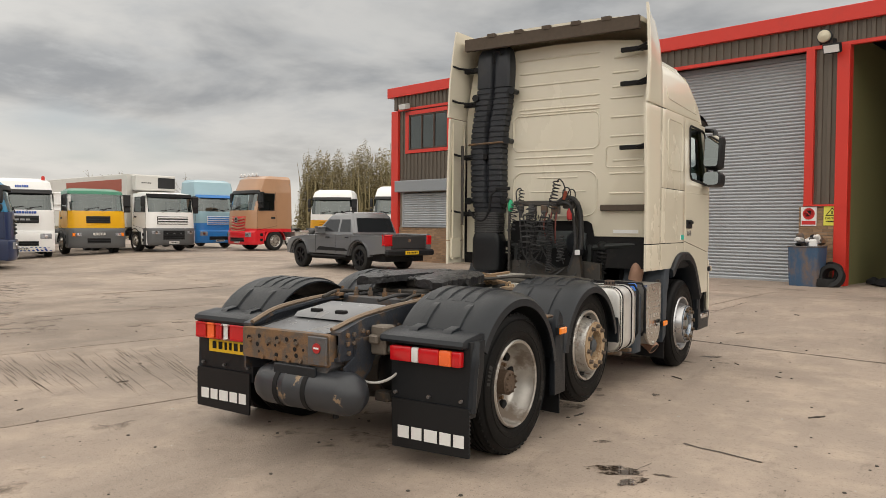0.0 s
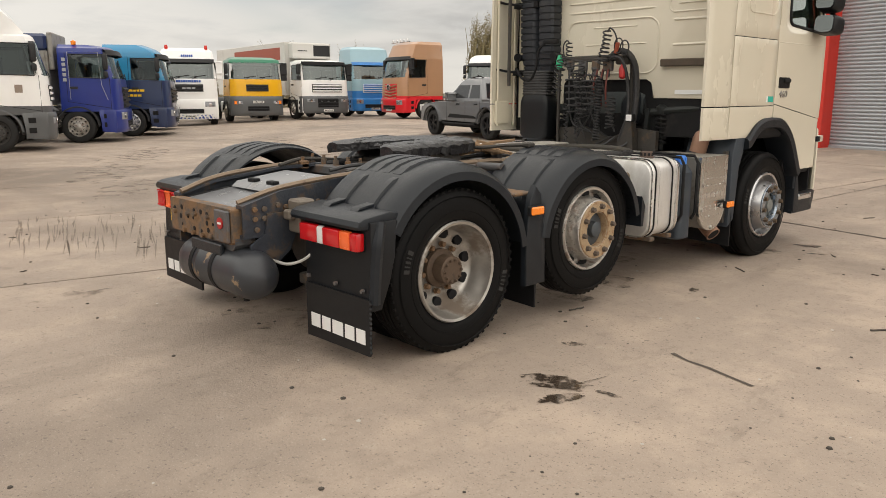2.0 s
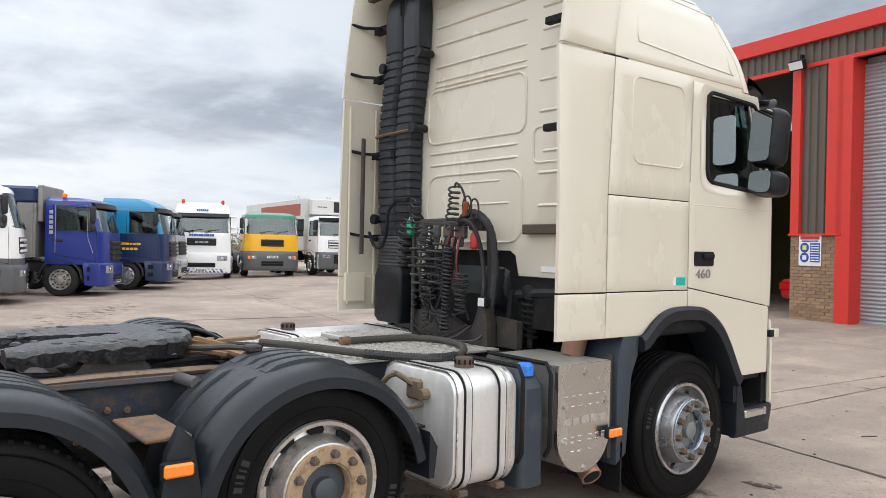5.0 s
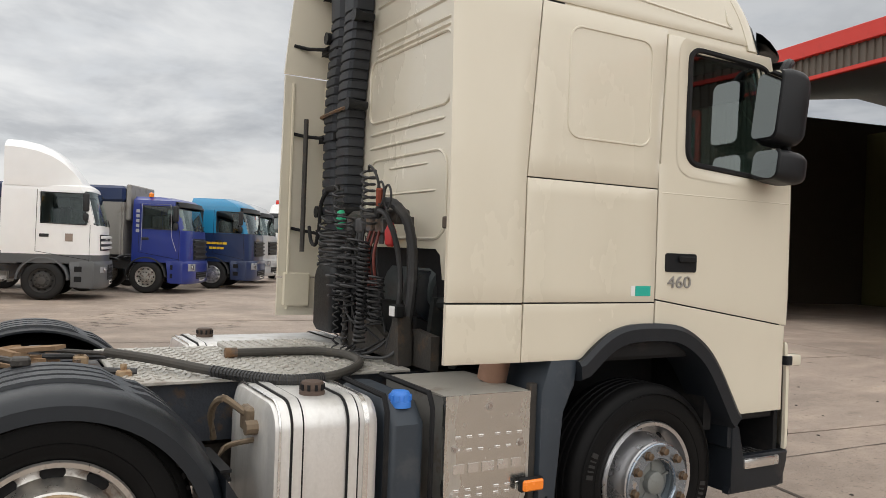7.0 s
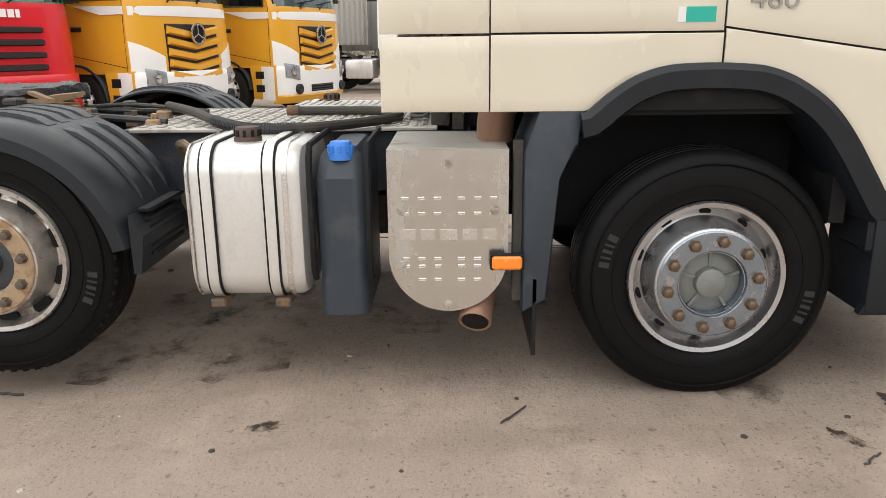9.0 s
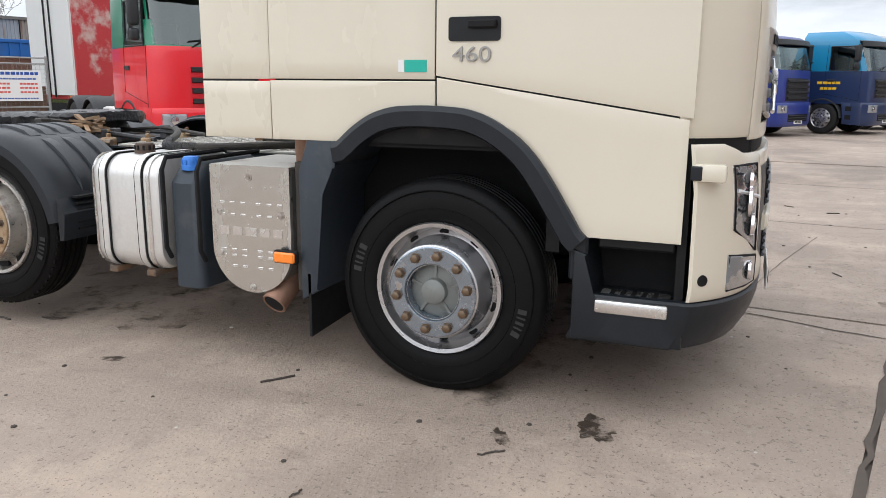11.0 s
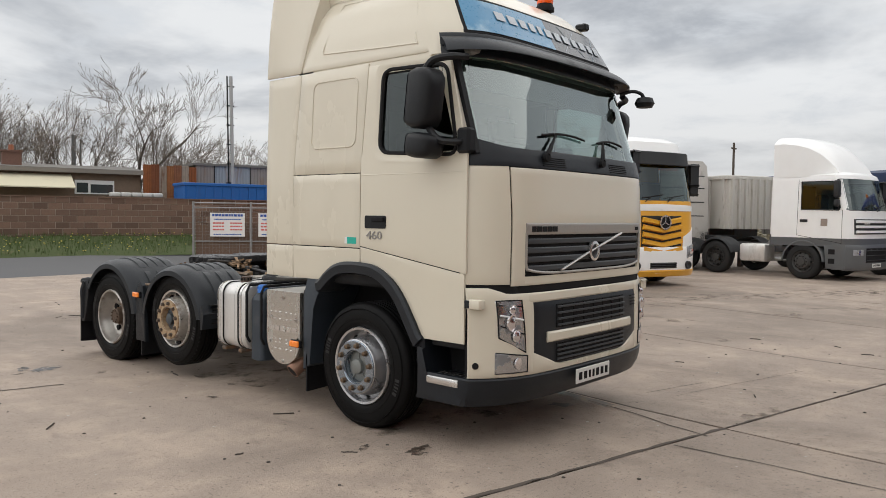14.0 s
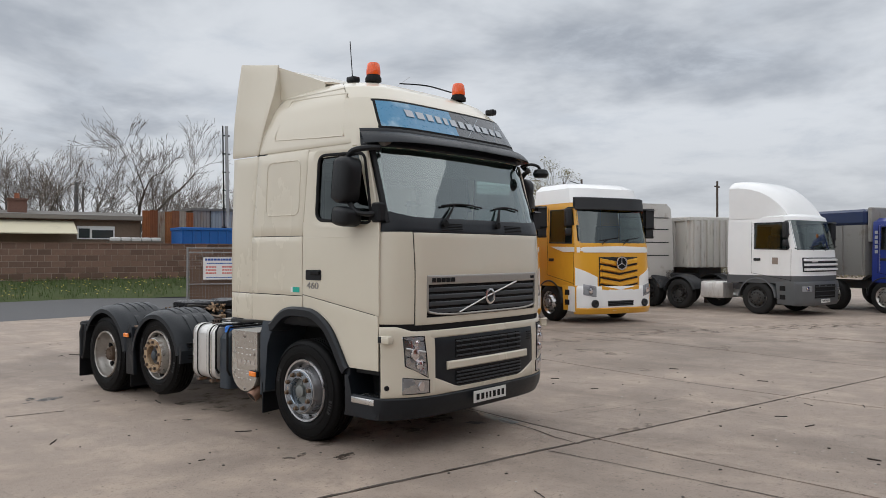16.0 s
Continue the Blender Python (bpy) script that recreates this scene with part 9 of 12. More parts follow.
    for k in range(3):
        z = iz0 + (iz1 - iz0) * (k + 0.5) / 3
        part("slat", tube(B(), [nb.front(x, z) + Vector((0, 0.02, 0)) for x in span(-iw, iw, 6)], 0.014, 4), DARK_TRIM, bum)
    hz0, hz1, hx0, hx1 = st.get("lamp", (0.70, 0.92, 0.72, 1.08))
    for s in (1, -1):
        b = B()
        panel(b, lambda u, v: nb.front(s * (hx0 + (hx1 - hx0) * u), hz0 + (hz1 - hz0) * v + st.get("lamp_tilt", 0.0) * u), span(0, 1, 4, 0.05), span(0, 1, 4, 0.05), 0.022, 0.03, 0.008, flip=-s)
        hl = part("headlamp", b, LAMP_BOWL, bum)
        c = nb.front(s * (hx0 + hx1) / 2, (hz0 + hz1) / 2)
        part("reflector", lathe(B(), [(0.07, c.y + 0.02), (0.07, c.y + 0.035), (0, c.y + 0.04)], (c.x, 0, (hz0 + hz1) / 2 + st.get("lamp_tilt", 0) * 0.5), "y", 18), CHROME, hl)
        if st.get("indicator"):
            part("indicator", box(B(), s * (hx1 - 0.02), 0.0, hz0, s * (hx1 + 0.1), nb.front(hx1 + 0.1, hz0).y + 0.03, hz1, 0.01), AMBER, hl)
    npz = st.get("plate", 0.38)
    npl = part("number_plate", box(B(), -0.26, nb.front(0, npz).y + 0.02, npz, 0.26, nb.front(0, npz).y + 0.032, npz + 0.11), WHITE_PLATE, bum, smooth=0)
    part("plate_bars", bars(B(), -0.2, npz + 0.03, 0.4, 0.055, 7, 0.8, 2, lambda u, v, o: (-u, nb.front(0, npz).y + 0.0325 + o, v)), BLACK, npl, smooth=0)
    if st.get("stripes"):
        for k in range(14):
            x = -1.12 + 0.166 * k
            b = B()
            vs = ring(b, [nb.front(max(-1.2, min(1.2, x + dx + (0.1 if x < 0 else -0.1) * (z > 0.4))), z) + Vector((0, 0.014, 0)) for dx, z in ((0, 0.33), (0.085, 0.33), (0.085, 0.50), (0, 0.50))])
            b.faces.new(vs)
            part("chevron", b, SIGN_BL, bum, smooth=0)
    # wipers
    for x0 in (0.55, -0.15):
        b = B()
        tube(b, [sh.front(x0, wz0 - 0.02) + Vector((0, 0.04, 0)), sh.front(x0 - 0.25, wz0 + 0.12) + Vector((0, 0.03, 0))], 0.014, 5)
        tube(b, [sh.front(x0 + 0.05, wz0 + 0.07) + Vector((0, 0.025, 0)), sh.front(x0 - 0.6, wz0 + 0.16) + Vector((0, 0.025, 0))], 0.012, 5)
        part("wiper", b, BLACK, cab)
    # mirrors
    for s in (1, -1):
        b = B()
        my = sh.end(wz1) + 0.12
        tube(b, [(s * (wid - 0.08), my - 0.05, wz1 - 0.02), (s * (wid + 0.16), my + 0.02, wz1 - 0.04)], 0.025, 6)
        box(b, s * (wid + 0.03), my - 0.08, wz1 - 0.52, s * (wid + 0.21), my + 0.07, wz1 - 0.04, 0.05, 3)
        box(b, s * (wid + 0.04), my - 0.07, wz1 - 0.76, s * (wid + 0.20), my + 0.06, wz1 - 0.56, 0.05, 3)
        part("mirror", b, st.get("mirror_mat", DARK_TRIM), T)
    # wheel arch, step, tyre
    ay = st.get("axle", -1.38)
    for s, M in ((1, Matrix.Identity(4)), (-1, FLIP)):
        b = B()
        arc_guard(b, ay, 0.5, 0.64, 0.85, wid + 0.012, 178, 2, s, 0.07, 16)
        part("wheel_arch", b, st.get("arch", DARK_TRIM), T)
        b = B()
        prism(b, [(ay + 0.66, 0.34), (-0.2, 0.34), (-0.2, 1.0), (ay + 0.60, 1.0), (ay + 0.66, 0.6)], "x", s * (wid - 0.3), s * (wid + 0.004), 0.01)
        stp = part("step", b, st.get("step", lowp), T)
        for z in (0.48, 0.74):
            part("step_well", box(B(), s * (wid - 0.1), ay + 0.74, z, s * (wid + 0.008), -0.35, z + 0.14), BLACK, stp, smooth=0)
        far_wheel(T, Matrix.Translation((s * (wid - 0.01), ay, 0.5)) @ M, st.get("rim", STEEL_OLD))
    # skirt behind the arch and chassis
    b = B()
    for s in (1, -1):
        if -Lc < ay - 0.7:
            box(b, s * 0.9, -Lc, 0.92, s * (wid - 0.003), ay - 0.60, 1.25)
    box(b, -0.45, -Lc - st.get("tail", 4.2), 0.70, -0.35, -0.6, 0.95)
    box(b, 0.35, -Lc - st.get("tail", 4.2), 0.70, 0.45, -0.6, 0.95)
    box(b, -0.5, -Lc + 0.1, 0.5, 0.5, -0.5, 1.0)
    part("chassis", b, CHASSIS, T, smooth=0)
    part("underbody", box(B(), -1.0, -Lc, 0.9, 1.0, -0.1, 1.0), BLACK, T, smooth=0)
    for y in st.get("axles", (-4.3, -5.65)):
        for s, M in ((1, Matrix.Identity(4)), (-1, FLIP)):
            far_wheel(T, Matrix.Translation((s * (wid - 0.01), y, 0.5)) @ M, st.get("rim2", st.get("rim", STEEL_OLD)), dish=True)
            if st.get("guards", True):
                b = B()
                arc_guard(b, y, 0.5, 0.62, 0.62, wid + 0.01, 165, 15, s, 0.06, 14)
                part("mudguard", b, DARK_TRIM, T)
    # side tanks
    if st.get("tanks", True):
        for s in (1, -1):
            part("side_tank", box(B(), s * 0.6, -Lc - 1.0, 0.42, s * (wid - 0.03), -Lc - 0.15, 0.95, 0.08, 2), ALLOY, T)
    if st.get("fifth", True):
        part("fifth_wheel", box(B(), -0.45, -5.3, 1.0, 0.45, -4.5, 1.15, 0.03), GREASE, T)
    if st.get("beacons"):
        for x in (-0.85, 0.85):
            part("beacon", lathe(B(), [(0.07, hi - 0.06), (0.075, hi + 0.04), (0.055, hi + 0.12), (0.0, hi + 0.125)], (x, -0.75, 0), "z", 14), mat("beacon_red", (0.6, 0.03, 0.02), 0.3), cab)
    if st.get("spoiler"):
        z1, y0 = st["spoiler"]
        b = B()
        rows = []
        prof = [(0.0, 0.0), (0.05, 0.16), (0.14, 0.38), (0.27, 0.62), (0.42, 0.80), (0.60, 0.92), (0.82, 0.99), (1.0, 1.0)]
        back = -Lc + 0.05
        for f, g in prof:
            y, z, w = y0 + (back - y0) * f, hi - 0.06 + (z1 - hi + 0.06) * g, wid - 0.24 + 0.21 * min(1.0, f * 2.2)
            rows.append(ring(b, [(x * w, y, hi - 0.08 + (z - hi + 0.08) * (1 - abs(x) ** 5 * 0.22)) for x in (-1, -0.97, -0.92, -0.84, -0.7, -0.4, 0, 0.4, 0.7, 0.84, 0.92, 0.97, 1)]))
        base = []
        for f, g in prof:
            w = wid - 0.20 + 0.15 * min(1.0, f * 2.2)
            base.append(ring(b, [(x * w, y0 + (back - y0) * f, hi - 0.16) for x in (-1, 1)]))
        skin(b, rows, False)
        for i in range(len(prof) - 1):
            b.faces.new((rows[i][0], rows[i + 1][0], base[i + 1][0], base[i][0]))
            b.faces.new((rows[i][-1], rows[i + 1][-1], base[i + 1][1], base[i][1]))
        b.faces.new([base[-1][0]] + rows[-1] + [base[-1][1]])
        part("roof_spoiler", b, st.get("roof_mat", paint), cab)
    if st.get("light_bar"):
        b = B()
        rod(b, (-0.9, -0.62, hi - 0.02), (0.9, -0.62, hi - 0.02), 0.025, 8)
        part("light_bar", b, CHROME, cab)
        for k in range(5):
            lm = lathe(B(), [(0.08, -0.62), (0.085, -0.57), (0.0, -0.56)], (-0.7 + 0.35 * k, 0, hi + 0.06), "y", 16)
            part("spot_lamp", lm, WHITE_LENS, cab)
    return T, cab, sh


def at(x, y, heading):
    """The pose of a lorry whose bumper stands at (x, y) and whose nose points along heading, in degrees from +x."""
    return pose(x, y, rise(x, y), 0, 0, heading - 90)


def paint(name, rgb, rough=0.3):
    return mat(name, rgb, rough, coat=0.4, grain=0.03, grain_scale=4, rough_var=0.03, spots=0.25, spot_rgb=tuple(c * 0.75 + 0.01 for c in rgb), spot_scale=1.2, streak=(1, 1, 0.4))


GOLD, P_WHITE, P_BLUE = paint("gold_paint", (0.78, 0.39, 0.028)), paint("lorry_white", (0.90, 0.90, 0.89)), paint("royal_blue", (0.012, 0.03, 0.22))
P_TEAL, P_RED, P_GREEN = paint("teal_blue", (0.015, 0.22, 0.42)), paint("bright_red", (0.70, 0.014, 0.025)), paint("bottle_green", (0.015, 0.20, 0.11))
P_YELLOW, P_BROWN, P_MIDBLUE = paint("yolk_yellow", (0.86, 0.45, 0.01)), paint("tan_brown", (0.45, 0.25, 0.14)), paint("mid_blue", (0.02, 0.21, 0.60))
GREY_BUMP, P_NAVY, P_SILVER = paint("grey_bumper", (0.095, 0.10, 0.105), 0.5), paint("navy_blue", (0.012, 0.028, 0.09)), paint("silver_grey", (0.42, 0.43, 0.44))
SKY_BLUE = paint("sky_blue", (0.30, 0.48, 0.56))
HEAD = 60.0
ROW_H = Vector((math.cos(radians(HEAD)), math.sin(radians(HEAD))))
ROW_U = Vector((-ROW_H.y, ROW_H.x))


def gold_lorry(x, y, heading=HEAD + 8):
    T, cab, sh = lorry("gold_lorry", "gold and white lorry tractor with a slatted gold grille", at(x, y, heading), dict(
        paint=GOLD, top=3.3, roof=3.72, wz0=2.10, wz1=3.06, len=2.28, sleep=0.75, slope=0.24, rake=0.22, roofz=3.14, roof_mat=P_WHITE, visor_up=0.16,
        band=(1.86, 2.04), band_mat=GOLD, grille=(0.86, 1.74, 0.64), grille_mat=DARK_TRIM, slat_mat=GOLD, slats=5, slat_r=0.40, vee=0.10, badge=(1.58, 0.18),
        bumper=P_WHITE, lip=GOLD, bump=0.98, lamp=(0.70, 0.98, 0.78, 1.10), lamp_tilt=0.06, intake=(0.46, 0.60, 0.42), plate=0.34, low=GOLD, axle=-1.42, axles=(-4.1, -5.4), step=GOLD, rim=STEEL))
    b = B()
    panel(b, lambda u, v: sh.front(u * sh.W(1.9), 1.86 + (0.17 - 0.03 * abs(u)) * v), span(-0.97, 0.97, 12), span(0, 1, 3), 0.016, 0.02, 0.004, flip=-1)
    part("white_band", b, P_WHITE, cab)
    for s in (1, -1):
        b = B()
        prism(b, [(-1.35, 2.02), (-0.30, 2.00), (-0.30, 1.88), (-0.75, 1.87)], "x", s * 1.23, s * 1.246)
        part("white_flash", b, P_WHITE, cab, smooth=0)
        b = B()
        panel(b, lambda u, v: sh.front(s * (0.70 + 0.53 * u), 0.92 + (0.55 - 0.25 * (1 - u)) * v), span(0, 1, 5), span(0, 1, 3), 0.02, 0.02, 0.006, flip=-s)
        part("white_cheek", b, P_WHITE, cab)
        part("fog_lamp", lathe(B(), [(0.10, 0.02), (0.10, 0.085), (0.07, 0.095), (0.0, 0.07)], (s * 0.82, 0, 0.53), "y", 18), DARK_TRIM, T)
    part("aerial", tube(B(), [(0.5, -1.0, 3.72), (0.9, -0.9, 3.78)], 0.012, 5), BLACK, cab)
    return T


# the near row, parked side by side with their noses to the yard
P0 = Vector((-12.31, 0.36))
gold_lorry(P0.x, P0.y)
p = P0 - ROW_U * 3.30 + ROW_H * 0.02
gold_lorry(p.x, p.y)
p = P0 - ROW_U * 6.42 - ROW_H * 0.3
T, cab, sh = lorry("red_lorry", "red lorry tractor with green cab top and ribbed grille", at(p.x, p.y, HEAD), dict(
    paint=P_RED, roofz=1.98, roof_mat=P_GREEN, top=3.3, roof=3.6, wz0=2.02, wz1=2.85, len=2.28, sleep=0.75, slope=0.26, rake=0.25, grille=(1.02, 1.72, 0.62), grille_mat=P_RED, slat_mat=DARK_TRIM, slats=4,
    name=(-0.3, 1.80, 0.6, 0.11, 6, P_WHITE), bumper=P_RED, lamp=(0.66, 0.90, 0.74, 1.10), axle=-1.42, axles=(-4.1, -5.4), tail=3.0))
for zz, mt in ((3.0, P_WHITE), (3.08, P_RED), (3.16, P_WHITE)):
    part("roof_band", tube(B(), [sh.side(y, zz, 1) + Vector((0.006, 0, 0)) for y in span(-2.2, -0.75, 6)], 0.035, 6), mt, cab)
# white tractor with a tall roof spoiler
p = Vector((-18.74, 3.68))
T, cab, sh = lorry("white_lorry", "white lorry tractor with a tall roof spoiler and grey bumper", at(p.x, p.y, 78), dict(
    paint=P_WHITE, top=3.0, roof=3.06, wz0=1.96, wz1=2.82, len=2.4, sleep=0.8, slope=0.26, rake=0.12, low=GREY_BUMP, lowz=1.18, spoiler=(4.12, -0.55), grille=(1.30, 1.72, 1.0), slats=3, slat_r=0.30, slat_mat=P_WHITE,
    name=(-0.62, 1.58, 0.3, 0.08, 3, P_WHITE), bumper=GREY_BUMP, bump=1.02, lamp=(0.72, 0.88, 0.74, 1.08), intake=(0.52, 0.92, 0.60), visor=False, axle=-1.4, axles=(-4.2, -5.5), arch=GREY_BUMP, step=GREY_BUMP, rim=mat("dark_far_rim", (0.07, 0.068, 0.065), 0.5, 0.4, grain=0.2)))
part("crest", box(B(), 1.242, -0.9, 1.52, 1.246, -0.72, 1.72), mat("faded_crest", (0.30, 0.24, 0.20), 0.7), cab, smooth=0)
# blue eight-wheel tipper
p = Vector((-21.1, 6.67))
T, cab, sh = lorry("blue_tipper", "royal blue tipper lorry with pale coachlines", at(p.x, p.y, 63), dict(
    paint=P_BLUE, top=2.85, roof=2.95, wz0=1.95, wz1=2.72, len=1.75, sleep=0.2, slope=0.24, rake=0.12, grille=(1.05, 1.7, 0.7), slat_mat=DARK_TRIM, bumper=P_BLUE, visor_mat=DARK_TRIM, axle=-1.3, axles=(-3.2, -5.6, -6.9), guards=False, fifth=False, tail=6.2, tanks=False))
for k in range(5):
    part("name_block", box(B(), 1.246, -1.62, 2.45 - 0.15 * k, 1.252, -1.52, 2.55 - 0.15 * k), P_SILVER, cab, smooth=0)
part("coachline", tube(B(), [(1.248, -1.45, 1.3), (1.248, -1.45, 2.72), (1.215, -0.6, 2.72), (1.248, -0.55, 1.75), (1.248, -0.4, 1.3)], 0.008, 4), P_SILVER, cab)
part("beacon", lathe(B(), [(0.07, 2.95), (0.075, 3.05), (0.0, 3.1)], (0.9, -1.3, 0), "z", 12), AMBER, cab)
b = B()
box(b, -1.22, -8.0, 1.15, 1.22, -2.0, 2.75)
tip = part("tipper_body", b, mat("tipper_grey", (0.30, 0.29, 0.27), 0.6, 0.2, spots=0.5, spot_rgb=(0.2, 0.17, 0.14), spot_scale=3), T, "grey ribbed tipper body with a dark sheeted top", smooth=0)
for k in range(9):
    for s in (1, -1):
        part("body_rib", box(B(), s * 1.22, -7.9 + 0.72 * k, 1.15, s * 1.28, -7.82 + 0.72 * k, 2.75), MATS["tipper_grey"], tip, smooth=0)
part("body_sheet", box(B(), -1.2, -8.0, 2.75, 1.2, -2.0, 3.25, 0.08), P_NAVY, tip)
part("body_head", box(B(), -1.1, -2.0, 2.2, 1.1, -1.85, 3.3, 0.03), MATS["tipper_grey"], tip)
# teal cab, then a silver one
p = Vector((-23.4, 9.3))
T, cab, sh = lorry("teal_lorry", "navy blue lorry with a teal-blue cab top", at(p.x, p.y, 62), dict(
    paint=P_NAVY, roofz=1.9, roof_mat=P_TEAL, top=3.0, roof=3.15, wz0=1.95, wz1=2.75, len=2.2, sleep=0.8, slope=0.26, bumper=P_NAVY, axle=-1.4, rim=STEEL))
part("gold_text", bars(B(), -1.6, 1.55, 0.7, 0.08, 5, 0.2, 2, lambda u, v, o: (1.243 + o, u, v)), YELLOW_PLATE, cab, smooth=0)
part("gold_text", bars(B(), -1.5, 1.38, 0.5, 0.08, 4, 0.2, 3, lambda u, v, o: (1.243 + o, u, v)), YELLOW_PLATE, cab, smooth=0)
p = Vector((-26.9, 10.9))
lorry("silver_lorry", "silver grey lorry parked between two others", at(p.x, p.y, 60), dict(paint=P_SILVER, top=3.0, roof=3.2, wz0=1.95, wz1=2.75, len=2.2, sleep=0.8, axle=-1.4))
# the far row, noses towards the yard
lorry("white_lorry", "white lorry with a dark grille and chevron bumper", at(-28.85, 12.42, -24), dict(
    paint=P_WHITE, top=3.3, roof=3.45, wz0=2.08, wz1=2.86, len=2.2, sleep=0.8, slope=0.24, rake=0.2, grille=(1.52, 1.84, 0.62), slats=2, name=(-0.28, 1.62, 0.56, 0.10, 3, P_SILVER), names=((-0.52, 1.93, 1.04, 0.10, 11, SIGN_BL), (-0.25, 3.05, 0.5, 0.09, 6, SIGN_BL)),
    bumper=P_WHITE, bump=1.2, lamp=(0.86, 1.08, 0.66, 1.10), intake=(0.56, 0.76, 0.60), stripes=True, beacons=True, mirror_mat=P_WHITE, axles=(-4.4, -5.7)))
T, cab, sh = lorry("yellow_lorry", "yellow and grey lorry with a green roof", at(-28.4, 15.6, -16), dict(
    paint=P_YELLOW, roofz=2.72, roof_mat=P_GREEN, band=(1.98, 2.72), band_mat=P_WHITE, top=2.9, roof=3.0, wz0=1.98, wz1=2.74, len=1.8, sleep=0.3, slope=0.18, rake=0.15, grille=(1.42, 1.74, 0.52), slats=3, visor=False,
    name=None, bumper=GREY_BUMP, low=GREY_BUMP, lowz=1.2, bump=1.2, lamp=(0.84, 0.98, 0.72, 1.0), indicator=True, intake=(0.52, 0.74, 0.5), plate=0.88))
b = B()
panel(b, lambda u, z: sh.front(u * sh.W(z), z), [-1, -0.96, -0.9, -0.7, -0.3, 0, 0.3, 0.7, 0.9, 0.96, 1], span(2.74, 2.98, 4), 0.02, 0.03, 0.01, flip=-1)
part("roof_front", b, P_GREEN, cab)
T, cab, sh = lorry("white_lorry", "white day-cab lorry with a fridge body", at(-27.4, 18.85, -8), dict(
    paint=P_WHITE, top=2.75, roof=2.85, wz0=1.88, wz1=2.66, len=1.7, sleep=0.15, slope=0.2, rake=0.1, grille=(1.30, 1.68, 0.8), slats=3, slat_mat=P_WHITE, bumper=GREY_BUMP, bump=1.12, lamp=(0.84, 0.98, 0.70, 1.06), intake=(0.58, 1.0, 0.55), visor_mat=BLACK, fifth=False, tanks=False))
fb = part("fridge_body", box(B(), -1.28, -12.0, 1.15, 1.28, -2.1, 3.75, 0.02), mat("fridge_white", (0.62, 0.61, 0.58), 0.5, grain=0.04, spots=0.3, spot_rgb=(0.45, 0.43, 0.40), spot_scale=1), T, "white fridge body")
part("fridge_unit", box(B(), -1.05, -2.1, 2.95, 1.05, -1.65, 3.7, 0.04), MATS["fridge_white"], fb)
part("fridge_grille", box(B(), -1.0, -1.655, 3.08, -0.1, -1.635, 3.6), DARK_TRIM, fb, smooth=0)
part("fridge_name", bars(B(), 0.25, 3.3, 0.5, 0.05, 6, 0.2, 2, lambda u, v, o: (u, -1.648 + o, v)), DARK_TRIM, fb, smooth=0)
part("body_stripe", box(B(), 1.281, -9, 2.9, 1.285, -2.6, 3.5), mat("faded_red_print", (0.35, 0.09, 0.06), 0.6), fb, smooth=0)
T, cab, sh = lorry("blue_lorry", "white and blue lorry tractor with a high sky-blue roof", at(-29.6, 23.5, -12), dict(
    paint=SKY_BLUE, low=P_MIDBLUE, lowz=1.38, roofz=2.9, roof_mat=SKY_BLUE, top=3.3, roof=3.75, wz0=2.0, wz1=2.82, len=2.2, sleep=0.8, slope=0.26, rake=0.25, grille=(1.28, 1.75, 0.7), grille_mat=P_WHITE, slat_mat=P_MIDBLUE, bumper=P_MIDBLUE, visor_mat=P_MIDBLUE))
T, cab, sh = lorry("brown_lorry", "tan brown lorry tractor with red lower panels and a tall cab", at(-26.3, 21.9, -100), dict(
    paint=P_BROWN, low=P_RED, lowz=1.12, top=3.4, roof=3.78, wz0=2.02, wz1=2.95, len=2.4, sleep=0.95, slope=0.30, rake=0.3, grille=(0.98, 1.72, 0.62), grille_mat=P_RED, slat_mat=P_BROWN, slats=5, vee=0.08, badge=(1.55, 0.16), bumper=P_RED, arch=P_RED, step=P_RED, light_bar=True, axles=(-4.1, -5.4)))
lorry("white_lorry", "white lorry with a sloped roof cap behind the pick-up", at(-22.2, 29.5, -62), dict(paint=P_WHITE, top=3.2, roof=3.55, wz0=1.95, wz1=2.85, len=2.2, sleep=0.8, rake=0.5, grille=(1.1, 1.7, 0.65)))
lorry("gold_lorry", "white and gold lorry parked behind the tan one", at(-26.5, 29.0, -62), dict(paint=P_WHITE, low=GOLD, lowz=1.6, top=3.2, roof=3.4, wz0=1.95, wz1=2.85, len=2.2, sleep=0.8, grille=(1.0, 1.6, 0.65), slat_mat=GOLD, grille_mat=GOLD, bumper=GOLD))
lorry("white_lorry", "plain white lorry at the back of the yard", at(-20.4, 33.5, -75), dict(paint=P_WHITE, top=2.9, roof=3.0, len=1.8))


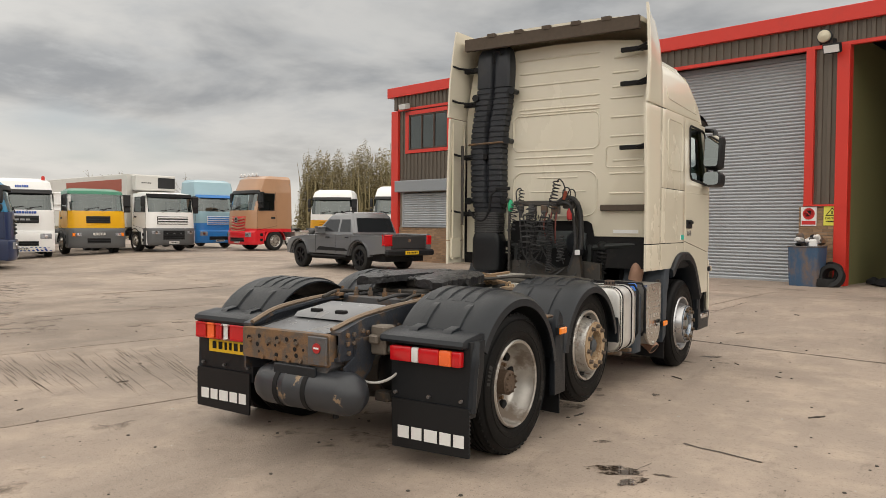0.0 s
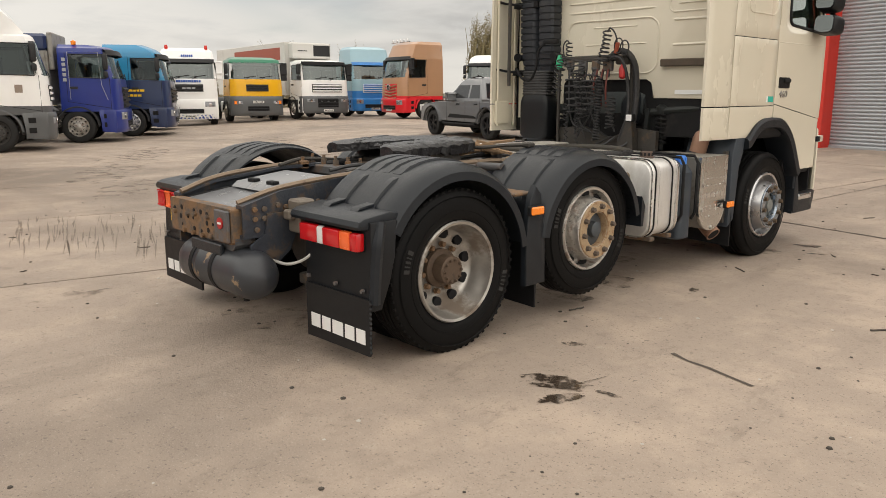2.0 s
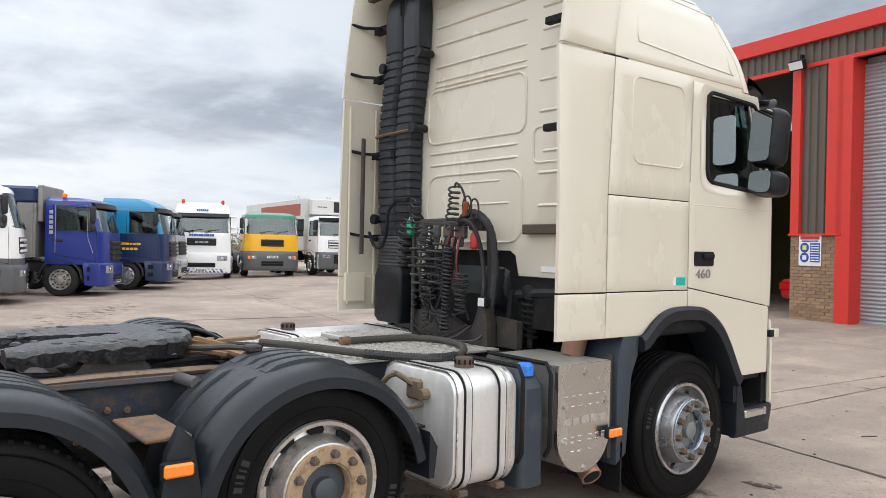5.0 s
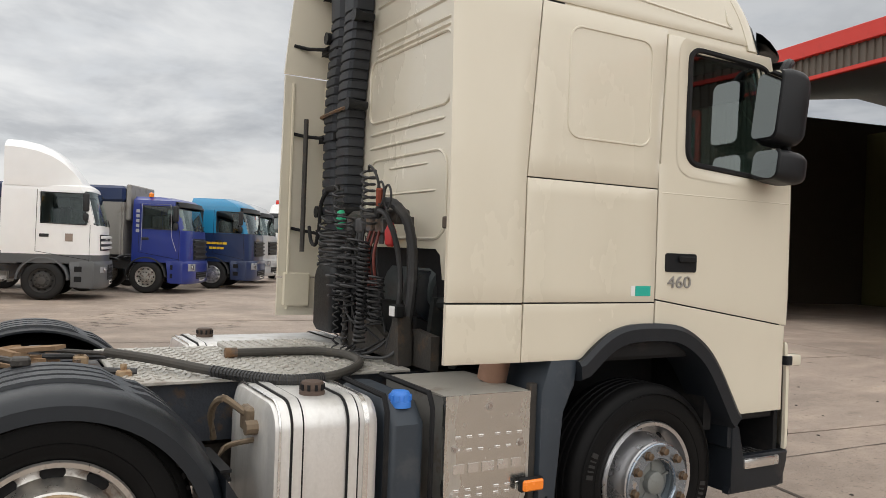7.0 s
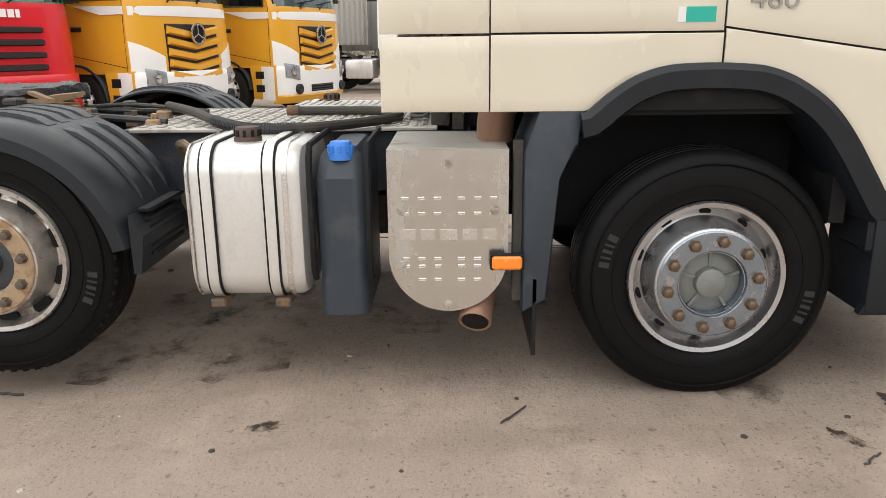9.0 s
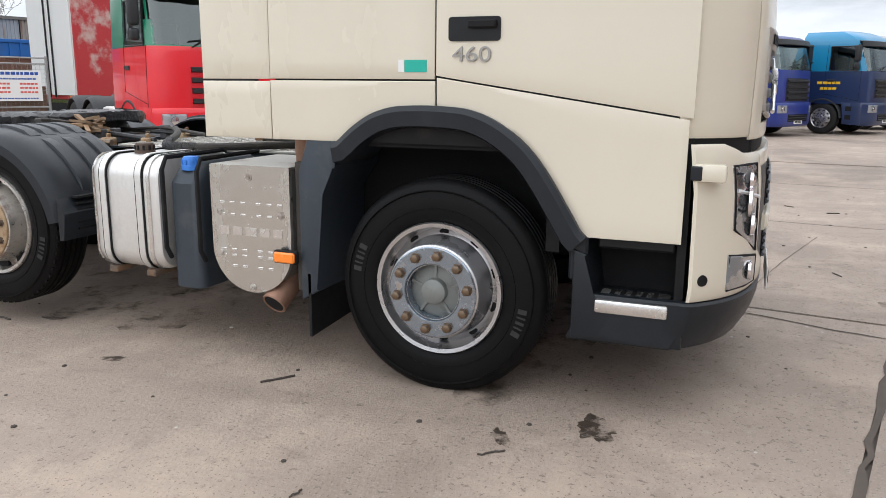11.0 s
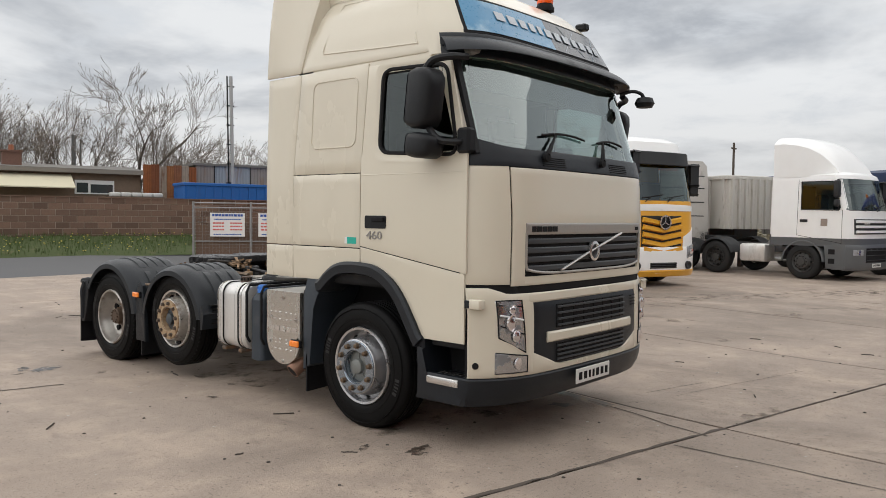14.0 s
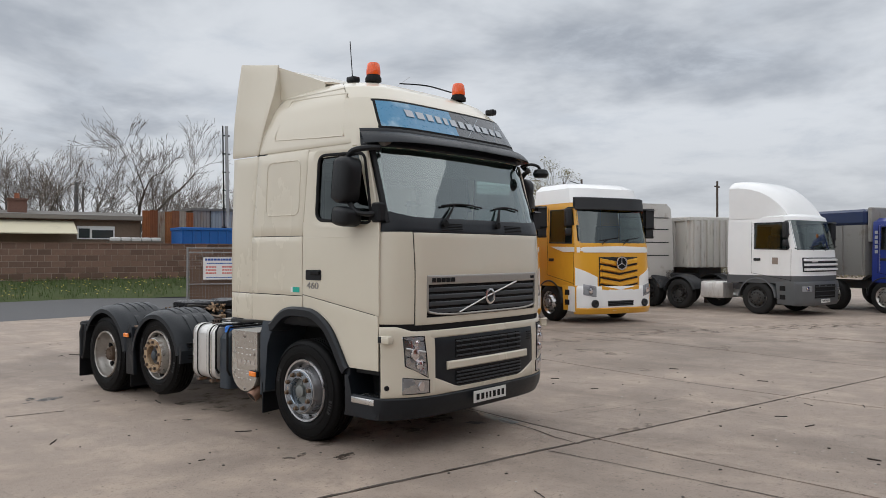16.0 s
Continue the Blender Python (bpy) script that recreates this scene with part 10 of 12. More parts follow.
# ---- grey double-cab pick-up by the workshop ----
def build_pickup():
    P = thing("pickup_truck", "grey double-cab pick-up with black wheels and an open load bed", "pickup", pose(-9.66, 13.72, rise(-10.5, 13.6), 0, 0, 167.4 - 90))
    G = mat("gunmetal_paint", (0.20, 0.205, 0.215), 0.26, 0.35, coat=0.5, grain=0.03, grain_scale=3, rough_var=0.02)

    def body(x):
        """Lower body outline in (y, z): tail at y = 0, nose at y = 5.25."""
        pts = [(0.02, 0.55), (0.0, 1.02), (0.02, 1.08), (1.6, 1.10), (3.35, 1.08), (4.1, 1.06), (4.9, 0.99), (5.18, 0.88), (5.25, 0.62), (5.2, 0.45), (4.85, 0.42)]
        for cy in (4.38, 1.22):
            pts += [(cy + 0.47 * math.cos(radians(a)), 0.42 + 0.47 * math.sin(radians(a))) for a in range(5, 180, 14)]
        return pts
    b = B()
    half = body(0)
    rings = []
    for x, k in ((-0.93, 0.97), (-0.90, 1.0), (-0.6, 1.0), (0.6, 1.0), (0.90, 1.0), (0.93, 0.97)):
        rings.append(ring(b, [(x, 2.6 + (y - 2.6) * k, 0.75 + (z - 0.75) * k) for y, z in half]))
    skin(b, rings, True, True, True)
    bd = part("body", b, G, P, smooth=30)
    # cabin and canopy
    c = B()
    rings = []
    for z, y0, y1, w in ((1.06, 1.52, 3.75, 0.88), (1.12, 1.53, 3.66, 0.88), (1.64, 1.72, 2.98, 0.76), (1.74, 1.82, 2.80, 0.70), (1.79, 1.98, 2.5, 0.6)):
        rings.append(ring(c, [(x, y, z) for x, y in rounded(-w, y0, w, y1, 0.12, 3)]))
    skin(c, rings)
    cab = part("cabin", c, G, P, smooth=30)
    gl = mat("pickup_glass", (0.02, 0.022, 0.025), 0.06, grain=0.0, rough_var=0.0, coat=0.3)
    for s in (1, -1):
        def sp(y, z):
            w = interp([(1.12, 0.88), (1.62, 0.76)], z)
            return (s * (w + 0.004), y, z)
        for y0, y1, y0t, y1t in ((1.72, 2.28, 1.84, 2.26), (2.38, 3.42, 2.36, 2.92)):
            g = B()
            g.faces.new(ring(g, [sp(y0, 1.17), sp(y1, 1.17), sp(y1t, 1.58), sp(y0t, 1.58)]))
            part("side_window", g, gl, cab, smooth=0)
        part("roof_rail", tube(B(), smooth_path([(s * 0.66, 1.85, 1.77), (s * 0.66, 2.0, 1.81), (s * 0.66, 2.2, 1.80), (s * 0.66, 2.6, 1.74)], 4), 0.018, 6), BLACK, cab)
        part("side_step", tube(B(), [(s * 0.93, 1.85, 0.42), (s * 0.95, 2.0, 0.40), (s * 0.95, 3.6, 0.40), (s * 0.93, 3.75, 0.42)], 0.04, 6), BLACK, P)
        part("mirror", box(B(), s * 0.9, 3.05, 1.12, s * 1.12, 3.2, 1.30, 0.04), G, P)
        for cy in (4.38, 1.22):
            a = B()
            arc_guard(a, cy, 0.42, 0.50, 0.80, 0.965, 178, 2, s, 0.03, 14)
            part("arch_flare", a, G, P)
        for y in (1.75, 2.75):
            part("door_handle", box(B(), s * 0.92, y, 0.98, s * 0.95, y + 0.16, 1.01, 0.006), BLACK, P)
        for y in (1.62, 2.42, 3.5):
            part("door_gap", box(B(), s * 0.931, y, 0.5, s * 0.934, y + 0.008, 1.1), BLACK, P, smooth=0)
        part("side_decal", prism(B(), [(1.75, 0.58), (3.45, 0.58), (3.3, 0.70), (1.95, 0.66)], "x", s * 0.932, s * 0.936), BLACK, P, smooth=0)
        tl = box(B(), s * 0.70, -0.02, 0.80, s * 0.925, 0.10, 1.08, 0.03)
        part("tail_lamp", tl, RED_LENS, P)
        part("head_lamp", box(B(), s * 0.55, 5.05, 0.78, s * 0.9, 5.22, 0.92, 0.03), WHITE_LENS, P)
    g = B()
    g.faces.new(ring(g, [(-0.72, 1.535, 1.17), (0.72, 1.535, 1.17), (0.66, 1.69, 1.60), (-0.66, 1.69, 1.60)]))
    part("rear_window", g, gl, cab, smooth=0)
    g = B()
    g.faces.new(ring(g, [(-0.76, 3.66, 1.14), (0.76, 3.66, 1.14), (0.66, 3.02, 1.62), (-0.66, 3.02, 1.62)]))
    part("windscreen", g, gl, cab, smooth=0)
    part("load_bed", box(B(), -0.78, 0.08, 1.06, 0.78, 1.46, 1.094), BLACK, P, "black load bed liner", smooth=0)
    for s in (1, -1):
        part("bed_rail", box(B(), s * 0.78, 0.06, 1.05, s * 0.925, 1.5, 1.125, 0.02), G, P)
    tg = part("tailgate", box(B(), -0.68, -0.02, 0.68, 0.68, 0.04, 1.07, 0.02), mat("dark_tailgate", (0.05, 0.052, 0.055), 0.35, 0.3), P, "dark tailgate")
    part("tailgate_badge", lathe(B(), [(0.05, -0.03), (0.05, -0.02), (0, -0.022)], (0, 0, 0.93), "y", 14), CHROME, tg)
    bp = part("rear_bumper", box(B(), -0.92, -0.14, 0.48, 0.92, 0.06, 0.66, 0.04), BLACK_PLASTIC, P)
    pl = part("number_plate", box(B(), -0.26, -0.155, 0.52, 0.26, -0.142, 0.63), YELLOW_PLATE, bp, smooth=0)
    part("plate_bars", bars(B(), -0.2, 0.55, 0.4, 0.05, 7, 0.8, 2, lambda u, v, o: (u, -0.156 - o, v)), BLACK, pl, smooth=0)
    part("tow_bar", rod(B(), (0, -0.2, 0.42), (0, 0.1, 0.42), 0.03, 8), BLACK, P)
    part("underbody", box(B(), -0.75, 0.2, 0.3, 0.75, 5.0, 0.6), BLACK, P, smooth=0)
    blk = mat("black_alloy", (0.02, 0.02, 0.022), 0.35, 0.5)
    for s, M in ((1, Matrix.Identity(4)), (-1, FLIP)):
        for cy in (4.38, 1.22):
            ty = lathe(B(), [(0.24, -0.03), (0.26, 0.0), (0.35, 0.0), (0.385, -0.02), (0.39, -0.06), (0.39, -0.20), (0.35, -0.25), (0.24, -0.24)], axis="x", seg=36, cap=False)
            w = part("wheel", ty, FAR_TYRE, P, m=Matrix.Translation((s * 0.93, cy, 0.39)) @ M)
            rm = B()
            lathe(rm, [(0.245, -0.03), (0.24, -0.005), (0.225, -0.03), (0.22, -0.09), (0.05, -0.07), (0.045, -0.02), (0.0, -0.02)], axis="x", seg=30, cap=False)
            for k in range(6):
                box(rm, -0.05, -0.022, 0.04, -0.02, 0.022, 0.225, m=Matrix.Rotation(2 * math.pi * k / 6, 4, "X"))
            part("rim", rm, blk, w)


build_pickup()


# ---- the far side of the lane: block wall, gate with notices, low houses, sheds, pole ----
SW_C, SW_U = Vector((-3.4, -18.7)), Vector((-0.965, 0.263)).normalized()
SW_N = Vector((-SW_U.y, SW_U.x))            # towards the yard is -SW_N or SW_N
if SW_N.y < 0:
    SW_N = -SW_N
SW = Matrix.Translation((SW_C.x, SW_C.y, 0.28)) @ Matrix.Rotation(math.atan2(SW_U.y, SW_U.x), 4, "Z")
# local frame: x along the wall towards the gate, -y towards the yard, z up
BLOCK = mat("brown_block", (0.17, 0.105, 0.075), 0.9, grain=0.25, grain_scale=12, vary=0.28, bump=0.25, bump_scale=40, spots=0.35, spot_rgb=(0.10, 0.07, 0.055), spot_scale=3)
BLOCK_MORTAR = mat("pale_mortar", (0.36, 0.30, 0.25), 0.95, grain=0.2)


def build_wall():
    w = part("block_wall", box(B(), -30.0, 0.012, 0.05, 22.0, 0.22, 2.06), BLOCK_MORTAR, m=SW @ Matrix.Translation((0, 0, -0.20)), smooth=0)
    tagged(w, "brown concrete block wall with pale mortar along the lane", "wall", kind="structure")
    me = bpy.data.meshes.new("block")
    b = box(B(), 0, 0, 0, 0.42, 0.1, 0.197, 0.004)
    b.to_mesh(me)
    b.free()
    me.materials.append(BLOCK)
    rest = B()
    rnd = random.Random(2)
    for r in range(8):
        z = 0.37 + 0.215 * r
        x = -12.0 + (0.22 if r % 2 else 0)
        while x < 18.0:
            dy = rnd.uniform(-0.006, 0.004)
            if -0.8 < x < 15.2:
                o = new("block", me)
                o.parent = w
                o.matrix_basis = Matrix.Translation((x, dy, z))
            else:
                box(rest, x, dy, z, x + 0.42, 0.1, z + 0.197)
            x += 0.44
    tagged(part("block_courses", rest, BLOCK, w, smooth=0), kind="stuff")
    cp = B()
    x = -30.0
    while x < 22:
        box(cp, x, -0.03, 2.06, x + 0.6, 0.25, 2.09 + rnd.uniform(0, 0.012))
        x += 0.61
    tagged(part("coping", cp, BLOCK, w, smooth=0), kind="stuff")


build_wall()


def build_verge():
    b = B()
    nx, ny = 90, 8
    grid = []
    for i in range(nx + 1):
        col = []
        for j in range(ny + 1):
            x = -30 + 52 * i / nx
            y = -2.1 * (1 - j / ny)
            z = 0.55 * (j / ny) ** 0.8 + 0.06 * noise.noise(Vector((x * 1.3, y * 1.3, 0))) - (0.05 if j == 0 else 0)
            col.append(b.verts.new((x, y + (0.1 * noise.noise(Vector((x, 3, 1))) if j == 0 else 0), z)))
        grid.append(col)
    for i in range(nx):
        for j in range(ny):
            b.faces.new((grid[i][j], grid[i + 1][j], grid[i + 1][j + 1], grid[i][j + 1]))
    v = tagged(part("verge", b, GRASS, m=SW), "rough grass bank at the foot of the wall", "verge", kind="structure")
    rnd = random.Random(6)
    gb = B()
    fb = B()
    for k in range(7000):
        x, t = rnd.uniform(-6, 16), rnd.random() ** 0.8
        y = -2.1 * (1 - t)
        z = 0.55 * t ** 0.8 + 0.06 * noise.noise(Vector((x * 1.3, y * 1.3, 0)))
        h, a, l = rnd.uniform(0.05, 0.22), rnd.uniform(0, 6.28), rnd.uniform(-0.06, 0.06)
        c, s = 0.012 * math.cos(a), 0.012 * math.sin(a)
        gb.faces.new(ring(gb, [(x - c, y - s, z - 0.02), (x + c, y + s, z - 0.02), (x + l, y + l * 0.5, z + h)]))
    tagged(part("grass", gb, mat("grass_blade", (0.075, 0.115, 0.03), 0.8, grain=0.5, grain_scale=3), m=SW, smooth=0), "ragged green grass blades", "grass", kind="stuff")
    for k in range(220):
        x, t = rnd.uniform(-4, 9), rnd.random()
        y = -2.1 * (1 - t)
        z = 0.55 * t ** 0.8 + 0.10
        lathe(fb, [(0.0, 0.0), (0.03, 0.02), (0.0, 0.035)], (x, y, z), "z", 5)
    tagged(part("daisies", fb, mat("flower_yellow", (0.6, 0.5, 0.12), 0.7), m=SW, smooth=0), "small pale yellow flowers in the grass", "flowers", kind="stuff")


build_verge()


def build_gate():
    M = Matrix.Translation((-7.2, -12.7, 0)) @ Matrix.Rotation(math.atan2(0.56, -0.83), 4, "Z")
    g = thing("yard_gate", "galvanised mesh yard gate carrying two notice boards", "gate", M)
    ST = mat("galvanised", (0.30, 0.30, 0.30), 0.5, 0.5, spots=0.5, spot_rgb=(0.2, 0.17, 0.14), spot_scale=6)
    for x in (0.24, 1.95, 3.45):
        part("post", rod(B(), (x, 0, -0.02), (x, 0, 2.02), 0.035, 8), ST, g)
    for z in (0.14, 0.80, 1.84, 1.98):
        part("rail", rod(B(), (0.24, 0, z), (3.45, 0, z), 0.022, 6), ST, g)
    mb = B()
    for k in range(32):
        x = 0.3 + 0.1 * k
        box(mb, x, -0.003, 0.14, x + 0.005, 0.003, 1.84)
    for k in range(17):
        box(mb, 0.24, -0.004, 0.2 + 0.1 * k, 3.45, 0.002, 0.204 + 0.1 * k)
    tagged(part("mesh", mb, ST, g, smooth=0), kind="stuff")
    part("backing_panel", box(B(), 0.3, 0.06, 0.15, 3.4, 0.08, 1.3), mat("brown_panel", (0.16, 0.105, 0.075), 0.9, grain=0.2, spots=0.4, spot_rgb=(0.22, 0.17, 0.13), spot_scale=3), g, smooth=0)
    RD = mat("notice_red", (0.6, 0.12, 0.10), 0.6)
    for x0, x1 in ((0.73, 1.76), (2.17, 3.30)):
        n = thing("notice_board", "white notice board with blue and red lines of print", "notice board", M)
        part("board", box(B(), x0, -0.06, 0.95, x1, -0.045, 1.68), WHITE, n, smooth=0)
        w = x1 - x0

        def fn(u, v, o):
            return (u, -0.0605 - o, v)
        part("heading_bars", bars(B(), x0 + 0.06, 1.57, w - 0.12, 0.07, 10, 0.2, 3, fn), SIGN_BL, n, smooth=0)
        part("text_bars", bars(B(), x0 + 0.12, 1.46, w - 0.24, 0.035, 14, 0.25, 8, fn), SIGN_BL, n, smooth=0)
        for r in range(3):
            part("text_bars", bars(B(), x0 + 0.08, 1.34 - 0.10 * r, w * 0.32, 0.045, 4, 0.25, r, fn), RD, n, smooth=0)
            part("text_bars", bars(B(), x0 + w * 0.58, 1.34 - 0.10 * r, w * 0.34, 0.045, 5, 0.25, r + 5, fn), RD, n, smooth=0)
        part("text_bars", bars(B(), x0 + 0.1, 1.0, w - 0.2, 0.03, 14, 0.3, 2, fn), SIGN_BL, n, smooth=0)


build_gate()
HB = SW @ Matrix.Translation((-1.0, 9.0, 0.16))


def build_houses():
    H = thing("low_house", "long low brown brick outbuilding with a felt roof", "building", HB)
    part("wall", box(B(), -25.0, 0.0, -0.1, 8.0, 6.0, 3.0), mat("dull_brick", (0.20, 0.145, 0.105), 0.9, grain=0.2, grain_scale=8, spots=0.5, spot_rgb=(0.13, 0.10, 0.08), spot_scale=1.5, streak=(0.3, 1, 3)), H, smooth=0)
    part("roof", prism(B(), [(-0.35, 2.98), (-0.35, 3.12), (3.0, 3.42), (6.4, 3.05), (6.4, 2.95), (3.0, 3.30)], "x", -25.3, 8.2), mat("felt_roof", (0.17, 0.16, 0.145), 0.9, grain=0.2, spots=0.5, spot_rgb=(0.27, 0.25, 0.22), spot_scale=1.2), H, smooth=0)
    part("fascia", box(B(), -25.3, -0.38, 2.92, 8.2, -0.33, 3.10), mat("weathered_board", (0.22, 0.20, 0.175), 0.9, grain=0.2), H, smooth=0)
    for x, h in ((2.45, 3.85), (-7.0, 3.9)):
        c = part("chimney", box(B(), x, 0.6, 2.9, x + 0.75, 1.3, h, 0.01), mat("chimney_brick", (0.18, 0.10, 0.075), 0.9, grain=0.3, grain_scale=15), H, smooth=0)
        part("chimney_cap", box(B(), x - 0.06, 0.54, h - 0.08, x + 0.81, 1.36, h), MATS["chimney_brick"], c, smooth=0)
        part("chimney_pot", lathe(B(), [(0.12, h), (0.10, h + 0.25), (0.08, h + 0.25)], (x + 0.37, 0.95, 0), "z", 10), mat("clay_pot", (0.35, 0.13, 0.07), 0.8), c)
    W = part("window", box(B(), 5.2, -0.06, 2.0, 6.85, 0.02, 2.62), mat("white_frame", (0.75, 0.75, 0.74), 0.5), H, "white framed window")
    part("pane", box(B(), 5.85, -0.07, 2.06, 6.78, -0.062, 2.44), mat("window_dark", (0.05, 0.055, 0.06), 0.1), W, smooth=0)
    part("pane", box(B(), 5.28, -0.07, 2.06, 5.75, -0.062, 2.5), mat("window_dark", (0.05, 0.055, 0.06), 0.1), W, smooth=0)
    for x0, x1 in ((-3.5, 1.9), (2.0, 5.05)):
        a = thing("awning", "faded cream canvas awning over the house wall", "awning", HB)
        part("canvas", prism(B(), [(-0.05, 2.85), (-1.4, 2.25), (-1.4, 2.20), (0.0, 2.79)], "x", x0, x1), mat("cream_canvas", (0.62, 0.57, 0.42), 0.85, grain=0.05, spots=0.3, spot_rgb=(0.48, 0.44, 0.34), spot_scale=2), a, smooth=0)
        for x in (x0, x1):
            part("arm", rod(B(), (x, -0.02, 2.4), (x, -1.38, 2.22), 0.015, 5), WHITE, a)
    st = thing("stacked_bags", "row of pale bags lying behind the wall", "bags", HB)
    for k in range(5):
        part("bag", box(B(), 6.4 + 0.45 * k, -1.6, 1.9, 6.82 + 0.45 * k, -1.2, 2.08, 0.05, 2), mat("pale_bag", (0.62, 0.62, 0.6), 0.7), st)
    part("pallet", box(B(), 6.3, -1.7, -0.1, 8.7, -1.1, 1.9), mat("dull_board", (0.15, 0.12, 0.09), 0.9), st, smooth=0)
    # rusty sheet fence: single corrugated sheets
    F = thing("sheet_fence", "fence of rusty corrugated iron sheets", "fence", HB)
    cols = [(0.26, 0.09, 0.03), (0.20, 0.07, 0.03), (0.30, 0.24, 0.19), (0.30, 0.12, 0.045), (0.24, 0.10, 0.05), (0.34, 0.28, 0.22), (0.28, 0.09, 0.03)]
    rnd = random.Random(12)
    for k in range(7):
        m = mat("rusty_sheet_%d" % k, cols[k], 0.85, grain=0.25, grain_scale=6, spots=0.7, spot_rgb=(0.16, 0.07, 0.035), spot_scale=3, streak=(3, 1, 0.4))
        ribbed(bm := B(), 8.05 + 0.345 * k, 8.05 + 0.345 * (k + 1), -0.1, 3.42 + rnd.uniform(-0.06, 0.06), -0.4 + rnd.uniform(-0.03, 0.03), 0.075, 0.02)
        part("sheet", bm, m, F, smooth=0)
    # steel clad shed
    S = thing("steel_shed", "shed clad in streaked grey-blue steel sheets", "shed", HB)
    for k in range(7):
        c = (0.33, 0.36, 0.40) if k % 3 else (0.30, 0.27, 0.25)
        m = mat("shed_sheet_%d" % (k % 3), c, 0.6, 0.2, grain=0.08, spots=0.7, spot_rgb=(0.28, 0.17, 0.11), spot_scale=2.2, spot_lo=0.5, streak=(2.2, 1, 0.25))
        ribbed(bm := B(), 10.55 + 0.9 * k, 11.4 + 0.9 * k, -0.1, 3.5, -0.1, 0.15, 0.03)
        part("sheet", bm, m, S, smooth=0)
        part("shed_post", box(B(), 11.40 + 0.9 * k, -0.12, -0.1, 11.46 + 0.9 * k, 0.1, 3.55), BLACK, S, smooth=0)
    part("roof", box(B(), 10.4, -0.2, 3.5, 17.2, 5.0, 3.62), MATS["felt_roof"], S, smooth=0)
    K = thing("blue_skip", "long blue ribbed steel container behind the wall", "container", HB @ Matrix.Translation((0, -3.0, 0)))
    part("body", box(B(), 9.2, 0, -0.1, 15.4, 1.8, 2.5), mat("skip_blue", (0.015, 0.12, 0.40), 0.5, grain=0.1, spots=0.4, spot_rgb=(0.05, 0.10, 0.22), spot_scale=2), K, smooth=0)
    part("rim", box(B(), 9.15, -0.06, 2.42, 15.45, 1.86, 2.56, 0.02), MATS["skip_blue"], K, smooth=0)
    for k in range(16):
        part("rib", box(B(), 9.3 + 0.4 * k, -0.05, 0.0, 9.38 + 0.4 * k, 0.0, 2.42), MATS["skip_blue"], K, smooth=0)
    pm = HB @ Matrix.Translation((11.75, -2.0, 0))
    P = thing("flue_pole", "tall twin steel flue pole with brackets", "pole", pm)
    part("pole", rod(B(), (0, 0, -0.1), (-0.14, 0, 7.6), 0.085, 10, 0.08), mat("pole_steel", (0.42, 0.42, 0.42), 0.4, 0.6), P)
    part("pole", rod(B(), (-0.19, 0, -0.1), (-0.32, 0, 7.6), 0.035, 8), BLACK, P, "thin dark companion pipe")
    for k in range(6):
        z = 2.6 + 0.9 * k
        part("bracket", box(B(), -0.34, -0.03, z, 0.02, 0.03, z + 0.06), BLACK, P, smooth=0)
    for k, (x, y, h) in enumerate(((6.5, 9.0, 5.4), (6.85, 9.0, 5.2))):
        q = thing("flue_pole", "thin dark flue standing behind the house", "pole", HB)
        part("pole", rod(B(), (x, y, 0.1), (x, y, h), 0.11 if k == 0 else 0.05, 8), mat("dark_flue", (0.16, 0.16, 0.16), 0.6, 0.3), q)
    # box trailer standing with its doors to the yard
    Tm = Matrix.Translation((-11.74, -12.39, -0.05)) @ Matrix.Rotation(radians(-107.2), 4, "Z")
    T = thing("box_trailer", "white box trailer with red trim and closed rear doors", "trailer", Tm)
    WB = mat("trailer_white", (0.66, 0.66, 0.65), 0.5, grain=0.03)
    part("body", box(B(), -1.25, -9.0, 1.0, 1.25, 0.0, 4.26, 0.02), mat("trailer_print", (0.42, 0.03, 0.035), 0.6, grain=0.1, spots=0.7, spot_rgb=(0.55, 0.50, 0.45), spot_scale=1.2), T, smooth=0)
    for s in (1, -1):
        part("door", box(B(), s * 0.01, 0.0, 1.12, s * 1.2, 0.05, 4.02, 0.01), WB, T)
        part("lock_rod", rod(B(), (s * 0.15, 0.07, 1.05), (s * 0.15, 0.07, 4.06), 0.025, 6), GREY_PLASTIC, T)
        part("end_lamp", box(B(), s * 0.9, 0.0, 0.95, s * 1.22, 0.06, 1.10), AMBER, T, smooth=0)
    part("red_trim", box(B(), -1.25, 0.0, 4.03, 1.25, 0.06, 4.12), RED_TRIM, T, smooth=0)
    part("head_trim", box(B(), -1.25, 0.0, 4.14, 1.25, 0.06, 4.26), mat("trailer_grey", (0.45, 0.46, 0.47), 0.5), T, smooth=0)
    part("bumper", box(B(), -1.2, -0.1, 0.55, 1.2, 0.02, 0.9), BLACK, T, smooth=0)
    for s, M in ((1, Matrix.Identity(4)), (-1, FLIP)):
        for y in (-1.6, -2.9):
            far_wheel(T, Matrix.Translation((s * 1.2, y, 0.5)) @ M, STEEL, dish=True)


build_houses()


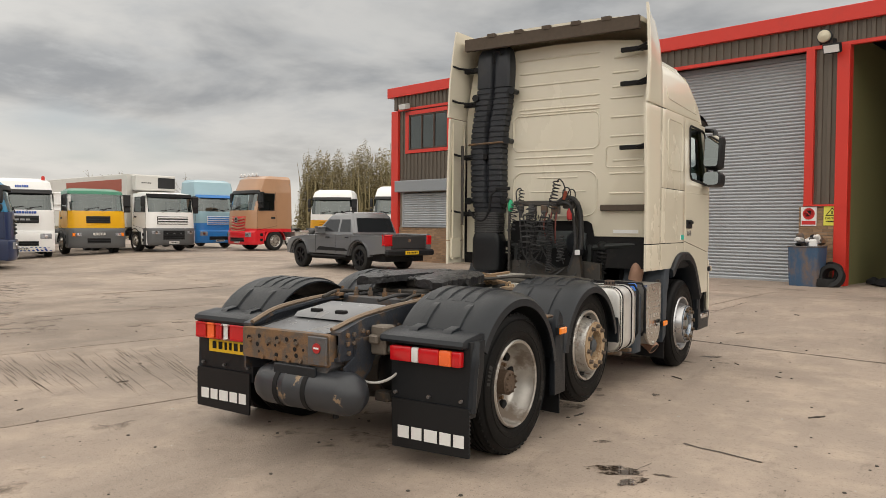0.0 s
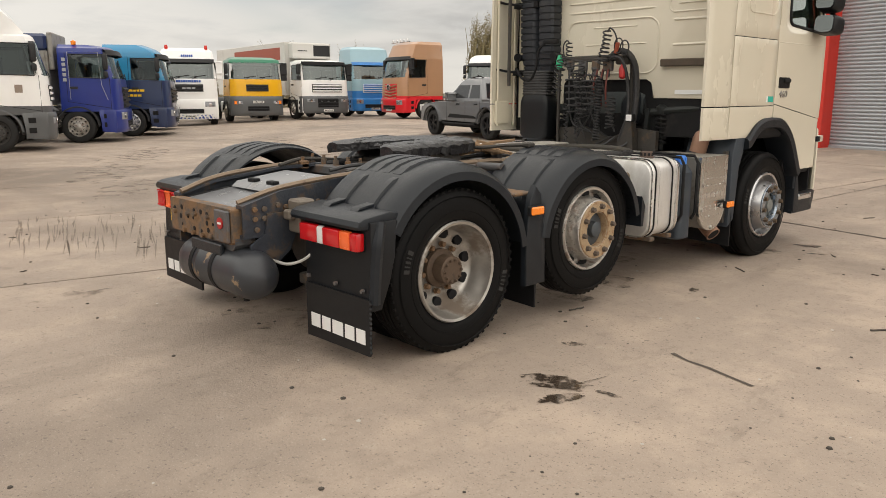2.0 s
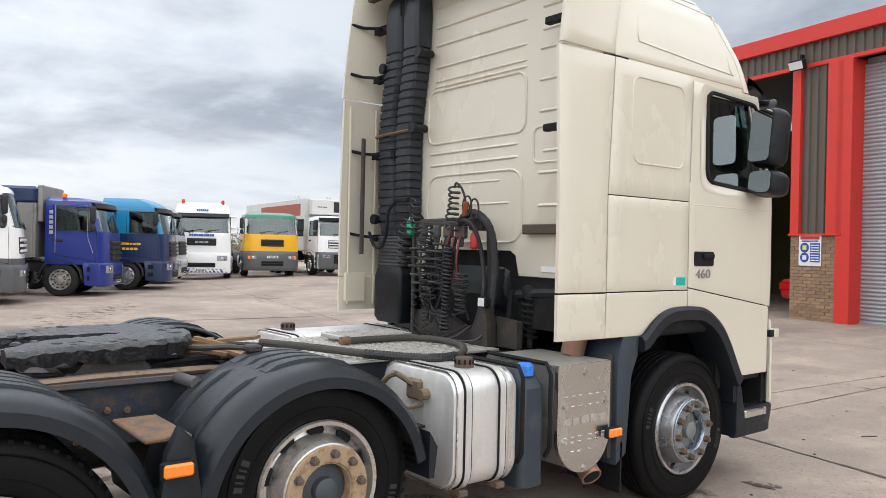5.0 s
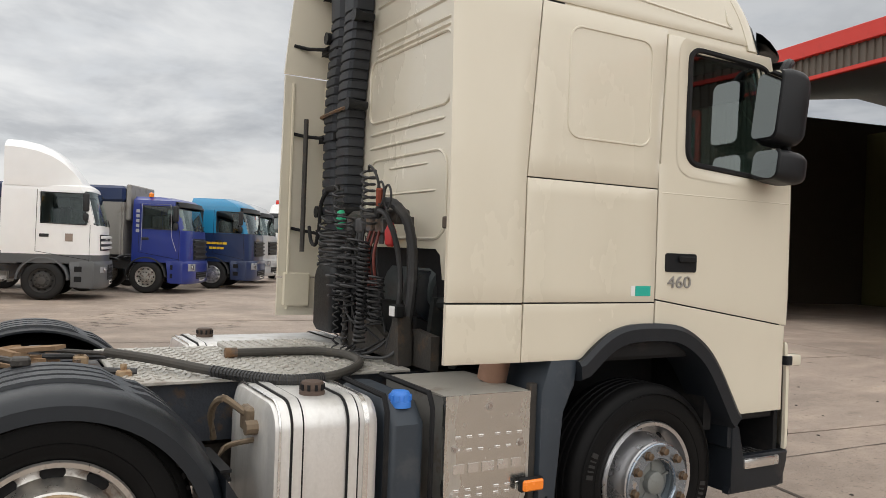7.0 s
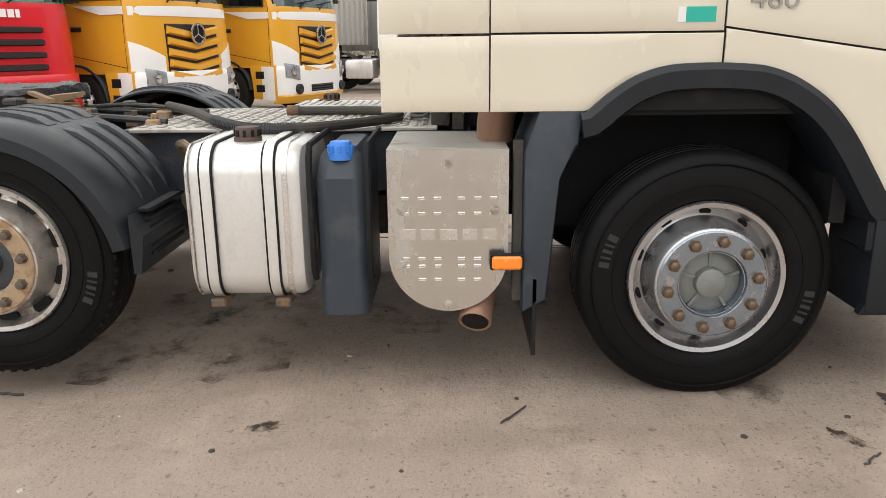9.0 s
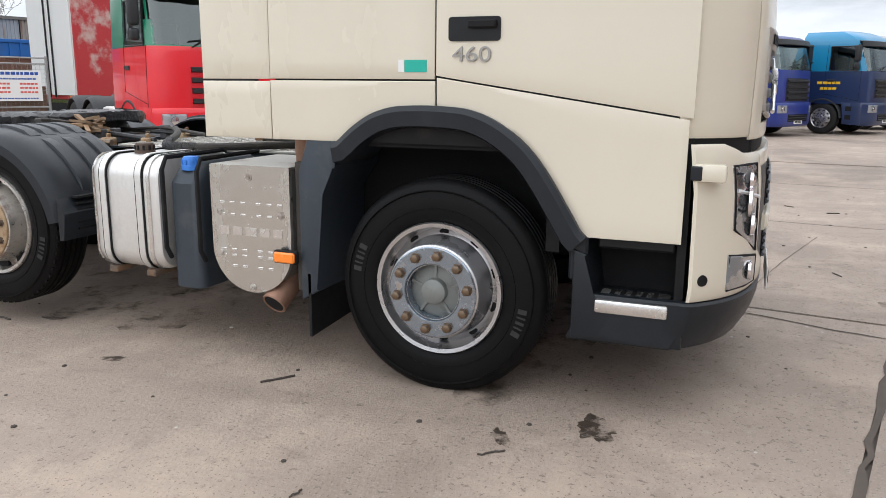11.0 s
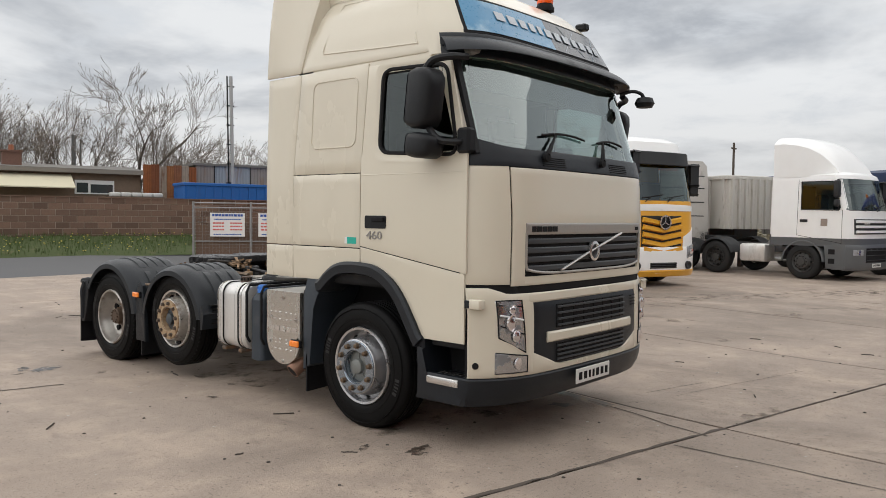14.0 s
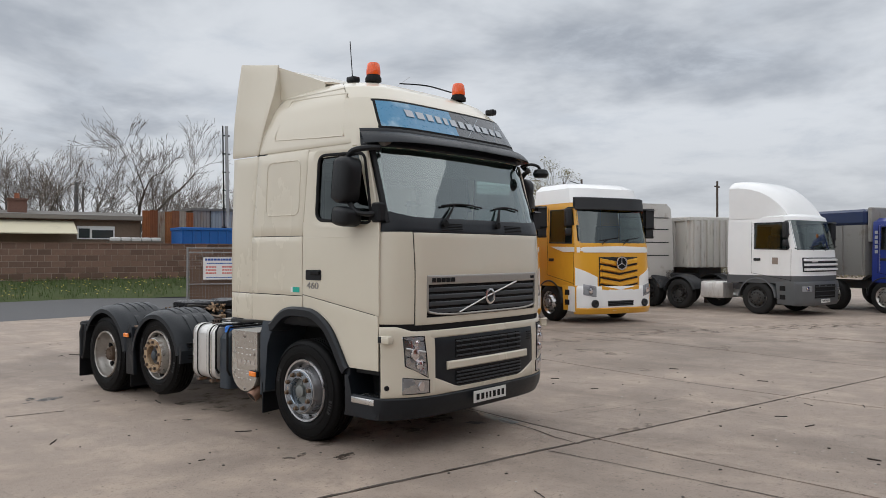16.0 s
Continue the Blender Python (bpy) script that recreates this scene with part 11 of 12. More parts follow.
# ---- tipping trailer and a white cab parked behind the near row ----
def build_tipping_trailer():
    m = at(-20.6, -0.15, 63)
    T = thing("tipping_trailer", "weathered grey ribbed aluminium tipping trailer", "trailer", m)
    g = mat("tipper_alloy", (0.60, 0.58, 0.54), 0.55, 0.25, spots=0.6, spot_rgb=(0.25, 0.21, 0.17), spot_scale=2.5, streak=(2, 2, 0.4))
    bd = part("body", box(B(), -1.22, -8.0, 1.35, 1.22, 0.0, 3.0, 0.02), g, T, smooth=0)
    for k in range(12):
        for s in (1, -1):
            part("rib", box(B(), s * 1.22, -7.95 + 0.7 * k, 1.35, s * 1.30, -7.85 + 0.7 * k, 3.0), g, bd, smooth=0)
    for k in range(9):
        part("rib", box(B(), -1.16 + 0.28 * k, 0.0, 1.35, -1.09 + 0.28 * k, 0.09, 3.0), g, bd, smooth=0)
    part("top_rail", box(B(), -1.3, -8.02, 2.96, 1.3, 0.02, 3.1, 0.02), g, bd, smooth=0)
    part("chassis", box(B(), -0.5, -8.0, 0.9, 0.5, -0.5, 1.35), CHASSIS, T, smooth=0)
    for s, M in ((1, Matrix.Identity(4)), (-1, FLIP)):
        part("leg", box(B(), s * 0.7, -1.6, 0.0, s * 0.85, -1.45, 1.35), CHASSIS, T, smooth=0)
        for y in (-5.2, -6.5, -7.6):
            far_wheel(T, Matrix.Translation((s * 1.2, y, 0.5)) @ M, STEEL, dish=True)


build_tipping_trailer()
T, cab, sh = lorry("white_lorry", "grubby white lorry cab seen from behind beside the tipping trailer", at(-19.4, -3.86, 243), dict(paint=mat("grubby_white", (0.55, 0.53, 0.50), 0.6, grain=0.05, spots=0.6, spot_rgb=(0.32, 0.27, 0.22), spot_scale=2.5), top=3.3, roof=3.55, wz0=2.0, wz1=2.85, len=2.2, sleep=0.8, tail=0.3, axles=(), fifth=False, tanks=False))
for z in (1.75, 2.2, 2.65, 3.05):
    part("seam", box(B(), -1.0, -2.216, z, 1.0, -2.20, z + 0.03, 0.004), GREY_PLASTIC, cab, smooth=0)
part("print_bars", bars(B(), -0.9, 3.2, 0.8, 0.13, 5, 0.3, 3, lambda u, v, o: (u, -2.206 - o, v)), RED_TRIM, cab, smooth=0)
T, cab, sh = lorry("white_lorry", "white high-roofed lorry cab with a dark roof rail", at(-27.5, -6.0, 95), dict(paint=P_WHITE, top=3.4, roof=3.75, wz0=2.0, wz1=2.9, len=2.3, sleep=0.9, axles=(-4.2,)))
for x, y, h in ((-55.0, -28.0, 8.5), (-54.0, -25.5, 8.5), (-56.0, -14.0, 7.8)):
    q = thing("telegraph_pole", "thin wooden telegraph pole against the sky", "pole", pose(x, y, -0.1))
    part("pole", rod(B(), (0, 0, 0), (0, 0, h), 0.12, 8, 0.09), mat("pole_wood", (0.10, 0.08, 0.065), 0.9), q)
    part("cross_arm", box(B(), -0.5, -0.05, h - 0.5, 0.5, 0.05, h - 0.4), MATS["pole_wood"], q, smooth=0)


# ---- bare spring trees and brushwood ----
BARK = mat("grey_bark", (0.13, 0.11, 0.09), 0.95, grain=0.3, grain_scale=12)
TWIG = mat("brown_twig", (0.20, 0.17, 0.145), 0.95, grain=0.3, grain_scale=5)
BUD = mat("spring_bud", (0.30, 0.27, 0.14), 0.9, grain=0.4, grain_scale=3)
BLOSSOM = mat("pale_blossom", (0.55, 0.50, 0.44), 0.9, grain=0.2, grain_scale=3)
BRUSH = mat("olive_brush", (0.27, 0.22, 0.115), 0.95, grain=0.45, grain_scale=2)


def tree(x, y, h, seed, lean=(0.0, 0.0), spread=0.55, leaf=None, depth=5, leaves=0, label="bare leafless tree with fine spreading twigs", stems=1):
    rnd = random.Random(seed)
    T = thing("tree", label, "tree", pose(x, y, rise(x, y) - 0.05), group="trees")
    tb, cb, lb = B(), B(), B()
    tips = []

    def grow(p, d, L, r, k):
        n = 3 if k > 1 else 2
        pts, q, e = [p], p.copy(), d.copy()
        for i in range(n):
            e = (e + Vector((rnd.uniform(-1, 1), rnd.uniform(-1, 1), rnd.uniform(-0.3, 0.8))) * 0.16).normalized()
            q = q + e * (L / n)
            pts.append(q)
        rs = [max(0.0085, r * (1 - 0.35 * i / n)) for i in range(n + 1)]
        tube(tb if k >= depth - 2 else cb, pts, rs, 6 if k >= depth - 1 else (4 if k > 1 else 3))
        if k == 0:
            tips.append(q)
            return
        m = rnd.choice((2, 3, 3)) if k < depth else rnd.choice((4, 5))
        for i in range(m):
            f = rnd.uniform(0.35, 1.0) if i else 1.0
            a = pts[-1] if f > 0.85 else pts[max(1, int(f * n))]
            s, t = frame_of(e)
            an = rnd.uniform(0, 2 * math.pi)
            sp = spread * rnd.uniform(0.55, 1.25)
            nd = (e + (s * math.cos(an) + t * math.sin(an)) * sp + Vector((0, 0, 0.05))).normalized()
            grow(a, nd, L * rnd.uniform(0.62, 0.82), rs[-1] * rnd.uniform(0.5, 0.72), k - 1)
    for q in range(stems):
        d0 = Vector((lean[0] + (0.5 * (q - (stems - 1) / 2)), lean[1], 1)).normalized()
        grow(Vector((0.25 * q, 0, 0)), d0, h * 0.27, h * 0.018 + 0.02, depth)
    part("trunk", tb, BARK, T)
    part("crown", cb, TWIG, T, smooth=0)
    if leaf is not None and leaves:
        for k in range(leaves):
            p = rnd.choice(tips) + Vector((rnd.gauss(0, 0.12), rnd.gauss(0, 0.12), rnd.gauss(0, 0.12)))
            s = rnd.uniform(0.025, 0.055)
            u = Vector((rnd.uniform(-1, 1), rnd.uniform(-1, 1), rnd.uniform(-1, 1))).normalized()
            v, w = frame_of(u)
            lb.faces.new(ring(lb, [p - v * s, p + w * s * 0.6, p + v * s, p - w * s * 0.6]))
        tagged(part("leaves", lb, leaf, T, smooth=0), kind="stuff")
    return T


def brush(x0, y0, x1, y1, h, n, seed, m=BRUSH, label="far belt of brown-green brushwood and young trees", stems=60, jag=0.5):
    """A far belt of scrub: thin stems and many small leaf clumps with an uneven top."""
    rnd = random.Random(seed)
    b = B()
    a, c = Vector((x0, y0, 0)), Vector((x1, y1, 0))
    side = (c - a).normalized()
    nrm = Vector((-side.y, side.x, 0))

    def top(t):
        return h * (1 - jag + jag * (0.5 + 0.5 * noise.noise(Vector((t * 9, seed, 0)))) + 0.12 * noise.noise(Vector((t * 23, seed, 2))))
    for k in range(stems):
        t = rnd.random()
        p = a.lerp(c, t) + nrm * rnd.uniform(-2, 2)
        hh = top(t) * rnd.uniform(0.7, 1.1)
        tube(b, [p, p + Vector((rnd.uniform(-0.4, 0.4), rnd.uniform(-0.4, 0.4), hh * 0.6)), p + Vector((rnd.uniform(-0.8, 0.8), rnd.uniform(-0.8, 0.8), hh))], [0.10, 0.06, 0.02], 4)
    for k in range(n):
        t = rnd.random()
        hh = top(t) * rnd.uniform(0.62, 1.14)
        z = hh * (rnd.random() ** 0.7)
        p = a.lerp(c, t) + nrm * rnd.uniform(-2.2, 2.2) * (1.1 - z / max(hh, 0.1)) + Vector((0, 0, z))
        s = rnd.uniform(0.05, 0.15) * (1.2 - 0.6 * z / max(hh, 0.1))
        u = Vector((rnd.uniform(-1, 1), rnd.uniform(-1, 1), rnd.uniform(-1, 1))).normalized()
        v, w = frame_of(u)
        b.faces.new(ring(b, [p - v * s, p + w * s * 0.6, p + v * s, p - w * s * 0.6]))
    return tagged(part("brushwood", b, m, smooth=0), label, "brushwood", kind="stuff")


# behind the houses
tree(-15.9, -32.8, 12.4, 3, (0.03, 0), 0.6, depth=7, label="tall bare tree with a wide crown of fine twigs")
tree(-16.6, -33.0, 10.2, 8, (-0.30, 0.10), 0.55, depth=6, label="bare leaning tree behind the house")
for k, (x, y, h) in enumerate(((-8.8, -33.7, 10.0), (-10.7, -35.1, 9.6), (-13.1, -36.3, 10.6), (-13.9, -35.0, 9.8), (-6.6, -37.0, 9.8), (-21.7, -34.1, 8.6), (-24.7, -35.8, 8.8), (-27.0, -33.0, 8.4), (-4.5, -40.0, 9.6), (-19.6, -35.5, 7.6))):
    pale = k in (1, 2, 3, 6, 7)
    tree(x, y, h, 20 + k, (0, 0), 0.52, BLOSSOM if pale else None, 6, 1500 if pale else 0, label="pale budding tree with fine twigs" if pale else "bare tree with a rounded crown of twigs", stems=1 + k % 2)
brush(-2, -41, -30, -31, 3.8, 22000, 5, mat("grey_brush", (0.24, 0.20, 0.155), 0.95, grain=0.4, grain_scale=2), "belt of grey-brown scrub behind the houses")
brush(-21.5, -29.0, -23.0, -28.5, 4.3, 2500, 7, mat("laurel", (0.05, 0.085, 0.02), 0.8, grain=0.4, grain_scale=3), "dark green laurel bush by the sheds", 8)
# behind the far row and the pick-up
brush(-52.5, 54, -34, 56, 9.4, 130000, 11, BRUSH, "far belt of olive-brown spring woodland", 200, 0.3)
tree(-55.1, 42.0, 8.0, 41, (0, 0), 0.5, BUD, 5, 500, "small budding tree beyond the far lorries")
tree(-60.8, 33.8, 5.6, 42, (0, 0), 0.5, BUD, 5, 500, "small budding tree beyond the far lorries")
tree(-48.0, 30.0, 7.0, 43, (0, 0), 0.5, BUD, 5, 700, "small budding tree beyond the far lorries")
brush(-60, 6, -54, 40, 4.2, 22000, 12, mat("far_scrub", (0.24, 0.205, 0.135), 0.95, grain=0.4, grain_scale=1.5), "low far hedge of grey-brown scrub", 60)
brush(-60, -32, -58, 8, 4.6, 22000, 13, mat("far_scrub", (0.24, 0.205, 0.135), 0.95), "low far hedge of grey-brown scrub", 60)
tree(-33.2, -15.9, 8.6, 44, (0, 0), 0.6, BUD, 6, 9000, "round budding tree behind the gold lorries")


# ---- clutter by the workshop, and marks on the concrete ----
def build_clutter():
    bin_ = thing("scrap_bin", "rusty blue steel bin heaped with scrap", "bin", WS @ pose(15.38, -0.55, 0.02))
    b = B()
    rings = []
    for z, k in ((0.0, 0.9), (0.3, 0.96), (0.6, 0.98), (0.92, 1.0)):
        rings.append(ring(b, [(x * k, y * k, z) for x, y in rounded(-0.35, -0.33, 0.35, 0.33, 0.08, 3)]))
    skin(b, rings, True, True, True)
    part("drum", b, mat("bin_blue", (0.04, 0.09, 0.17), 0.7, grain=0.2, spots=0.8, spot_rgb=(0.20, 0.13, 0.08), spot_scale=4, spot_lo=0.42, streak=(1, 1, 0.5)), bin_)
    part("rim", tube(B(), [(x, y, 0.92) for x, y in rounded(-0.35, -0.33, 0.35, 0.33, 0.08, 3)], 0.018, 6, True), CHASSIS, bin_)
    rnd = random.Random(3)
    for k in range(16):
        m = (WHITE, CHASSIS, BLACK, RUST, ALLOY)[k % 5]
        s = rnd.uniform(0.05, 0.13)
        sc = box(B(), -s, -s * 0.5, -s * 0.7, s, s * 0.5, s * 0.7, s * 0.25, m=pose(rnd.uniform(-0.25, 0.25), rnd.uniform(-0.22, 0.22), 0.95 + rnd.uniform(0, 0.16), rnd.uniform(0, 90), rnd.uniform(0, 90), rnd.uniform(0, 90)))
        part("scrap", sc, m, bin_, smooth=0)
    for k, (x, y, z, rx) in enumerate(((15.86, -0.35, 0.30, 12), (15.95, -0.62, 0.26, 20), (15.80, -0.55, 0.12, 88))):
        t = thing("old_tyre", "worn black tyre leaning by the bin", "tyre", WS @ pose(x, y, z, 0, 0, 60 + 25 * k) @ Matrix.Rotation(radians(rx), 4, "Y"))
        part("tyre", lathe(B(), [(0.18, -0.09), (0.2, -0.1), (0.28, -0.09), (0.29, 0.0), (0.28, 0.09), (0.2, 0.1), (0.18, 0.09), (0.18, -0.09)], axis="x", seg=28, cap=False), FAR_TYRE, t)
    wb = thing("wheelie_bin", "dark grey wheelie bin inside the open bay", "bin", WS @ pose(17.1, 1.2, 0.01, 0, 0, 5))
    b = B()
    skin(b, [ring(b, [(x * k, y * k, z) for x, y in rounded(-0.32, -0.36, 0.32, 0.36, 0.06, 3)]) for z, k in ((0.06, 0.78), (0.5, 0.9), (1.0, 1.0), (1.04, 1.04), (1.06, 1.04))])
    part("tub", b, GREY_PLASTIC, wb)
    part("lid", box(B(), -0.33, -0.38, 1.06, 0.33, 0.36, 1.11, 0.02), GREY_PLASTIC, wb)
    for s in (1, -1):
        part("wheel", lathe(B(), [(0.1, -0.03), (0.1, 0.03), (0.0, 0.03)], (s * 0.28, 0.3, 0.1), "x", 16), BLACK, wb)
    hb = thing("orange_jack", "orange workshop jack lying on the bin", "jack", WS @ pose(17.15, 1.15, 1.12, 0, 0, 10))
    part("beam", box(B(), -0.4, -0.08, 0.0, 0.45, 0.08, 0.09, 0.02), mat("jack_orange", (0.65, 0.10, 0.02), 0.5, grain=0.1), hb)
    part("arm", tube(B(), [(-0.2, 0, 0.05), (0.1, 0.05, 0.16), (0.4, 0, 0.06)], 0.035, 8), MATS["jack_orange"], hb)
    rk = thing("tool_rack", "dark steel shelf of parts inside the workshop", "shelf", WS @ pose(18.2, 5.0, 0.0))
    for z in (0.5, 1.0, 1.5):
        part("shelf", box(B(), -1.0, -0.3, z, 1.2, 0.3, z + 0.04), CHASSIS, rk, smooth=0)
    for x in (-1.0, 1.2):
        for y in (-0.3, 0.3):
            part("upright", box(B(), x - 0.03, y - 0.03, 0.0, x + 0.03, y + 0.03, 1.9), CHASSIS, rk, smooth=0)
    for k in range(14):
        z = (0.54, 1.04, 1.54)[k % 3]
        x = -0.9 + 0.14 * k
        part("spare_part", box(B(), x, -0.2, z, x + rnd.uniform(0.1, 0.2), 0.15, z + rnd.uniform(0.1, 0.3), 0.02), (BLACK, GRIME, RUST)[k % 3], rk)
    bx = thing("bin_bags", "heap of black bags and offcuts on the bay floor", "bags", WS @ pose(16.9, 0.9, 0.02))
    for k in range(9):
        r = rnd.uniform(0.1, 0.2)
        part("bag", lathe(B(), [(0.0, 0.0), (r, 0.04), (r * 0.9, r * 0.7), (0.03, r * 1.1), (0.0, r * 1.15)], (rnd.uniform(-0.5, 0.9), rnd.uniform(-0.6, 0.3), 0), "z", 10), BLACK, bx)
    # the red car standing in the further bay
    car = thing("red_car", "red car standing inside the further workshop bay", "car", WS @ pose(9.0, 1.6, 0.0, 0, 0, 0))
    part("body", box(B(), -0.9, 0.0, 0.35, 0.9, 4.2, 0.85, 0.12, 3), paint("car_red", (0.55, 0.01, 0.02)), car)
    part("cabin", box(B(), -0.75, 1.0, 0.8, 0.75, 3.2, 1.4, 0.18, 3), GREY_PLASTIC, car)
    for s in (1, -1):
        for y in (0.8, 3.4):
            part("wheel", lathe(B(), [(0.2, -0.1), (0.32, -0.1), (0.32, 0.1), (0.2, 0.1)], (s * 0.82, y, 0.32), "x", 20), FAR_TYRE, car)
        part("tail_lamp", box(B(), s * 0.5, -0.02, 0.6, s * 0.85, 0.05, 0.75, 0.02), RED_LENS, car)
    cb = thing("blue_cabinet", "blue steel cabinet in the further workshop bay", "cabinet", WS @ pose(8.6, 6.0, 0.0))
    part("body", box(B(), -1.0, 0, 0, 1.0, 0.6, 2.2, 0.02), SIGN_BL, cb)
    part("door", box(B(), -0.95, -0.02, 0.1, -0.02, 0.0, 2.1, 0.005), SIGN_BL, cb)
    part("door", box(B(), 0.02, -0.02, 0.1, 0.95, 0.0, 2.1, 0.005), SIGN_BL, cb)


build_clutter()


# oil, drips, cracks, scraps and painted shade on the concrete
blot("oil_stain", 1.99, 0.02, 0.20, 0.085, 20, 3, "wet dark oil stain on the concrete", WET_OIL)
blot("oil_stain", 2.16, -0.12, 0.12, 0.06, 60, 8, "wet dark oil stain on the concrete", WET_OIL)
blot("oil_stain", 2.30, 0.10, 0.07, 0.02, 10, 12, "thin dark oil smear on the concrete")
blot("oil_stain", 1.69, 0.63, 0.075, 0.04, 30, 15, "small dark oil stain")
blot("oil_stain", 1.38, 4.90, 0.12, 0.08, 15, 22, "round dark oil drip stain")
blot("oil_stain", 1.48, 2.42, 0.07, 0.035, 110, 25, "small dark oil stain")
blot("oil_stain", 1.60, 4.55, 0.09, 0.03, 30, 28, "faint oil smear on the concrete")
blot("oil_stain", -8.8, 4.4, 0.45, 0.22, 20, 35, "dark damp patch on the concrete", DAMP)
blot("oil_stain", 3.9, 14.0, 0.9, 0.25, -12, 38, "dark oil smear before the workshop", DAMP)
blot("oil_stain", 0.6, 13.5, 1.2, 0.25, -12, 39, "dark oil smear before the workshop", DAMP)
for k, (x, y, rx, ry) in enumerate(((-10.8, 2.2, 1.6, 0.5), (-13.6, 3.6, 2.4, 0.7), (-15.6, 4.9, 2.0, 0.6), (-17.2, 6.6, 2.6, 0.8), (-19.6, 8.6, 2.2, 0.7), (-14.6, 6.9, 2.2, 0.4), (-11.4, 5.2, 1.8, 0.35), (-17.6, 10.4, 2.4, 0.5), (-8.2, 1.6, 1.5, 0.4))):
    blot("oil_stain", x, y, rx, ry, 150, 60 + k, "broad dark dirt stain before the parked lorries", DAMP)
blot("spilt_water", -0.79, 5.10, 0.065, 0.46, -15, 44, "thin pale puddle of spilt water", mat("puddle", (0.30, 0.29, 0.28), 0.08, grain=0.2, rough_var=0.04))
blot("spilt_water", -0.50, 4.92, 0.06, 0.10, 40, 45, "thin pale puddle of spilt water", MATS["puddle"])
# shade under the tractor unit, painted on the concrete as dark blots
for k, (x, y, rx, ry) in enumerate(((-0.2, -0.45, 0.6, 0.28), (-0.2, 0.7, 0.8, 0.5), (0.3, 1.9, 0.8, 0.6), (-0.2, 3.2, 0.8, 0.6), (0.2, 4.4, 0.9, 0.5))):
    blot("oil_stain", x, y, rx, ry, 0, 80 + k, "broken dark patches painted as shade under the tractor unit", UNDER_SHADE, 0.0035)
rs = random.Random(77)
for k in range(46):
    x, y = rs.uniform(-7.5, 4.6), rs.uniform(-6.5, 12.5)
    if 0.9 < x and -1.0 < y < 7.5:
        continue
    r = rs.uniform(0.08, 0.4)
    blot("drip_stain", x, y, r, r * rs.uniform(0.4, 0.9), rs.uniform(0, 180), 100 + k, "faint old drip stain on the concrete", DAMP, 0.0025)
crack([(2.18, 0.91), (2.45, 0.84), (2.76, 0.755)], 0.022, 2, label="short dark gouge in the concrete")
crack([(3.60, 5.418), (2.23, 5.71), (1.258, 5.917), (0.28, 6.125), (-0.649, 6.322)], 0.03, 3)
crack([(-0.649, 6.322), (-2.65, 6.749), (-4.61, 7.165), (-7.54, 7.789)], 0.016, 4)
crack([(0.07, 6.22), (0.095, 6.64), (0.125, 7.0), (0.3, 8.4), (0.6, 10.5)], 0.012, 5)
crack([(-1.45, 5.26), (-1.9, 5.38), (-2.33, 5.49)], 0.007, 9, label="hairline crack in the concrete")
crack([(-1.53, 5.54), (-2.34, 5.73), (-3.67, 6.09)], 0.006, 10, label="hairline crack in the concrete")
crack([(-0.337, 6.315), (-0.45, 5.95), (-0.64, 5.55), (-0.92, 4.6), (-1.2, 3.4)], 0.014, 6, label="hairline crack in the concrete")
crack([(2.09, 0.01), (2.105, 0.13), (2.14, 0.31)], 0.005, 7, label="hairline crack in the concrete")
crack([(-4.0, 8.2), (-6.5, 8.9), (-9.5, 9.4)], 0.012, 8, label="hairline crack in the concrete")


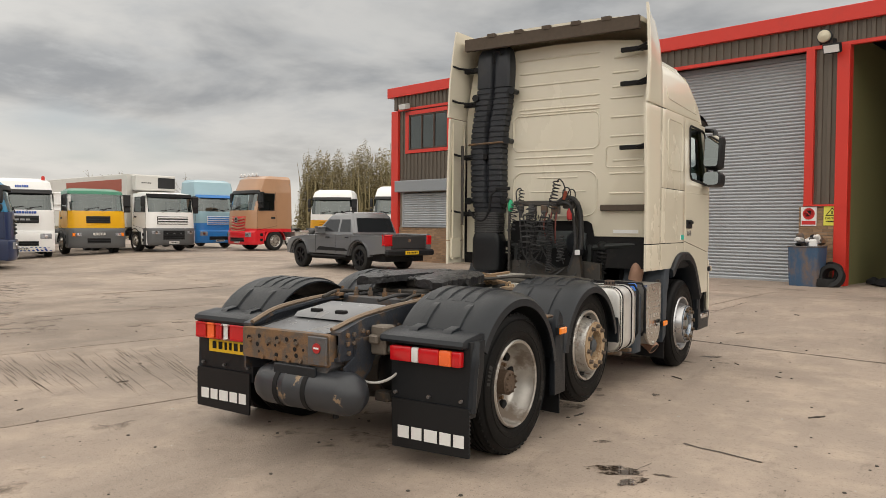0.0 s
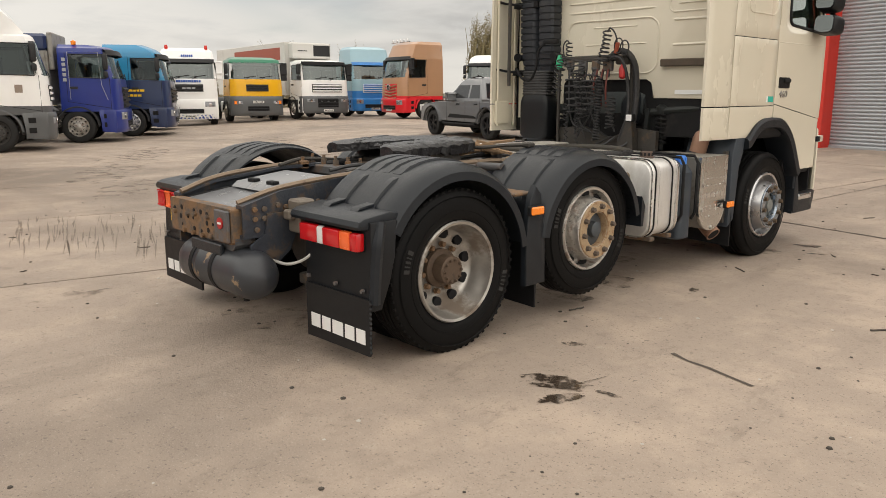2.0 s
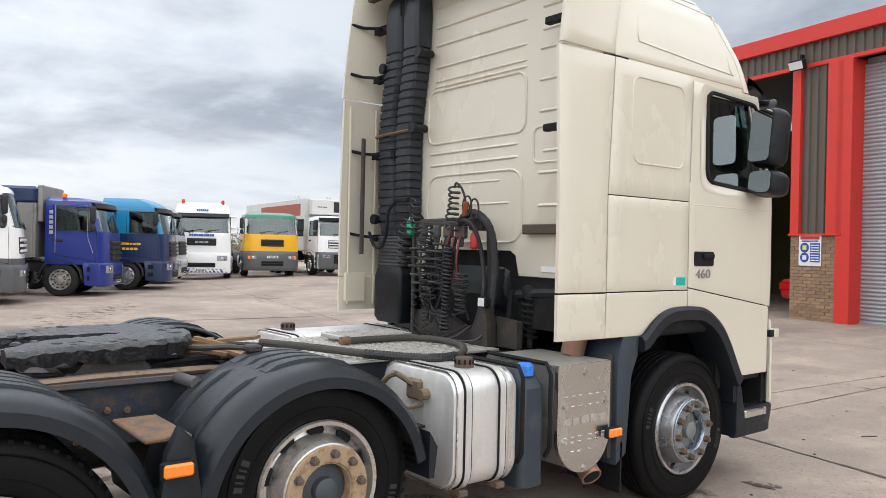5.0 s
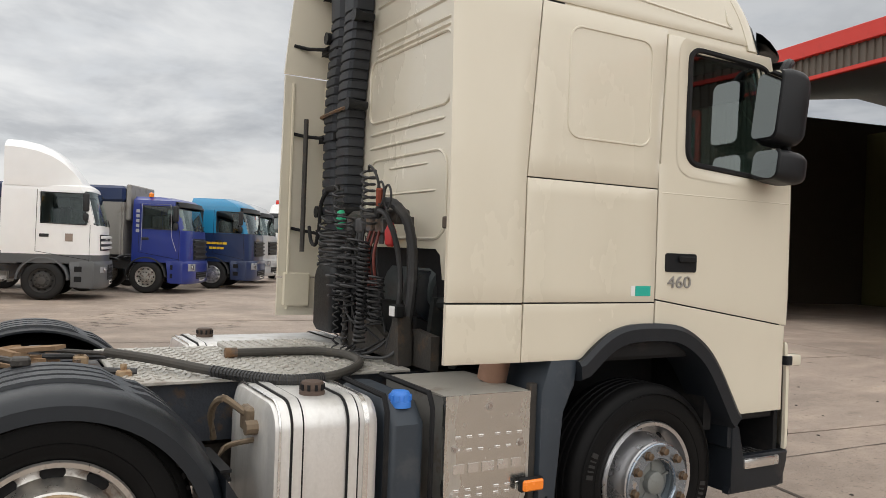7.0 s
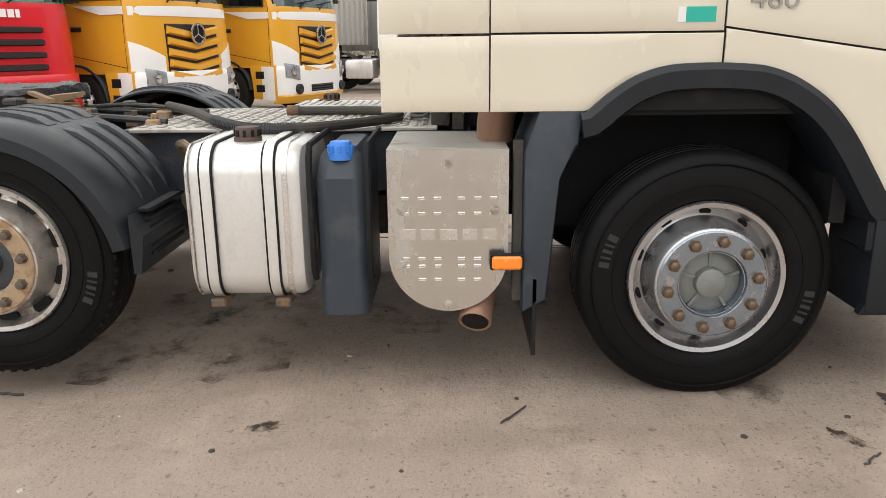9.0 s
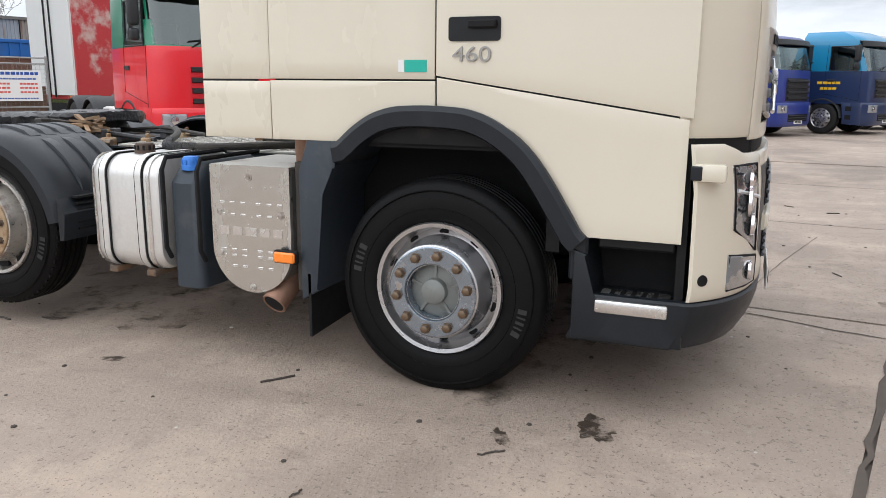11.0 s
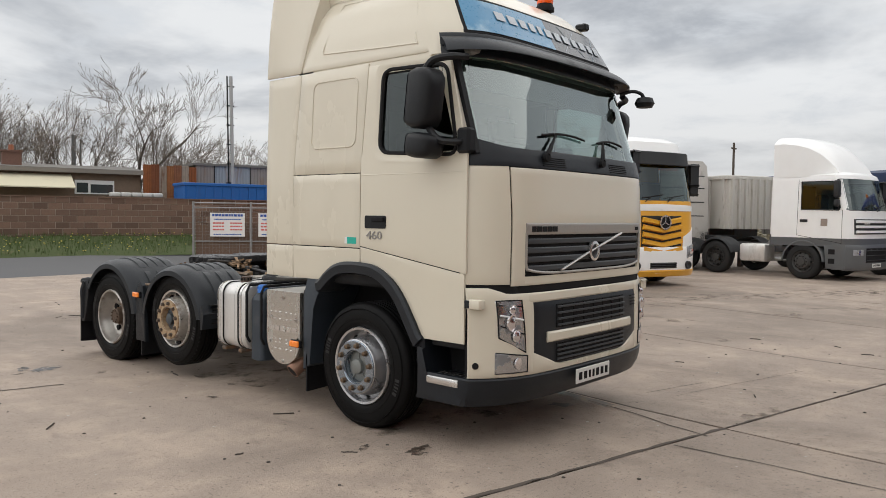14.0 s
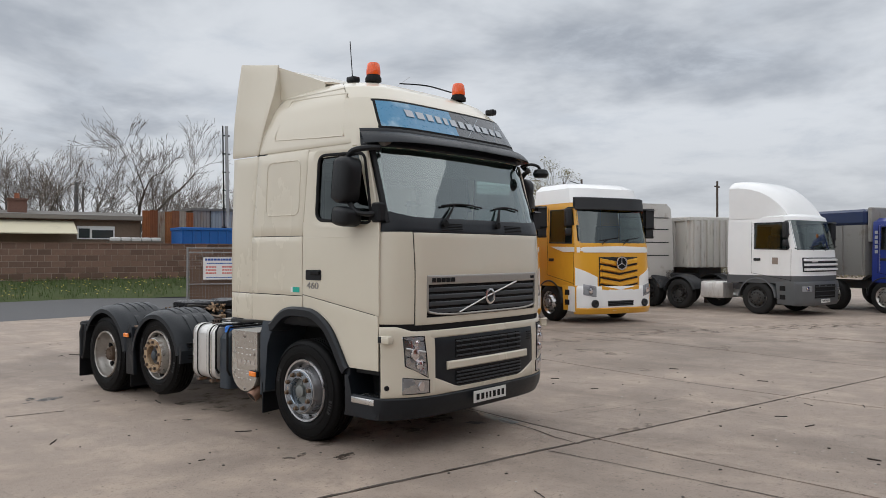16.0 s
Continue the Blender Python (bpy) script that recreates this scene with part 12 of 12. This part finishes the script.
def litter():
    rnd = random.Random(17)
    b = B()
    for k in range(520):
        x, y = rnd.uniform(-7, 6), rnd.uniform(-6, 11)
        r = rnd.uniform(0.005, 0.017)
        lathe(b, [(0.0, 0.0), (r, 0.001), (r * 0.8, r * 0.5), (0.0, r * 0.6)], (x, y, rise(x, y)), "z", 5)
    tagged(part("grit", b, mat("dark_grit", (0.06, 0.05, 0.042), 0.9, grain=0.4), smooth=0), "scattered dark grit and crumbs on the concrete", "grit", kind="stuff")
    b = B()
    for k in range(60):
        x, y = rnd.uniform(-6, 6), rnd.uniform(-6, 11)
        a, l, w = rnd.uniform(0, 3.14), rnd.uniform(0.03, 0.09), rnd.uniform(0.004, 0.012)
        pts = []
        for i in range(7):
            t = i / 6 - 0.5
            pts.append((x + math.cos(a) * t * l * 2 + rnd.uniform(-0.006, 0.006), y + math.sin(a) * t * l * 2 + rnd.uniform(-0.006, 0.006), rise(x, y) + 0.006))
        tube(b, pts, w * 0.6, 4)
    tagged(part("twigs", b, mat("dark_grit", (0.06, 0.05, 0.042), 0.9), smooth=0), "scattered dark twigs and shreds on the concrete", "twigs", kind="stuff")
    b = B()
    for k in range(160):
        x, y = rnd.uniform(-6, 6), rnd.uniform(-6, 11)
        r = rnd.uniform(0.006, 0.016)
        lathe(b, [(0.0, 0.0), (r, 0.001), (r * 0.7, r * 0.4), (0.0, r * 0.5)], (x, y, rise(x, y)), "z", 5)
    tagged(part("pale_grit", b, mat("pale_chip", (0.45, 0.42, 0.38), 0.9), smooth=0), "scattered pale stone chips on the concrete", "grit", kind="stuff")


litter()


def groove_marks():
    """Broken rubbed grooves that run across one slab beside the tractor unit."""
    rnd = random.Random(51)
    b = B()
    a0, a1, c0, c1 = Vector((-6.3, -0.5)), Vector((-4.9, 1.6)), Vector((-3.1, -1.35)), Vector((-1.8, 0.1))
    for k in range(130):
        t = rnd.random()
        p, q = a0.lerp(a1, t), c0.lerp(c1, t + rnd.uniform(-0.06, 0.06))
        f = rnd.uniform(0.02, 0.6)
        g = min(0.97, f + rnd.uniform(0.15, 0.4))
        u, v = p.lerp(q, f), p.lerp(q, g)
        d = (v - u).normalized()
        n = Vector((-d.y, d.x)) * rnd.uniform(0.005, 0.012)
        m = u.lerp(v, 0.5) + n * rnd.uniform(-1.0, 1.0)
        z = rise(u.x, u.y) + 0.0045
        b.faces.new(ring(b, [(u.x, u.y, z), (m.x + n.x, m.y + n.y, z), (v.x, v.y, z), (m.x - n.x, m.y - n.y, z)]))
    tagged(part("groove_marks", b, stain_mat("groove_dirt", (0.265, 0.214, 0.174), 0.8, 0.30, 0.70, 12.0), smooth=0), "broken dark rubbed grooves across the concrete", "scratches", kind="stuff")


groove_marks()
